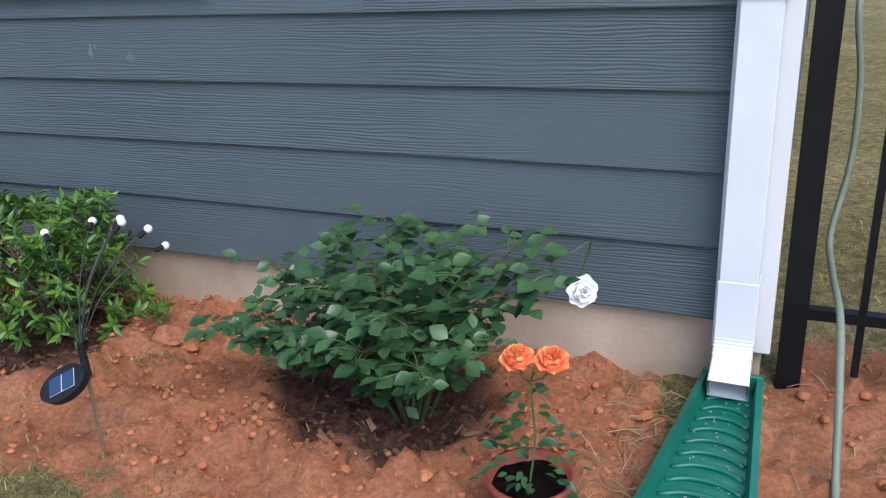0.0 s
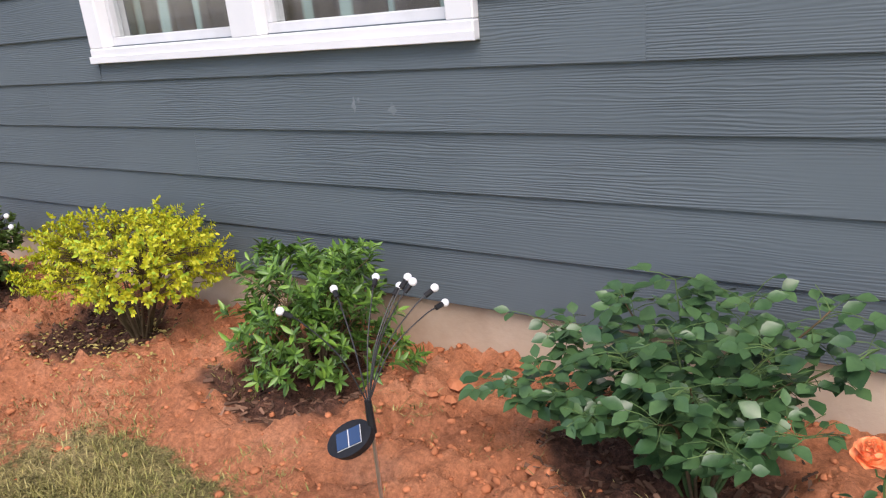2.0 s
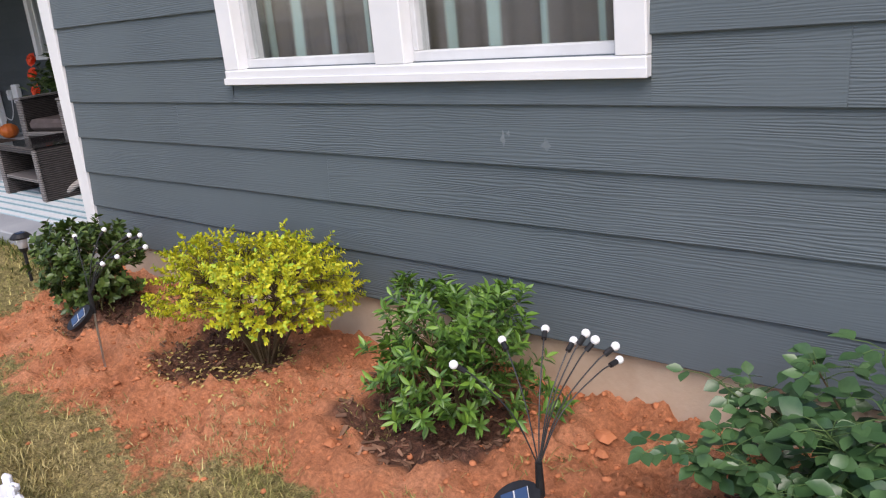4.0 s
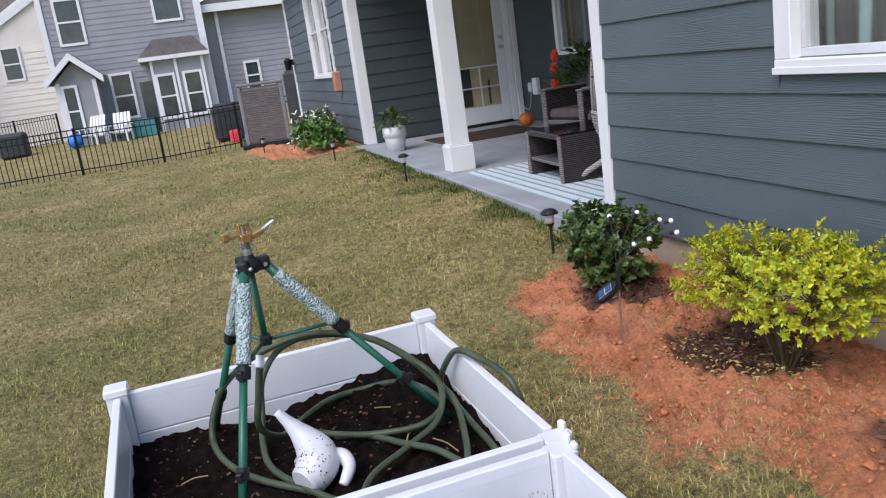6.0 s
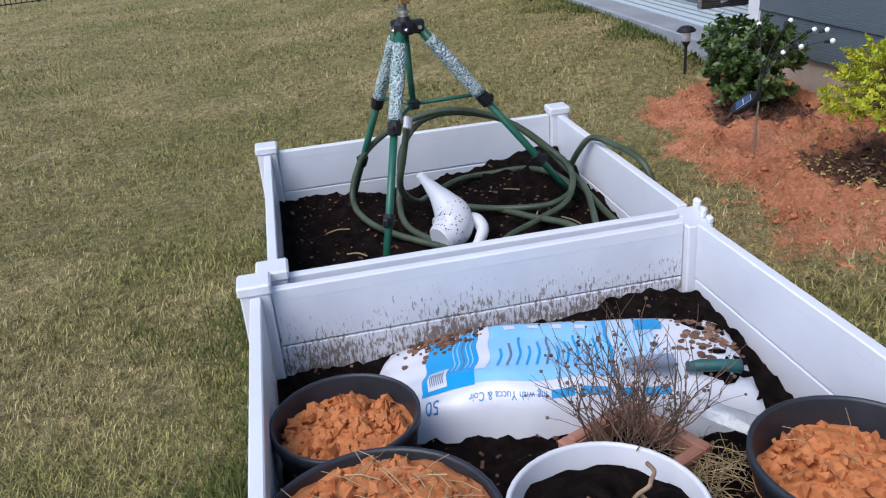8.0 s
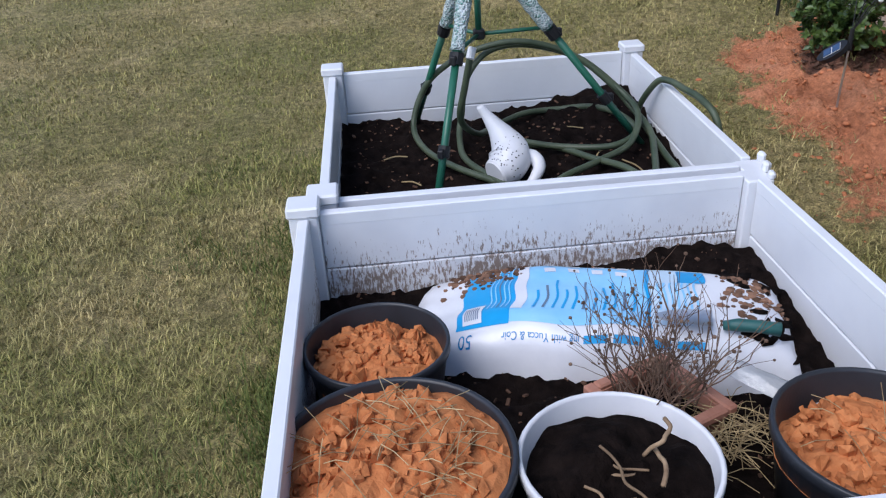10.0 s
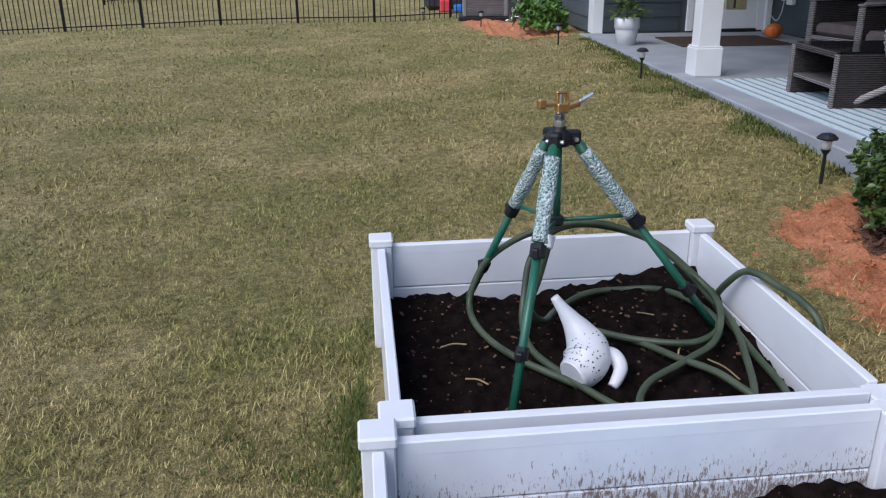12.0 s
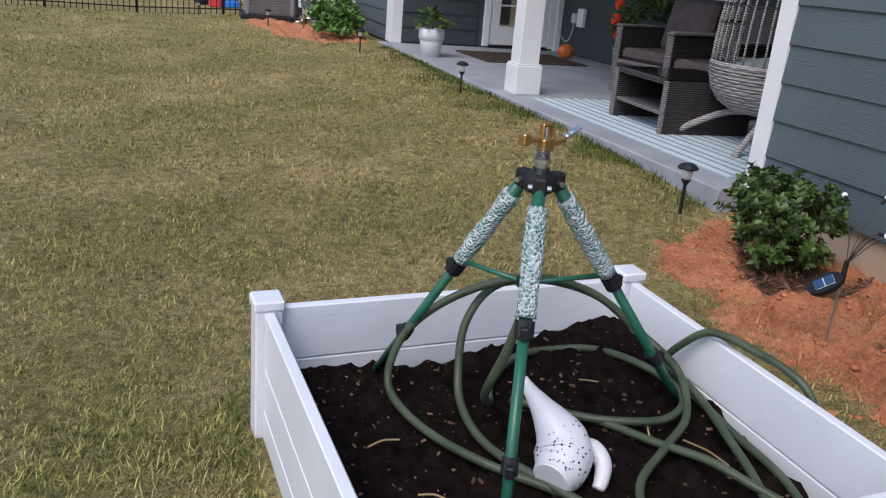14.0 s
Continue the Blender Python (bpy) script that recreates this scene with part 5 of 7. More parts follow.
def shrub(name, x, y, label, rx, ry, h, leaf, mat, count, seed, base_h=0.06, stems_n=9, leaf_size=(0.03, 0.05), whorl=4, ragged=0.25, shape_exp=0.8, tips=None, spikes=0, lean=(0, 0), shoot_len=0.0):
    """A rounded shrub of many small leafy shoots on branching stems."""
    rnd = random.Random(seed)
    gz = ground_height(x, y)
    pl = thing(name, Matrix.Translation((x, y, gz)), label, "shrub", "shrubs along the wall")
    bm = bmesh.new()
    lv = Leaves()
    lv2 = Leaves()
    ends = []
    for k in range(count):
        a = rnd.uniform(0, math.tau)
        rr = rnd.random() ** 0.5
        el_ = rnd.uniform(0.02, 1.0)
        edge = 1 + ragged * noise.noise(Vector((math.cos(a) * 1.6 + seed, math.sin(a) * 1.6, el_ * 2.2))) + rnd.uniform(-0.1, 0.12)
        q_ = math.cos((el_ - 0.35) * 1.45) ** shape_exp
        fill = rnd.uniform(0.04, 1.0) ** 0.5
        p = Vector((math.cos(a) * rx * q_ * edge * fill + lean[0] * el_, math.sin(a) * ry * q_ * edge * fill + lean[1] * el_, base_h + (h - base_h) * el_ * (0.82 + 0.2 * edge)))
        out = Vector((p.x / rx, p.y / ry, 0.35 + 0.9 * (el_ - 0.25))).normalized()
        ends.append((p, out))
    mains = []
    for k in range(stems_n):
        a = k * math.tau / stems_n + rnd.uniform(-0.3, 0.3)
        e = Vector((math.cos(a) * rx * rnd.uniform(0.35, 0.8) + lean[0], math.sin(a) * ry * rnd.uniform(0.35, 0.8) + lean[1], h * rnd.uniform(0.5, 0.85)))
        s = Vector((math.cos(a) * 0.02, math.sin(a) * 0.02, -0.02))
        mid_ = s.lerp(e, 0.5) + Vector((0, 0, 0.06 * h))
        pts = bez([s, mid_, e], 4)
        tube(bm, pts, [0.0055 - 0.0035 * i / (len(pts) - 1) for i in range(len(pts))], 5, False)
        mains.append(pts)
    for p, out in ends:
        near = min((q_ for pts in mains for q_ in pts), key=lambda q_: (q_ - p).length + max(0, q_.z - p.z) * 2)
        if rnd.random() < 0.6:
            tube(bm, [near, near.lerp(p, 0.55) + Vector((0, 0, 0.012)), p], [0.002, 0.0015, 0.001], 4, False)
        shoot = (out + Vector((rnd.uniform(-0.5, 0.5), rnd.uniform(-0.5, 0.5), rnd.uniform(0.0, 0.7)))).normalized()
        L = rnd.uniform(0.03, 0.07) * (leaf_size[1] / 0.05)
        if shoot_len:
            L = shoot_len * rnd.uniform(0.5, 1.2)
            shoot = (shoot + Vector((out.x * 0.9, out.y * 0.9, -0.25))).normalized()
        for w in range(whorl):
            q_ = p + shoot * L * w / whorl
            b0 = rnd.uniform(0, math.tau)
            for j in range(2 if shoot_len else 3 if w < whorl - 1 else 4):
                b_ = b0 + j * math.tau / (2 if shoot_len else 3)
                o = shoot.orthogonal().normalized()
                d = (Matrix.Rotation(b_, 3, shoot) @ o) * rnd.uniform(0.6, 1.0) + shoot * rnd.uniform(0.25, 0.9)
                s = rnd.uniform(*leaf_size)
                target = lv2 if tips and w == whorl - 1 and rnd.random() < 0.6 else lv
                target.add(aim(q_, d, shoot, rnd.uniform(-0.6, 0.6)) @ Matrix.Scale(s, 4), leaf)
    tagged(part("branching", bm, M_STEM, pl), kind="stuff")
    tagged(lv.done("foliage", mat, pl), kind="stuff")
    if lv2.v:
        tagged(lv2.done("new_growth", tips, pl, "fresh lighter shoot tips"), kind="stuff")
    return pl


LEAF_LONG = leaf_verts(1.0, 0.32, 0.22, 0.18)
LEAF_OVAL = leaf_verts(1.0, 0.55, 0.15, 0.12)
LEAF_SMALL = leaf_verts(1.0, 0.6, 0.2, 0.1, 2)
shrub("gardenia_bush", -2.145, 1.50, "glossy bright green gardenia bush in the clay bed", 0.26, 0.20, 0.39, LEAF_LONG, M_GREENLEAF, 270, 4, 0.03, 12, (0.028, 0.048), 4, 0.75, 0.55, M_FRESHLEAF)
shrub("golden_privet", -3.02, 1.47, "yellow-green golden shrub with tiny leaves over mulch", 0.37, 0.26, 0.43, LEAF_SMALL, M_YELLOWLEAF, 900, 7, 0.21, 22, (0.013, 0.021), 7, 0.45, 0.5, M_LIMELEAF, shoot_len=0.055)
shrub("holly_bush", -4.20, 1.42, "compact dark green holly bush at the porch corner", 0.22, 0.20, 0.35, LEAF_OVAL, M_DARKLEAF, 330, 13, 0.04, 10, (0.024, 0.04), 4, 0.3, 0.6)

# ---------------------------------------------------------------- rose bush, leaf by leaf
rose = thing("rose_bush", Matrix.Translation((-0.955, 1.47, ground_height(-0.99, 1.47, False) - 0.02)), "dark green rose bush with one white bloom", "rose bush")
rnd = random.Random(17)
leaf_meshes = []
for k in range(5):
    vs, fs = leaf_verts(1.0, 0.60 + 0.045 * k, 0.08 + 0.04 * (k % 3), 0.08 + 0.05 * (k % 2))
    me = bpy.data.meshes.new("leaf")
    me.from_pydata(vs, [], fs)
    me.materials.append(M_ROSELEAF)
    for p in me.polygons:
        p.use_smooth = True
    leaf_meshes.append(me)
extra = Leaves()
canes = []
CANE = [(-0.49, -0.10, 0.28), (-0.42, 0.02, 0.42), (-0.33, -0.14, 0.33), (-0.22, 0.08, 0.50), (-0.12, -0.14, 0.46), (-0.06, 0.04, 0.58), (0.05, -0.16, 0.42), (0.12, 0.05, 0.56), (0.20, -0.08, 0.50), (0.27, 0.10, 0.52),
        (0.38, 0.05, 0.47), (0.30, -0.16, 0.36), (0.0, -0.22, 0.35), (-0.20, -0.20, 0.31), (0.16, -0.22, 0.32), (-0.36, 0.10, 0.36), (0.08, 0.12, 0.45), (-0.02, -0.08, 0.5), (0.22, 0.0, 0.38), (-0.14, 0.0, 0.38)]
cane_bm = []
n_leaf = 0
for ci, (ex_, ey, ez) in enumerate(CANE):
    e = Vector((ex_ * 0.9, ey, ez * 0.87))
    s = Vector((ex_ * 0.06, ey * 0.06, -0.03))
    pts = bez([s, s.lerp(e, 0.45) + Vector((0, 0, 0.10)), e], 8)
    part("cane", tube(bmesh.new(), pts, [0.005 - 0.0032 * i / 16 for i in range(len(pts))], 6, False), M_GREENSTEM if ci % 3 else M_STEM, rose, smooth=True)
    for i in range(5, len(pts)):
        for rep in range(2 if i < 14 else 3):
            a = rnd.uniform(0, math.tau)
            out = Vector((math.cos(a), math.sin(a) - 0.25, rnd.uniform(0.0, 0.7))).normalized()
            L = rnd.uniform(0.05, 0.085)
            p0_ = pts[i]
            tip_ = p0_ + out * L + Vector((0, 0, -0.008))
            tube_pts = [p0_, p0_.lerp(tip_, 0.5) + Vector((0, 0, 0.006)), tip_]
            canes.append(tube_pts)
            side_ = out.cross(Vector((0, 0, 1))).normalized()
            spots_ = [(tip_, out, 1.0)] + [(p0_.lerp(tip_, f), (side_ * sg + out * 0.45).normalized(), 0.85) for f in (0.55, 0.9) for sg in (-1, 1)]
            for q_, d, k in spots_:
                s_ = rnd.uniform(0.036, 0.060) * k
                dd = d + Vector((rnd.uniform(-0.2, 0.2), rnd.uniform(-0.2, 0.2), rnd.uniform(-0.45, 0.15)))
                mm_ = aim(q_, dd, Vector((0, -0.35, 1)), rnd.uniform(-0.5, 0.5)) @ Matrix.Scale(s_, 4)
                front = q_.y < 0.02 and rnd.random() < 0.55
                if front and n_leaf < 290:
                    shared("leaf", leaf_meshes[rnd.randrange(5)], mm_, rose)
                    n_leaf += 1
                elif rnd.random() < 0.46:
                    me = leaf_meshes[rnd.randrange(5)]
                    extra.add(mm_, ([v_.co for v_ in me.vertices], [tuple(p.vertices) for p in me.polygons]))
inner = extra.done("inner_foliage", M_ROSELEAF, rose)
tagged(inner, kind="stuff")
bm = bmesh.new()
for tp in canes:
    tube(bm, tp, 0.0011, 3, False)
tagged(part("leaf_stalk", bm, M_GREENSTEM, rose), kind="stuff")
M_WHITEPETAL = simple("white_petal", (0.84, 0.84, 0.80), (0.90, 0.90, 0.88), 40, 0.6, bumps=0.1)
M_ORANGEPETAL = simple("orange_petal", (0.86, 0.21, 0.06), (0.95, 0.36, 0.16), 50, 0.55, bumps=0.1, rand=0.12)


def petal_mesh(r):
    """A cupped petal along +x."""
    vs, fs = [], []
    for i in range(5):
        t = i / 4
        w = 0.62 * math.sin(math.pi * min(1.0, t * 0.85 + 0.12)) ** 0.7
        for j in range(5):
            u = (j - 2) / 2
            vs.append((r * t, r * w * u, r * (0.35 * t * t + 0.16 * u * u * (1 - t * 0.4) - (0.16 if t == 1 else 0))))
    for i in range(4):
        for j in range(4):
            a = i * 5 + j
            fs.append((a, a + 1, a + 6, a + 5))
    return vs, fs


def bloom(parent, p, up, r, mat, rings, name="flower"):
    fl = Leaves()
    up = Vector(up).normalized()
    o = up.orthogonal().normalized()
    rr_ = random.Random(int(p[0] * 1000) + rings)
    rows_ = [[(0.55 * r * math.sin(t) * math.cos(a), 0.55 * r * math.sin(t) * math.sin(a), 0.55 * r * math.cos(t)) for a in [j * math.tau / 10 for j in range(10)]] for t in [0.3 + 2.4 * i / 5 for i in range(6)]]
    heart = ([q_ for row_ in rows_ for q_ in row_], [(i * 10 + j, i * 10 + (j + 1) % 10, i * 10 + 10 + (j + 1) % 10, i * 10 + 10 + j) for i in range(5) for j in range(10)])
    fl.add(aim(Vector(p) + up * 0.3 * r, o, up), heart)
    for k in range(rings):
        cnt = 6 if k else 7
        tilt = 0.15 + 1.25 * k / max(1, rings - 1)
        for j in range(cnt):
            a = (j + 0.5 * k) * math.tau / cnt + rr_.uniform(-0.2, 0.2)
            d = Matrix.Rotation(a, 3, up) @ o
            d = d * math.cos(tilt) + up * math.sin(tilt)
            mm_ = aim(Vector(p) + up * 0.004 * k, d, up, rr_.uniform(-0.2, 0.2))
            fl.add(mm_ @ Matrix.Scale(1 - 0.5 * k / rings, 4), petal_mesh(r))
    return fl.done(name, mat, parent)


WR = Vector((-0.575, 1.60, 0.49)) - Vector((-0.955, 1.47, rose.location.z))
st = bez([(0.38, 0.05, 0.46), (0.41, 0.10, 0.47), WR + Vector((0.0, 0.0, 0.03)), WR], 5)
part("flower_stem", tube(bmesh.new(), st, 0.002, 6), M_GREENSTEM, rose)
tagged(bloom(rose, WR, (0.45, -0.55, 0.2), 0.040, M_WHITEPETAL, 4), "drooping white rose bloom")

# potted orange rose
pz = ground_height(-0.56, 1.16, False)
pr = thing("potted_rose", Matrix.Translation((-0.555, 1.165, pz)), "small potted rose with two orange blooms", "potted rose")
M_REDPOT = simple("red_brown_plastic", (0.24, 0.05, 0.03), (0.34, 0.08, 0.05), 9, 0.5)
PH = 0.13
part("pot", lathe(bmesh.new(), [(0, 0), (0.055, 0), (0.074, PH - 0.025), (0.082, PH - 0.024), (0.084, PH), (0.077, PH), (0.07, PH - 0.03), (0, PH - 0.03)], 28), M_REDPOT, pr, "red-brown plastic pot", True)
part("soil", heap_mesh(0.072, PH - 0.02, 0.008, 3.3, 0.003), M_SOIL, pr, "dark soil with white specks")
stp = bez([(0.0, 0, PH - 0.02), (0.008, 0.01, 0.2), (-0.002, 0.02, 0.30), (0.004, 0.02, 0.335)], 4)
part("stem", tube(bmesh.new(), stp, 0.0022, 6), M_GREENSTEM, pr)
lv = Leaves()
rnd = random.Random(2)
for k in range(90):
    low = rnd.random() < 0.6
    z = rnd.uniform(PH, PH + 0.05) if low else rnd.uniform(0.19, 0.31)
    a = rnd.uniform(0, math.tau)
    r_ = rnd.uniform(0.03, 0.11) if low else rnd.uniform(0.008, 0.045)
    d = Vector((math.cos(a), math.sin(a), rnd.uniform(-0.3, 0.4)))
    lv.add(aim((d.x * r_, d.y * r_, z), d, Vector((0, 0, 1)), rnd.uniform(-0.5, 0.5)) @ Matrix.Scale(rnd.uniform(0.018, 0.034), 4), LEAF_OVAL)
lv.done("foliage", M_ROSELEAF, pr)
FZ = 0.36
for dx, dy in ((-0.018, 0.0), (0.040, 0.012)):
    part("flower_stem", tube(bmesh.new(), [stp[-4], Vector((dx * 0.6, dy, FZ - 0.03)), Vector((dx, dy, FZ))], 0.0016, 5), M_GREENSTEM, pr)
    bloom(pr, (dx, dy, FZ), (dx * 3, -0.35, 1), 0.034, M_ORANGEPETAL, 5)

# ---------------------------------------------------------------- solar firefly lights
M_GLOBE = simple("milky_globe", (0.80, 0.80, 0.80), (0.86, 0.86, 0.86), 20, 0.25, bumps=0.0)
m, n, l, b = material("solar_cell", 0.2, 0, 0.5)
b.inputs["Base Color"].default_value = (0.03, 0.06, 0.13, 1)
M_CELL = m
M_WIRE = simple("black_wire", (0.015, 0.015, 0.016), (0.03, 0.03, 0.032), 20, 0.5)


def firefly_light(x, y, root_z, bulbs, panel_dir, seed):
    gz = ground_height(x, y, False)
    f = thing("solar_firefly_light", Matrix.Translation((x, y, gz)), "solar garden light with white globes on thin wires", "solar light", "firefly lights")
    rz = root_z - gz
    part("stake", tube(bmesh.new(), [(0.005, -0.01, -0.05), (0, 0, rz)], 0.0045, 8), M_STEEL, f, "grey metal stake")
    part("stem", tube(bmesh.new(), [(0, 0, rz - 0.03), (0, 0, rz + 0.05)], [0.010, 0.008], 10), M_PLASTIC, f)
    pd = Vector(panel_dir).normalized()
    c = Vector((0, 0, rz - 0.035)) + pd * 0.05
    nrm = (Vector((0, 0, 1)) * 0.9 - Vector((0.0, 0.75, 0)) + pd * 0.1).normalized()
    base = aim(c, pd - nrm * pd.dot(nrm), nrm)
    bm = bmesh.new()
    bmesh.ops.create_cone(bm, cap_ends=True, segments=28, radius1=1, radius2=1.04, depth=0.02, matrix=Matrix.Diagonal((0.058, 0.04, 1, 1)))
    panel = part("solar_panel", bm, M_PLASTIC, f, "oval black panel housing")
    panel.matrix_basis = base
    part("panel_rim", box(bmesh.new(), (0, 0, 0.0105), (0.066, 0.0435, 0.002), None, 0.0006), M_SASH, panel, "pale grey cell border")
    for k in (-1, 1):
        part("solar_cell", box(bmesh.new(), (k * 0.017, 0, 0.0122), (0.030, 0.042, 0.003), None, 0.0006), M_CELL, panel, "dark blue solar cell")
    rnd = random.Random(seed)
    for bx, by, bz in bulbs:
        p = Vector((bx - x, by - y, bz - gz))
        s = Vector((0, 0, rz + 0.04))
        pts = bez([s, s.lerp(p, 0.3) + Vector((0, 0, 0.05)), s.lerp(p, 0.75) + Vector((0, 0, 0.03)), p], 5)
        w = part("wire", tube(bmesh.new(), pts, 0.0017, 5), M_WIRE, f)
        d = (pts[-1] - pts[-2]).normalized()
        part("socket", tube(bmesh.new(), [p - d * 0.022, p - d * 0.002], 0.0062, 8), M_PLASTIC, w)
        bm = bmesh.new()
        bmesh.ops.create_uvsphere(bm, u_segments=12, v_segments=8, radius=0.0097, matrix=Matrix.Translation(p + d * 0.006))
        part("globe", bm, M_GLOBE, w, "white globe", True)
    return f


firefly_light(-1.545, 1.075, 0.41, [(-1.67, 0.99, 0.685), (-1.676, 1.157, 0.67), (-1.622, 1.24, 0.675), (-1.545, 1.227, 0.668), (-1.504, 1.209, 0.70), (-1.46, 1.17, 0.71), (-1.447, 1.225, 0.678), (-1.48, 1.30, 0.61)], (-0.7, -0.5, -0.15), 1)
firefly_light(-3.575, 1.135, 0.43, [(-3.69, 1.18, 0.67), (-3.58, 1.24, 0.69), (-3.52, 1.3, 0.66), (-3.44, 1.30, 0.67), (-3.34, 1.26, 0.65), (-3.48, 1.16, 0.60), (-3.40, 1.18, 0.63)], (-0.4, -0.8, -0.1), 2)


def path_light(x, y, top=None, h=0.25):
    gz = ground_height(x, y, False)
    f = thing("path_light", Matrix.Translation((x, y, gz)), "small black solar path light on a stake in the lawn", "path light", "path lights")
    part("stake", tube(bmesh.new(), [(0, 0, -0.05), (0, 0, h - 0.07)], 0.009, 8), M_PLASTIC, f)
    part("lens", lathe(bmesh.new(), [(0, h - 0.075), (0.022, h - 0.075), (0.026, h - 0.035), (0.026, h - 0.02), (0, h - 0.02)], 14), M_CAN, f, "clear white lens", True)
    part("collar", lathe(bmesh.new(), [(0.011, h - 0.10), (0.024, h - 0.078), (0.024, h - 0.073), (0, h - 0.073)], 12), M_PLASTIC, f)
    part("shade", lathe(bmesh.new(), [(0.05, h - 0.022), (0.052, h - 0.015), (0.034, h + 0.002), (0.03, h + 0.004), (0, h + 0.004)], 16), M_PLASTIC, f, "black cap")
    part("solar_cell", box(bmesh.new(), (0, 0, h + 0.0055), (0.036, 0.036, 0.003)), M_CELL, f)
    return f


for x, y, h in ((-4.88, 1.43, 0.25), (-7.94, 1.375, 0.25), (-10.6, 1.16, 0.24), (-13.6, 0.55, 0.24), (-16.2, -0.25, 0.24)):
    path_light(x, y, None, h)

# ---------------------------------------------------------------- porch
tagged(part("porch_column_footing", span(bmesh.new(), (-7.91, 1.71, SLAB), (-7.63, 1.99, SLAB + 0.004)), M_CONCRETE), "grey column footing on the slab", "trim", kind="structure")
column = thing("porch_column", Matrix.Translation((-7.77, 1.85, SLAB + 0.004)), "square white porch column with a plinth", "column")
part("plinth", box(bmesh.new(), (0, 0, 0.115), (0.226, 0.226, 0.23), None, 0.006), M_TRIM, column)
part("plinth_cap", box(bmesh.new(), (0, 0, 0.237), (0.21, 0.21, 0.014), None, 0.004), M_TRIM, column)
part("shaft", box(bmesh.new(), (0, 0, 0.244 + (TOP - 0.29 - SLAB - 0.25) / 2), (0.176, 0.176, TOP - 0.29 - SLAB - 0.25), None, 0.004), M_TRIM, column)

# full-light door in the end wall
# beige lifted to carry the room light behind the blind
M_BEIGE = simple("lamplit_beige_blind", (0.62, 0.50, 0.28), (0.76, 0.63, 0.38), 3, 0.8, bumps=0.1)
DY0, DY1, DZ = 2.98, 3.93, SLAB + 0.02
door = thing("door_1", Matrix.Translation((PX, (DY0 + DY1) / 2, DZ)), "white glazed porch door with a blind behind the glass", "door", kind="structure")
hw, dh = (DY1 - DY0) / 2, 2.08
for nm, lo, hi in (("casing", (0.004, -hw - 0.02, 0), (0.045, -hw + 0.065, dh + 0.09)), ("casing", (0.004, hw - 0.065, 0), (0.045, hw + 0.02, dh + 0.09)), ("casing", (0.004, -hw + 0.065, dh), (0.045, hw - 0.065, dh + 0.09))):
    part(nm, span(bmesh.new(), lo, hi, 0.004), M_TRIM, door)
part("threshold", span(bmesh.new(), (0.004, -hw + 0.066, -0.018), (0.07, hw - 0.066, 0.02), 0.004), M_PLASTIC, door, "dark threshold")
a = hw - 0.07
for lo, hi in (((0.006, -a, 0.022), (0.03, -a + 0.13, dh - 0.002)), ((0.006, a - 0.13, 0.022), (0.03, a, dh - 0.002)), ((0.006, -a + 0.13, 0.022), (0.03, a - 0.13, 0.25)), ((0.006, -a + 0.13, dh - 0.15), (0.03, a - 0.13, dh - 0.002))):
    part("door_rail", span(bmesh.new(), lo, hi, 0.003), M_TRIM, door)
part("blind", span(bmesh.new(), (0.005, -a + 0.12, 0.24), (0.0085, a - 0.12, dh - 0.14)), M_BEIGE, door, "beige blind, coloured bright for lamplight inside")
for k in range(9):
    part("blind_fold", span(bmesh.new(), (0.0085, -a + 0.125, 0.85 + k * 0.12), (0.0105, a - 0.125, 0.862 + k * 0.12)), M_BEIGE, door)
# thin dark strips laid over the blind in the interior colour
part("dark_strip", span(bmesh.new(), (0.0088, -a + 0.14, 0.27), (0.0100, -a + 0.27, 0.80)), M_INSIDE, door)
part("dark_strip", span(bmesh.new(), (0.0088, a - 0.30, 0.27), (0.0100, a - 0.27, 0.60)), M_INSIDE, door)
pane = part("pane", span(bmesh.new(), (0.014, -a + 0.13, 0.25), (0.019, a - 0.13, dh - 0.15)), M_PANE, door)
pane.visible_shadow = False
for z in (0.50, 0.78):
    part("muntin", span(bmesh.new(), (0.02, -a + 0.13, z), (0.028, a - 0.13, z + 0.02), 0.002), M_TRIM, door)
part("muntin", span(bmesh.new(), (0.0205, -0.01, 0.25), (0.0275, 0.01, 0.80), 0.002), M_TRIM, door)
for z, r in ((1.02, 0.03), (1.15, 0.026)):
    part("lock" if z > 1.1 else "door_handle", lathe(bmesh.new(), [(0, 0), (r, 0), (r, 0.015), (r * 0.4, 0.02), (r * 0.4, 0.04), (r * 0.85, 0.045), (r * 0.8, 0.065), (0, 0.07)], 14), M_STEEL, door, "dark metal knob").matrix_basis = pose(0.03, a - 0.06, z, 0, 90, 0)

window("window_2", -10.16, -8.04, 1.2, 2.56, PY, 2, "white-cased window in the porch back wall", 0.08)
window("window_3", -15.4, -13.2, 1.28, 2.8, WALL, 2, "white-cased tall double window in the far wall", 0.09)

M_RUGBLUE = simple("pale_aqua_weave", (0.34, 0.46, 0.50), (0.42, 0.54, 0.57), 30, 0.95, spec=0.1, bumps=0.4)
M_RUGTEAL = simple("teal_weave", (0.15, 0.26, 0.30), (0.21, 0.33, 0.37), 30, 0.95, spec=0.1, bumps=0.4)
M_RUGWHITE = simple("off_white_weave", (0.50, 0.53, 0.55), (0.60, 0.62, 0.63), 30, 0.95, spec=0.1, bumps=0.4)
rug = thing("outdoor_rug", Matrix.Translation((-6.28, 2.95, SLAB + 0.001)), "pale aqua and white striped outdoor rug", "rug")
part("backing", span(bmesh.new(), (-1.22, -1.12, 0), (1.22, 1.0, 0.006)), M_RUGBLUE, rug)
y = -1.115
k = 0
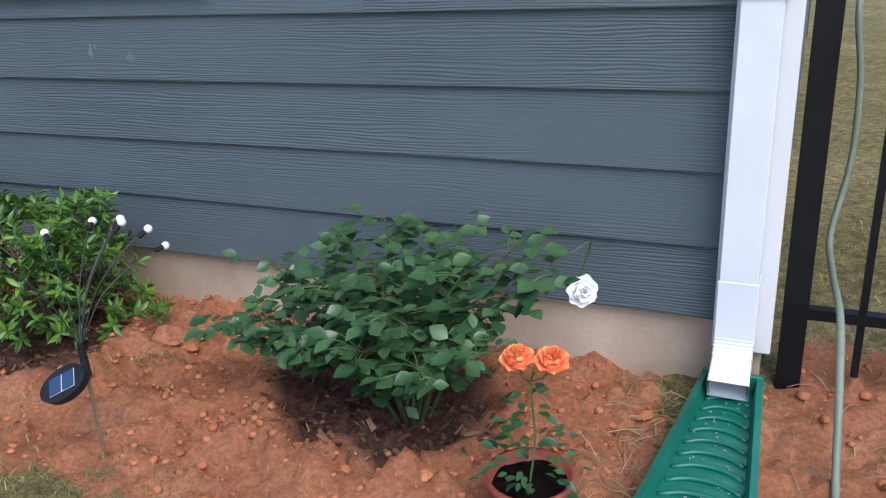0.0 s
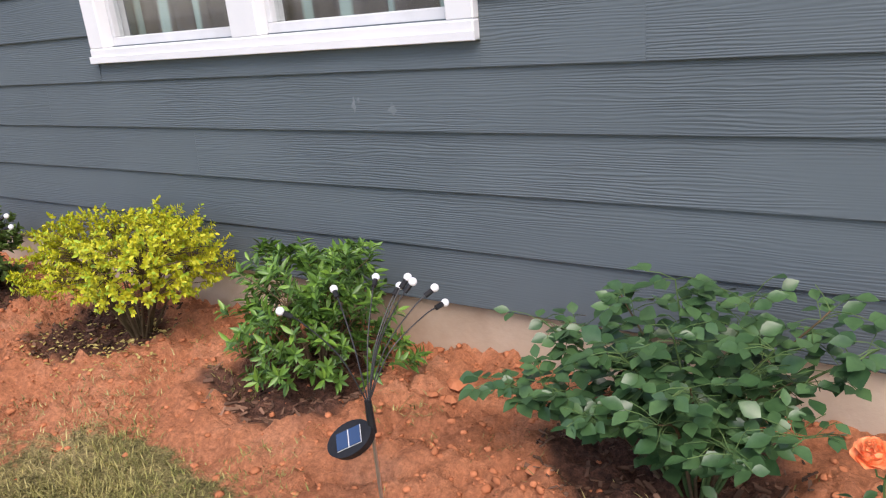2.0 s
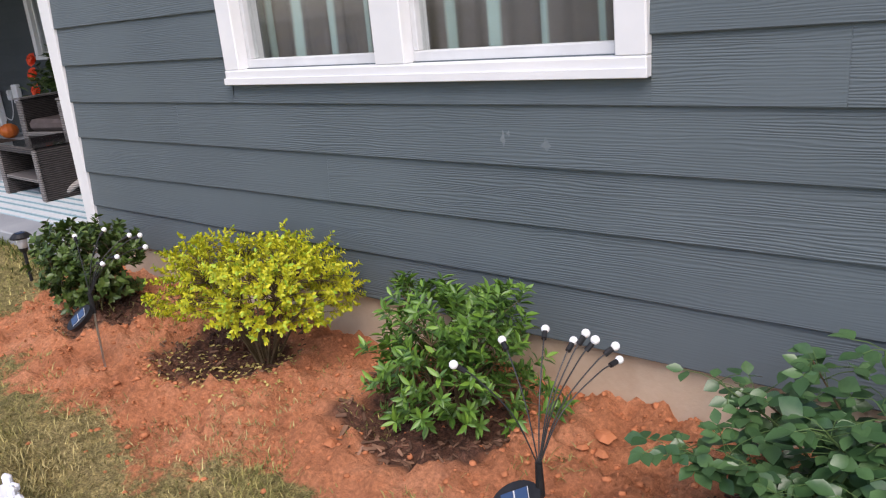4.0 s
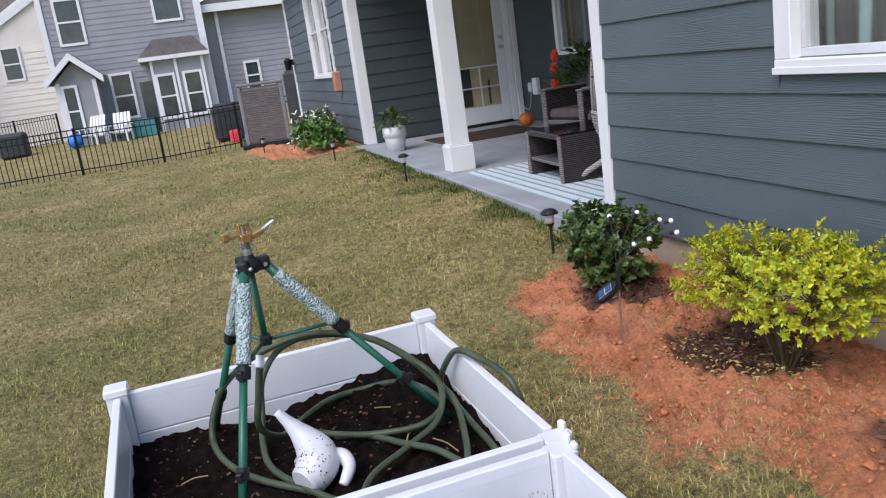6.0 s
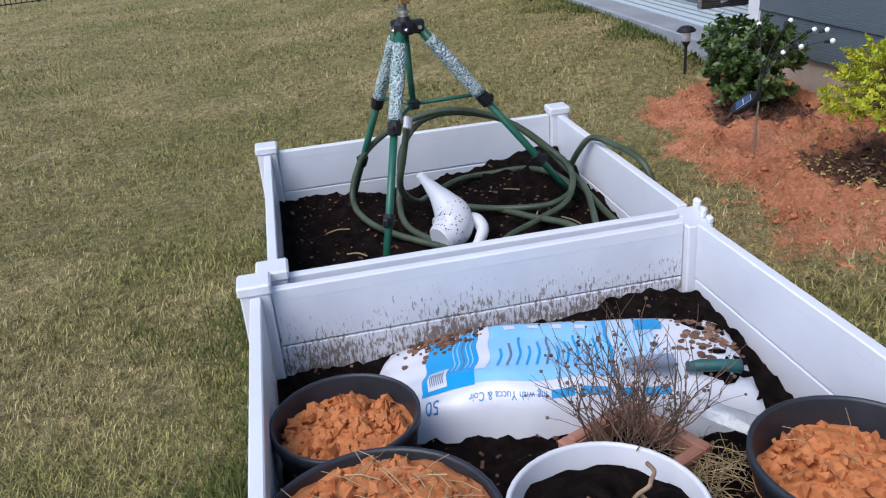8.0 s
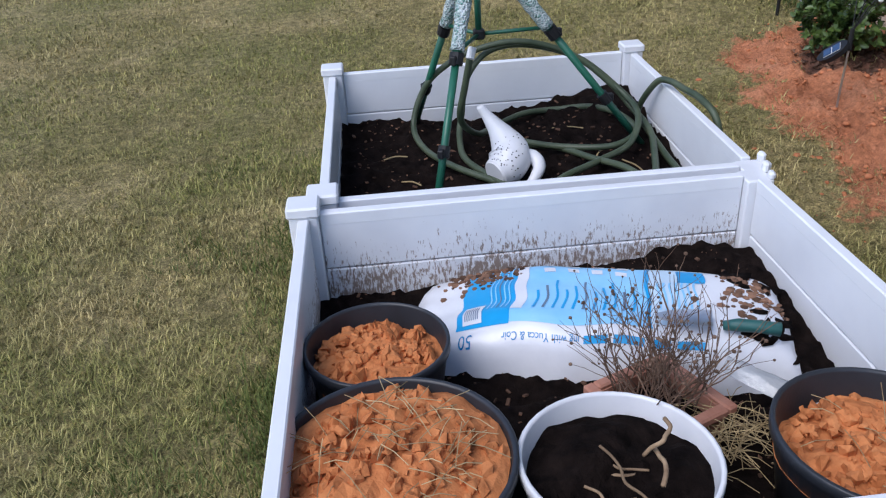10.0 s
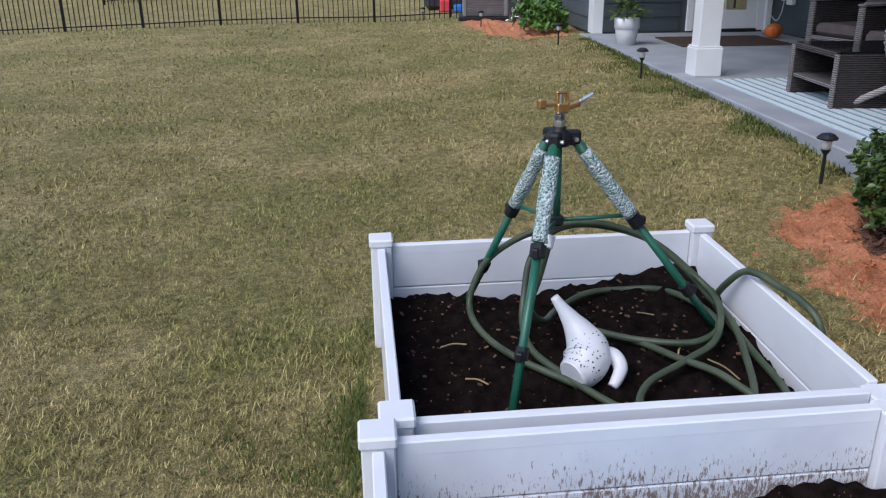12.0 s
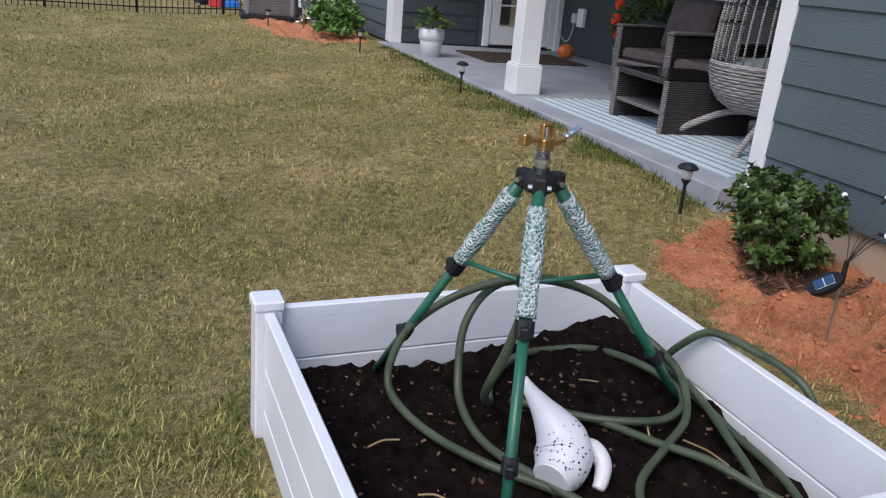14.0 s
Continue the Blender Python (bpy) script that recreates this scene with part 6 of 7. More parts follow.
while y < 0.98:
    w = (0.034, 0.012, 0.052, 0.012)[k % 4]
    part("stripe", span(bmesh.new(), (-1.215, y, 0.0062), (1.215, y + w, 0.009)), (M_RUGWHITE, M_RUGTEAL, M_RUGWHITE, M_RUGTEAL)[k % 4], rug)
    y += w + 0.016
    k += 1
M_MAT = simple("brown_coir", (0.05, 0.035, 0.028), (0.09, 0.065, 0.05), 40, 0.95, spec=0.1, bumps=0.7)
mat_ob = part("door_mat", span(bmesh.new(), (-0.5, -0.62, 0), (0.5, 0.62, 0.014), 0.004), M_MAT)
mat_ob.matrix_world = pose(-10.35, 3.0, SLAB + 0.001)
tagged(mat_ob, "dark brown door mat on grey concrete", "door mat")

# wicker furniture
def wicker_material(name, dark, light):
    m, n, l, b = material(name, 0.6, 0, 0.3)
    tc = n.new("ShaderNodeTexCoord")
    mp = n.new("ShaderNodeMapping")
    mp.inputs["Scale"].default_value = (26, 26, 60)
    l.new(tc.outputs["Object"], mp.inputs["Vector"])
    br = n.new("ShaderNodeTexNoise")
    br.inputs["Scale"].default_value = 1.0
    br.inputs["Detail"].default_value = 2
    l.new(mp.outputs[0], br.inputs["Vector"])
    w = n.new("ShaderNodeTexWave")
    w.bands_direction = "Z"
    w.inputs["Scale"].default_value = 22
    w.inputs["Distortion"].default_value = 1.5
    l.new(tc.outputs["Object"], w.inputs["Vector"])
    f = mix(n, l, 0.5, br.outputs["Fac"], w.outputs["Fac"])
    l.new(ramp(n, l, f, [(0.3, dark), (0.75, light)]), b.inputs["Base Color"])
    bump(n, l, b, f, 0.9, 0.012)
    return m


M_WICKER = wicker_material("grey_brown_wicker", (0.012, 0.011, 0.011), (0.085, 0.074, 0.072))
M_WICKER2 = wicker_material("grey_wicker_edge", (0.10, 0.092, 0.09), (0.27, 0.25, 0.24))
M_EGG = wicker_material("light_grey_wicker", (0.24, 0.222, 0.215), (0.48, 0.455, 0.435))
M_CUSHION = simple("taupe_cushion", (0.085, 0.068, 0.066), (0.12, 0.098, 0.096), 12, 0.9, spec=0.1, bumps=0.3)
m, n, l, b = material("black_glass", 0.06, 0, 0.5)
b.inputs["Base Color"].default_value = (0.01, 0.01, 0.012, 1)
M_BLACKGLASS = m
RZ = SLAB + 0.011
table = thing("wicker_coffee_table", pose(-6.46, 2.46, RZ, 0, 0, -3), "dark wicker coffee table with a shelf and black glass top", "coffee table")
TW, TD, TH = 0.35, 0.34, 0.345
for sx in (-1, 1):
    part("side_panel", box(bmesh.new(), (sx * (TW - 0.02), 0, TH / 2), (0.04, 2 * TD, TH), None, 0.008), M_WICKER, table)
part("top_frame", box(bmesh.new(), (0, 0, TH - 0.012), (2 * TW - 0.082, 2 * TD, 0.036), None, 0.006), M_WICKER, table)
part("glass_top", box(bmesh.new(), (0, 0, TH + 0.010), (2 * TW - 0.03, 2 * TD - 0.03, 0.006), None, 0.002), M_BLACKGLASS, table, "black glass top")
part("shelf", box(bmesh.new(), (0, 0, 0.13), (2 * TW - 0.082, 2 * TD - 0.02, 0.024), None, 0.005), M_WICKER2, table, "grey slatted shelf")
part("back_panel", box(bmesh.new(), (0, TD - 0.02, 0.07), (2 * TW - 0.082, 0.02, 0.1), None, 0.004), M_WICKER, table)
for sx in (-1, 1):
    part("leg_trim", box(bmesh.new(), (sx * (TW - 0.012), -TD + 0.002, TH / 2), (0.05, 0.02, TH), None, 0.006), M_WICKER2, table)
    for sy in (-1, 1):
        part("foot", box(bmesh.new(), (sx * (TW - 0.025), sy * (TD - 0.04), -0.004), (0.03, 0.03, 0.008)), M_PLASTIC, table)


def wicker_chair(x, y, turn):
    c = thing("wicker_armchair", pose(x, y, RZ, 0, 0, turn), "dark wicker armchair with taupe cushions", "armchair", "wicker armchairs")
    for sx in (-1, 1):
        part("arm_panel", box(bmesh.new(), (sx * 0.32, 0, 0.285), (0.065, 0.66, 0.55), None, 0.012), M_WICKER, c)
        part("arm_rest", box(bmesh.new(), (sx * 0.32, -0.01, 0.568), (0.085, 0.68, 0.02), None, 0.006), M_WICKER2, c)
        part("front_post", box(bmesh.new(), (sx * 0.32, -0.334, 0.28), (0.07, 0.022, 0.55), None, 0.008), M_WICKER2, c)
    part("seat_base", box(bmesh.new(), (0, -0.02, 0.17), (0.57, 0.62, 0.22), None, 0.008), M_WICKER, c)
    part("front_edge", box(bmesh.new(), (0, -0.335, 0.265), (0.57, 0.02, 0.035), None, 0.006), M_WICKER2, c)
    part("backrest", box(bmesh.new(), (0, 0.30, 0.45), (0.57, 0.07, 0.62), Matrix.Rotation(radians(-8), 4, "X"), 0.012), M_WICKER, c)
    part("seat_cushion", box(bmesh.new(), (0, -0.04, 0.335), (0.55, 0.58, 0.10), None, 0.03), M_CUSHION, c, "taupe seat cushion")
    part("back_cushion", box(bmesh.new(), (0, 0.20, 0.60), (0.53, 0.12, 0.46), Matrix.Rotation(radians(-14), 4, "X"), 0.035), M_CUSHION, c, "taupe back cushion")
    return c


wicker_chair(-7.80, 3.25, 12)
wicker_chair(-7.02, 3.25, 12)

egg = thing("egg_chair", pose(-5.83, 2.70, RZ), "light grey wicker egg chair on splayed legs", "egg chair")
bm = bmesh.new()
# woven bowl below, open ribs above
prof = [(0.0, 0.19), (0.14, 0.195), (0.25, 0.215), (0.33, 0.26), (0.385, 0.335), (0.41, 0.42), (0.415, 0.49)]
part("woven_bowl", lathe(bm, prof + [(0.405, 0.492), (0.39, 0.42), (0.36, 0.35), (0.30, 0.28), (0.22, 0.24), (0.0, 0.22)], 36), M_EGG, egg, smooth=True)
for k in range(15):
    z = 0.20 + k * 0.0205
    r_ = next(q[0] + (w[0] - q[0]) * (z - q[1]) / (w[1] - q[1]) for q, w in zip(prof, prof[1:]) if q[1] <= z <= w[1]) + 0.003
    ring = [Vector(((r_ + 0.005 * math.sin(j * math.pi / 2 + k * math.pi)) * math.cos(j * math.tau / 88), (r_ + 0.005 * math.sin(j * math.pi / 2 + k * math.pi)) * math.sin(j * math.tau / 88), z)) for j in range(89)]
    part("woven_strand", tube(bmesh.new(), ring, 0.0085, 5, False), M_EGG, egg, smooth=True)
part("bowl_rim", tube(bmesh.new(), [Vector((0.415 * math.cos(k * math.tau / 30), 0.415 * math.sin(k * math.tau / 30), 0.495)) for k in range(31)], 0.014, 8, False), M_EGG, egg, smooth=True)


def egg_r(z):
    return 0.415 * math.sqrt(max(0.02, 1 - ((z - 0.52) / 1.05) ** 2))


for k in range(40):
    a = k * math.tau / 40
    if 95 < math.degrees(a) < 180:
        continue
    pts = [Vector((egg_r(z) * math.cos(a), egg_r(z) * math.sin(a), z)) for z in [0.495 + 1.03 * i / 8 for i in range(9)]]
    part("rib", tube(bmesh.new(), pts, 0.0068, 6), M_EGG, egg, smooth=True)
for z in (0.74, 0.85, 0.96, 1.08, 1.2, 1.32, 1.44):
    pts = [Vector((egg_r(z) * math.cos(a), egg_r(z) * math.sin(a), z)) for a in [radians(182 + 271 * i / 24) for i in range(25)]]
    part("hoop", tube(bmesh.new(), pts, 0.0075, 6), M_WICKER, egg, smooth=True)
M_PALECUSH = simple("pale_mint_cushion", (0.22, 0.26, 0.26), (0.32, 0.35, 0.35), 9, 0.9, spec=0.1, bumps=0.2)
bm = bmesh.new()
bmesh.ops.create_uvsphere(bm, u_segments=18, v_segments=10, radius=1, matrix=Matrix.Translation((0, 0.02, 0.41)) @ Matrix.Diagonal((0.36, 0.36, 0.14, 1)))
part("seat_cushion", bm, M_PALECUSH, egg, "pale mint seat cushion", True)
bm = bmesh.new()
bmesh.ops.create_uvsphere(bm, u_segments=18, v_segments=10, radius=1, matrix=Matrix.Translation((0.02, 0.20, 0.72)) @ Matrix.Diagonal((0.26, 0.10, 0.22, 1)))
part("back_cushion", bm, M_PALECUSH, egg, "pale patterned cushion", True)
for sx, sy in ((-1, -1), (1, -1), (-1, 1), (1, 1)):
    part("leg", tube(bmesh.new(), bez([(sx * 0.10, sy * 0.10, 0.20), (sx * 0.20, sy * 0.24, 0.16), (sx * 0.34, sy * 0.50, 0.0)], 4), 0.022, 10), M_EGG, egg, smooth=True)

# porch pots and seasonal things
def leafy(parent, rx, h, z0, count, seed, size=(0.05, 0.09), mat=None):
    rnd = random.Random(seed)
    lv = Leaves()
    for k in range(count):
        a, e = rnd.uniform(0, math.tau), rnd.uniform(0.1, 1.4)
        r = rx * rnd.uniform(0.3, 1.0)
        p = Vector((math.cos(a) * math.cos(e) * r, math.sin(a) * math.cos(e) * r, z0 + h * math.sin(e) * rnd.uniform(0.4, 1.0)))
        d = Vector((math.cos(a) * math.cos(e), math.sin(a) * math.cos(e), rnd.uniform(-0.4, 0.8)))
        lv.add(aim(p, d, Vector((0, 0, 1)), rnd.uniform(-0.6, 0.6)) @ Matrix.Scale(rnd.uniform(*size), 4), LEAF_OVAL)
    return lv.done("foliage", mat or M_DARKLEAF, parent)


def big_pot(x, y, z, r, h, label):
    t = thing("potted_plant", Matrix.Translation((x, y, z)), label, "potted plant")
    part("pot", lathe(bmesh.new(), [(0, 0), (r * 0.72, 0), (r * 0.9, h * 0.55), (r * 0.9, h * 0.6), (r, h * 0.62), (r, h), (r * 0.93, h), (r * 0.9, h * 0.8), (0, h * 0.8)], 28), M_CAN, t, "white plastic pot", True)
    part("stem", tube(bmesh.new(), [(0, 0, h * 0.7), (0.01, 0, h * 1.4)], 0.008, 6), M_STEM, t)
    leafy(t, r * 1.5, r * 1.5, h, 150, 5, (0.05, 0.1))
    return t


big_pot(-10.2, 1.85, SLAB, 0.14, 0.29, "leafy green plant in a white pot on the porch")
M_PUMPKIN = simple("orange_pumpkin", (0.50, 0.10, 0.015), (0.68, 0.18, 0.03), 14, 0.5, bumps=0.2)
pk = thing("pumpkin", Matrix.Translation((-10.62, 3.72, SLAB)), "small orange pumpkin beside the door", "pumpkin")
bm = bmesh.new()
rows = []
for j in range(9):
    t = math.pi * j / 8
    rows.append([bm.verts.new((math.cos(a) * math.sin(t) * 0.105 * (1 - 0.09 * abs(math.sin(a * 5))), math.sin(a) * math.sin(t) * 0.105 * (1 - 0.09 * abs(math.sin(a * 5))), 0.085 - 0.085 * math.cos(t))) for a in [k * math.tau / 40 for k in range(40)]])
for p, q_ in zip(rows, rows[1:]):
    for k in range(40):
        bm.faces.new((p[k], p[(k + 1) % 40], q_[(k + 1) % 40], q_[k]))
bmesh.ops.remove_doubles(bm, verts=bm.verts[:], dist=1e-5)
part("shell", bm, M_PUMPKIN, pk, smooth=True)
part("stalk", tube(bmesh.new(), [(0, 0, 0.16), (0.01, 0, 0.20)], [0.012, 0.007], 6), M_STEM, pk)
fl = thing("flower_pot", Matrix.Translation((-9.25, 3.7, SLAB)), "turquoise pot of red-orange flowers against the wall", "flower pot")
M_TURQ = simple("turquoise_glaze", (0.01, 0.25, 0.36), (0.02, 0.33, 0.44), 8, 0.3)
part("pot", lathe(bmesh.new(), [(0, 0), (0.11, 0), (0.14, 0.26), (0.15, 0.28), (0.13, 0.28), (0, 0.25)], 24), M_TURQ, fl, "turquoise glazed pot", True)
leafy(fl, 0.22, 0.5, 0.3, 130, 12, (0.06, 0.11))
M_REDFLOWER = simple("red_orange_petal", (0.72, 0.06, 0.02), (0.85, 0.12, 0.04), 30, 0.6)
for p in ((-0.08, -0.1, 0.55), (0.02, -0.14, 0.72), (-0.02, -0.1, 0.86), (-0.1, -0.05, 0.42)):
    bloom(fl, p, (0.2, -1, 0.3), 0.075, M_REDFLOWER, 4)
fern = thing("potted_fern", Matrix.Translation((-8.7, 3.68, SLAB)), "dark bushy plant behind the armchairs", "potted plant")
part("pot", lathe(bmesh.new(), [(0, 0), (0.13, 0), (0.16, 0.5), (0, 0.48)], 20), M_PLASTIC, fern, "black pot", True)
leafy(fern, 0.42, 0.42, 0.55, 300, 14, (0.06, 0.12))
outlet = thing("outdoor_outlet", Matrix.Translation((-10.85, PY - 0.02, 0.74)), "white outdoor outlet cover with a grey cord", "outlet")
part("cover", span(bmesh.new(), (-0.07, -0.06, -0.02), (0.07, 0, 0.20), 0.01), M_TRIM, outlet)
part("plug", span(bmesh.new(), (-0.16, -0.09, 0.02), (-0.075, -0.04, 0.14), 0.012), M_SASH, outlet, "grey plug box")
part("cord", tube(bmesh.new(), bez([(-0.12, -0.06, 0.02), (-0.17, -0.06, -0.14), (-0.30, -0.06, -0.22), (-0.46, -0.10, -0.05), (-0.50, -0.1, 0.4), (-0.52, -0.1, 1.2)], 5), 0.006, 6), M_SASH, outlet)
lan = thing("wall_lantern", Matrix.Translation((-18.1, WALL - 0.03, 1.66)), "small black wall lamp on the corner", "wall lamp")
part("bracket", box(bmesh.new(), (0, -0.03, 0), (0.09, 0.06, 0.12), None, 0.01), M_BLACK, lan)
part("lamp_head", lathe(bmesh.new(), [(0, -0.16), (0.06, -0.14), (0.075, 0.04), (0.04, 0.09), (0, 0.1)], 12), M_BLACK, lan).matrix_basis = Matrix.Translation((0, -0.12, 0))
bib = part("faucet_box", box(bmesh.new(), (0, -0.06, 0), (0.16, 0.12, 0.3), None, 0.02), M_TERRA)
bib.matrix_world = pose(-12.95, WALL, 1.22)
tagged(bib, "pinkish wall box hanging by the window", "wall box")

# air conditioner and bed at the far end
M_AC = simple("taupe_enamel", (0.16, 0.158, 0.163), (0.22, 0.215, 0.218), 6, 0.5, bumps=0.1)
az = ground_height(-15.25, 0.8, False)
ac_ = thing("air_conditioner", pose(-15.3, 0.78, az, 0, 0, -4), "large taupe outdoor air conditioner with louvred sides", "air conditioner")
part("pad", box(bmesh.new(), (0, 0, 0.0), (0.9, 0.9, 0.1), None, 0.01), M_PLASTIC, ac_, "dark pad")
part("core", box(bmesh.new(), (0, 0, 0.53), (0.70, 0.70, 0.94)), M_AC, ac_, "dark coil inside the louvres")
for sx in (-1, 1):
    for sy in (-1, 1):
        part("corner_post", box(bmesh.new(), (sx * 0.345, sy * 0.345, 0.54), (0.07, 0.07, 0.98), None, 0.015), M_AC, ac_)
for k in range(24):
    z = 0.10 + k * 0.037
    for ang in (0, 90, 180, 270):
        part("louvre", box(bmesh.new(), (0.362, 0, z), (0.016, 0.63, 0.026), Matrix.Rotation(radians(20), 4, "Y")), M_AC, ac_).matrix_basis = Matrix.Rotation(radians(ang), 4, "Z")
part("lid", box(bmesh.new(), (0, 0, 1.05), (0.78, 0.78, 0.05), None, 0.015), M_AC, ac_)
part("fan_guard", lathe(bmesh.new(), [(0.05, 1.085), (0.3, 1.078), (0.31, 1.075), (0.05, 1.076)], 24), M_BLACK, ac_)
shrub("far_shrub", -12.3, 1.25, "low green shrub in the clay bed beyond the porch", 0.38, 0.30, 0.36, LEAF_OVAL, M_GREENLEAF, 150, 23, 0.05, 8, (0.05, 0.09), 3, 0.35, 0.6)
shrub("far_shrub", -13.1, 1.3, "pale flowering shrub beside the air conditioner", 0.34, 0.28, 0.48, LEAF_LONG, M_DARKLEAF, 130, 29, 0.05, 8, (0.06, 0.1), 3, 0.5, 0.6, M_WHITEPETAL)

# ---------------------------------------------------------------- back fence and the neighbours
def far_ground(x, y):
    return land(x, y)


FX = -21.3
back_fence = fence_run("metal_fence", (FX, -16.0, 0.0), (0, 1, 0), 18.4, 1.10, "black aluminium fence along the back of the lawn", 0.115, 1.84, lambda s: far_ground(FX, -16.0 + s) - 0.02, 0.018, 0.06)
M_GREYSIDE = simple("neighbour_grey_siding", (0.24, 0.245, 0.265), (0.28, 0.285, 0.305), 1.2, 0.7, bumps=0.05)
M_CREAMSIDE = simple("neighbour_cream_siding", (0.64, 0.61, 0.56), (0.72, 0.69, 0.64), 1.2, 0.7, bumps=0.05)
M_SHINGLE = simple("brown_grey_shingles", (0.12, 0.108, 0.108), (0.18, 0.165, 0.16), 6, 0.9, bumps=0.4, fine=30)
M_DARKPANE = simple("dark_far_glass", (0.03, 0.04, 0.045), (0.06, 0.08, 0.085), 1.5, 0.12, bumps=0.0)


def far_courses(house, x, y0, y1, z0, z1, mat, step=0.2):
    """Lap boards on a wall that faces +x."""
    z = z0
    while z < z1 - 0.05:
        bm = bmesh.new()
        v = [bm.verts.new(c) for c in ((x, y0, z), (x + 0.022, y0, z), (x + 0.004, y0, z + step), (x, y0, z + step), (x, y1, z), (x + 0.022, y1, z), (x + 0.004, y1, z + step), (x, y1, z + step))]
        for q_ in ((0, 1, 2, 3), (7, 6, 5, 4), (1, 5, 6, 2), (0, 4, 5, 1), (3, 2, 6, 7)):
            bm.faces.new([v[i] for i in q_])
        part("siding_board", bm, mat, house)
        z += step


def far_window(house, x, y, z, w, h, split=1):
    """A trimmed window on a wall that faces +x; y, z its lower middle."""
    win = part("window", span(bmesh.new(), (x + 0.02, y - w / 2, z), (x + 0.03, y + w / 2, z + h)), M_DARKPANE, house, "dark window pane")
    t = 0.09
    for lo, hi in (((x + 0.02, y - w / 2 - t, z - t), (x + 0.07, y + w / 2 + t, z)), ((x + 0.02, y - w / 2 - t, z + h), (x + 0.07, y + w / 2 + t, z + h + t)),
                   ((x + 0.02, y - w / 2 - t, z), (x + 0.07, y - w / 2, z + h)), ((x + 0.02, y + w / 2, z), (x + 0.07, y + w / 2 + t, z + h))):
        part("frame", span(bmesh.new(), lo, hi), M_TRIM, win, "white frame")
    part("meeting_rail", span(bmesh.new(), (x + 0.031, y - w / 2, z + h * 0.5 - 0.03), (x + 0.06, y + w / 2, z + h * 0.5 + 0.03)), M_TRIM, win)
    return win


def prism(pts, x0, x1):
    """A (y, z) outline drawn out between x0 and x1."""
    bm = bmesh.new()
    a = [bm.verts.new((x0, y, z)) for y, z in pts]
    b_ = [bm.verts.new((x1, y, z)) for y, z in pts]
    k = len(pts)
    for i in range(k):
        bm.faces.new((a[i], a[(i + 1) % k], b_[(i + 1) % k], b_[i]))
    bm.faces.new(a[::-1])
    bm.faces.new(b_)
    return bm


# grey two-storey house
GX = -33.0
grey = thing("neighbour_house", Matrix.Identity(4), "grey two-storey neighbouring house with white trim and bay", "house")
part("wall", span(bmesh.new(), (GX - 9, -4.95, -0.6), (GX, 0.55, 6.2)), M_GREYSIDE, grey)
far_courses(grey, GX, -4.9, 0.45, -0.1, 6.1, M_GREYSIDE)
part("wing_wall", span(bmesh.new(), (GX - 9, 0.55, -0.6), (GX - 0.8, 12.0, 4.15)), M_GREYSIDE, grey)
far_courses(grey, GX - 0.8, 0.6, 11.9, -0.1, 4.1, M_GREYSIDE)
part("wing_roof", prism([(0.3, 4.15), (12.4, 4.15), (12.4, 4.4), (6.5, 6.6), (0.3, 4.4)], GX - 9, GX - 0.3), M_SHINGLE, grey)
part("wing_eave", span(bmesh.new(), (GX - 0.29, 0.46, 4.1), (GX - 0.2, 12.4, 4.38)), M_TRIM, grey)
part("roof", prism([(-5.3, 6.2), (0.9, 6.2), (-2.2, 8.2)], GX - 9, GX + 0.3), M_SHINGLE, grey)
for lo, hi in (((GX, 0.3, -0.3), (GX + 0.06, 0.55, 6.2)), ((GX, -4.98, -0.3), (GX + 0.06, -4.8, 6.2))):
    part("corner_board", span(bmesh.new(), lo, hi), M_TRIM, grey)
part("drain_pipe", span(bmesh.new(), (GX - 0.78, 1.0, -0.2), (GX - 0.68, 1.12, 4.2)), M_TRIM, grey)
far_window(grey, GX, -4.0, 3.55, 0.75, 1.45)
far_window(grey, GX, -0.65, 4.0, 0.85, 1.5)
far_window(grey, GX, -2.72, 0.75, 0.62, 1.5)
far_window(grey, GX - 0.8, 2.05, 1.15, 0.45, 0.95)
far_window(grey, GX - 0.8, 4.35, 1.15, 0.8, 1.1)
# bay with its own little roof
bay = part("bay", span(bmesh.new(), (GX, -1.62, -0.4), (GX + 0.55, 0.25, 2.62)), M_GREYSIDE, grey)
far_window(bay, GX + 0.55, -1.18, 0.55, 0.52, 1.45)
far_window(bay, GX + 0.55, -0.22, 0.55, 0.52, 1.45)
for y in (-1.62, -0.78, 0.17):
    part("pilaster", span(bmesh.new(), (GX + 0.551, y, -0.3), (GX + 0.60, y + 0.1, 2.6)), M_TRIM, bay)
part("bay_roof", prism([(-1.95, 2.72), (0.5, 2.72), (0.05, 3.3), (-1.35, 3.3)], GX + 0.0, GX + 0.75), M_SHINGLE, grey)
part("bay_eave", span(bmesh.new(), (GX + 0.02, -1.97, 2.58), (GX + 0.78, 0.52, 2.715)), M_TRIM, grey)
part("back_door", span(bmesh.new(), (GX + 0.02, -2.12, -0.1), (GX + 0.06, -1.7, 1.9)), M_DARKPANE, grey, "dark door panel")
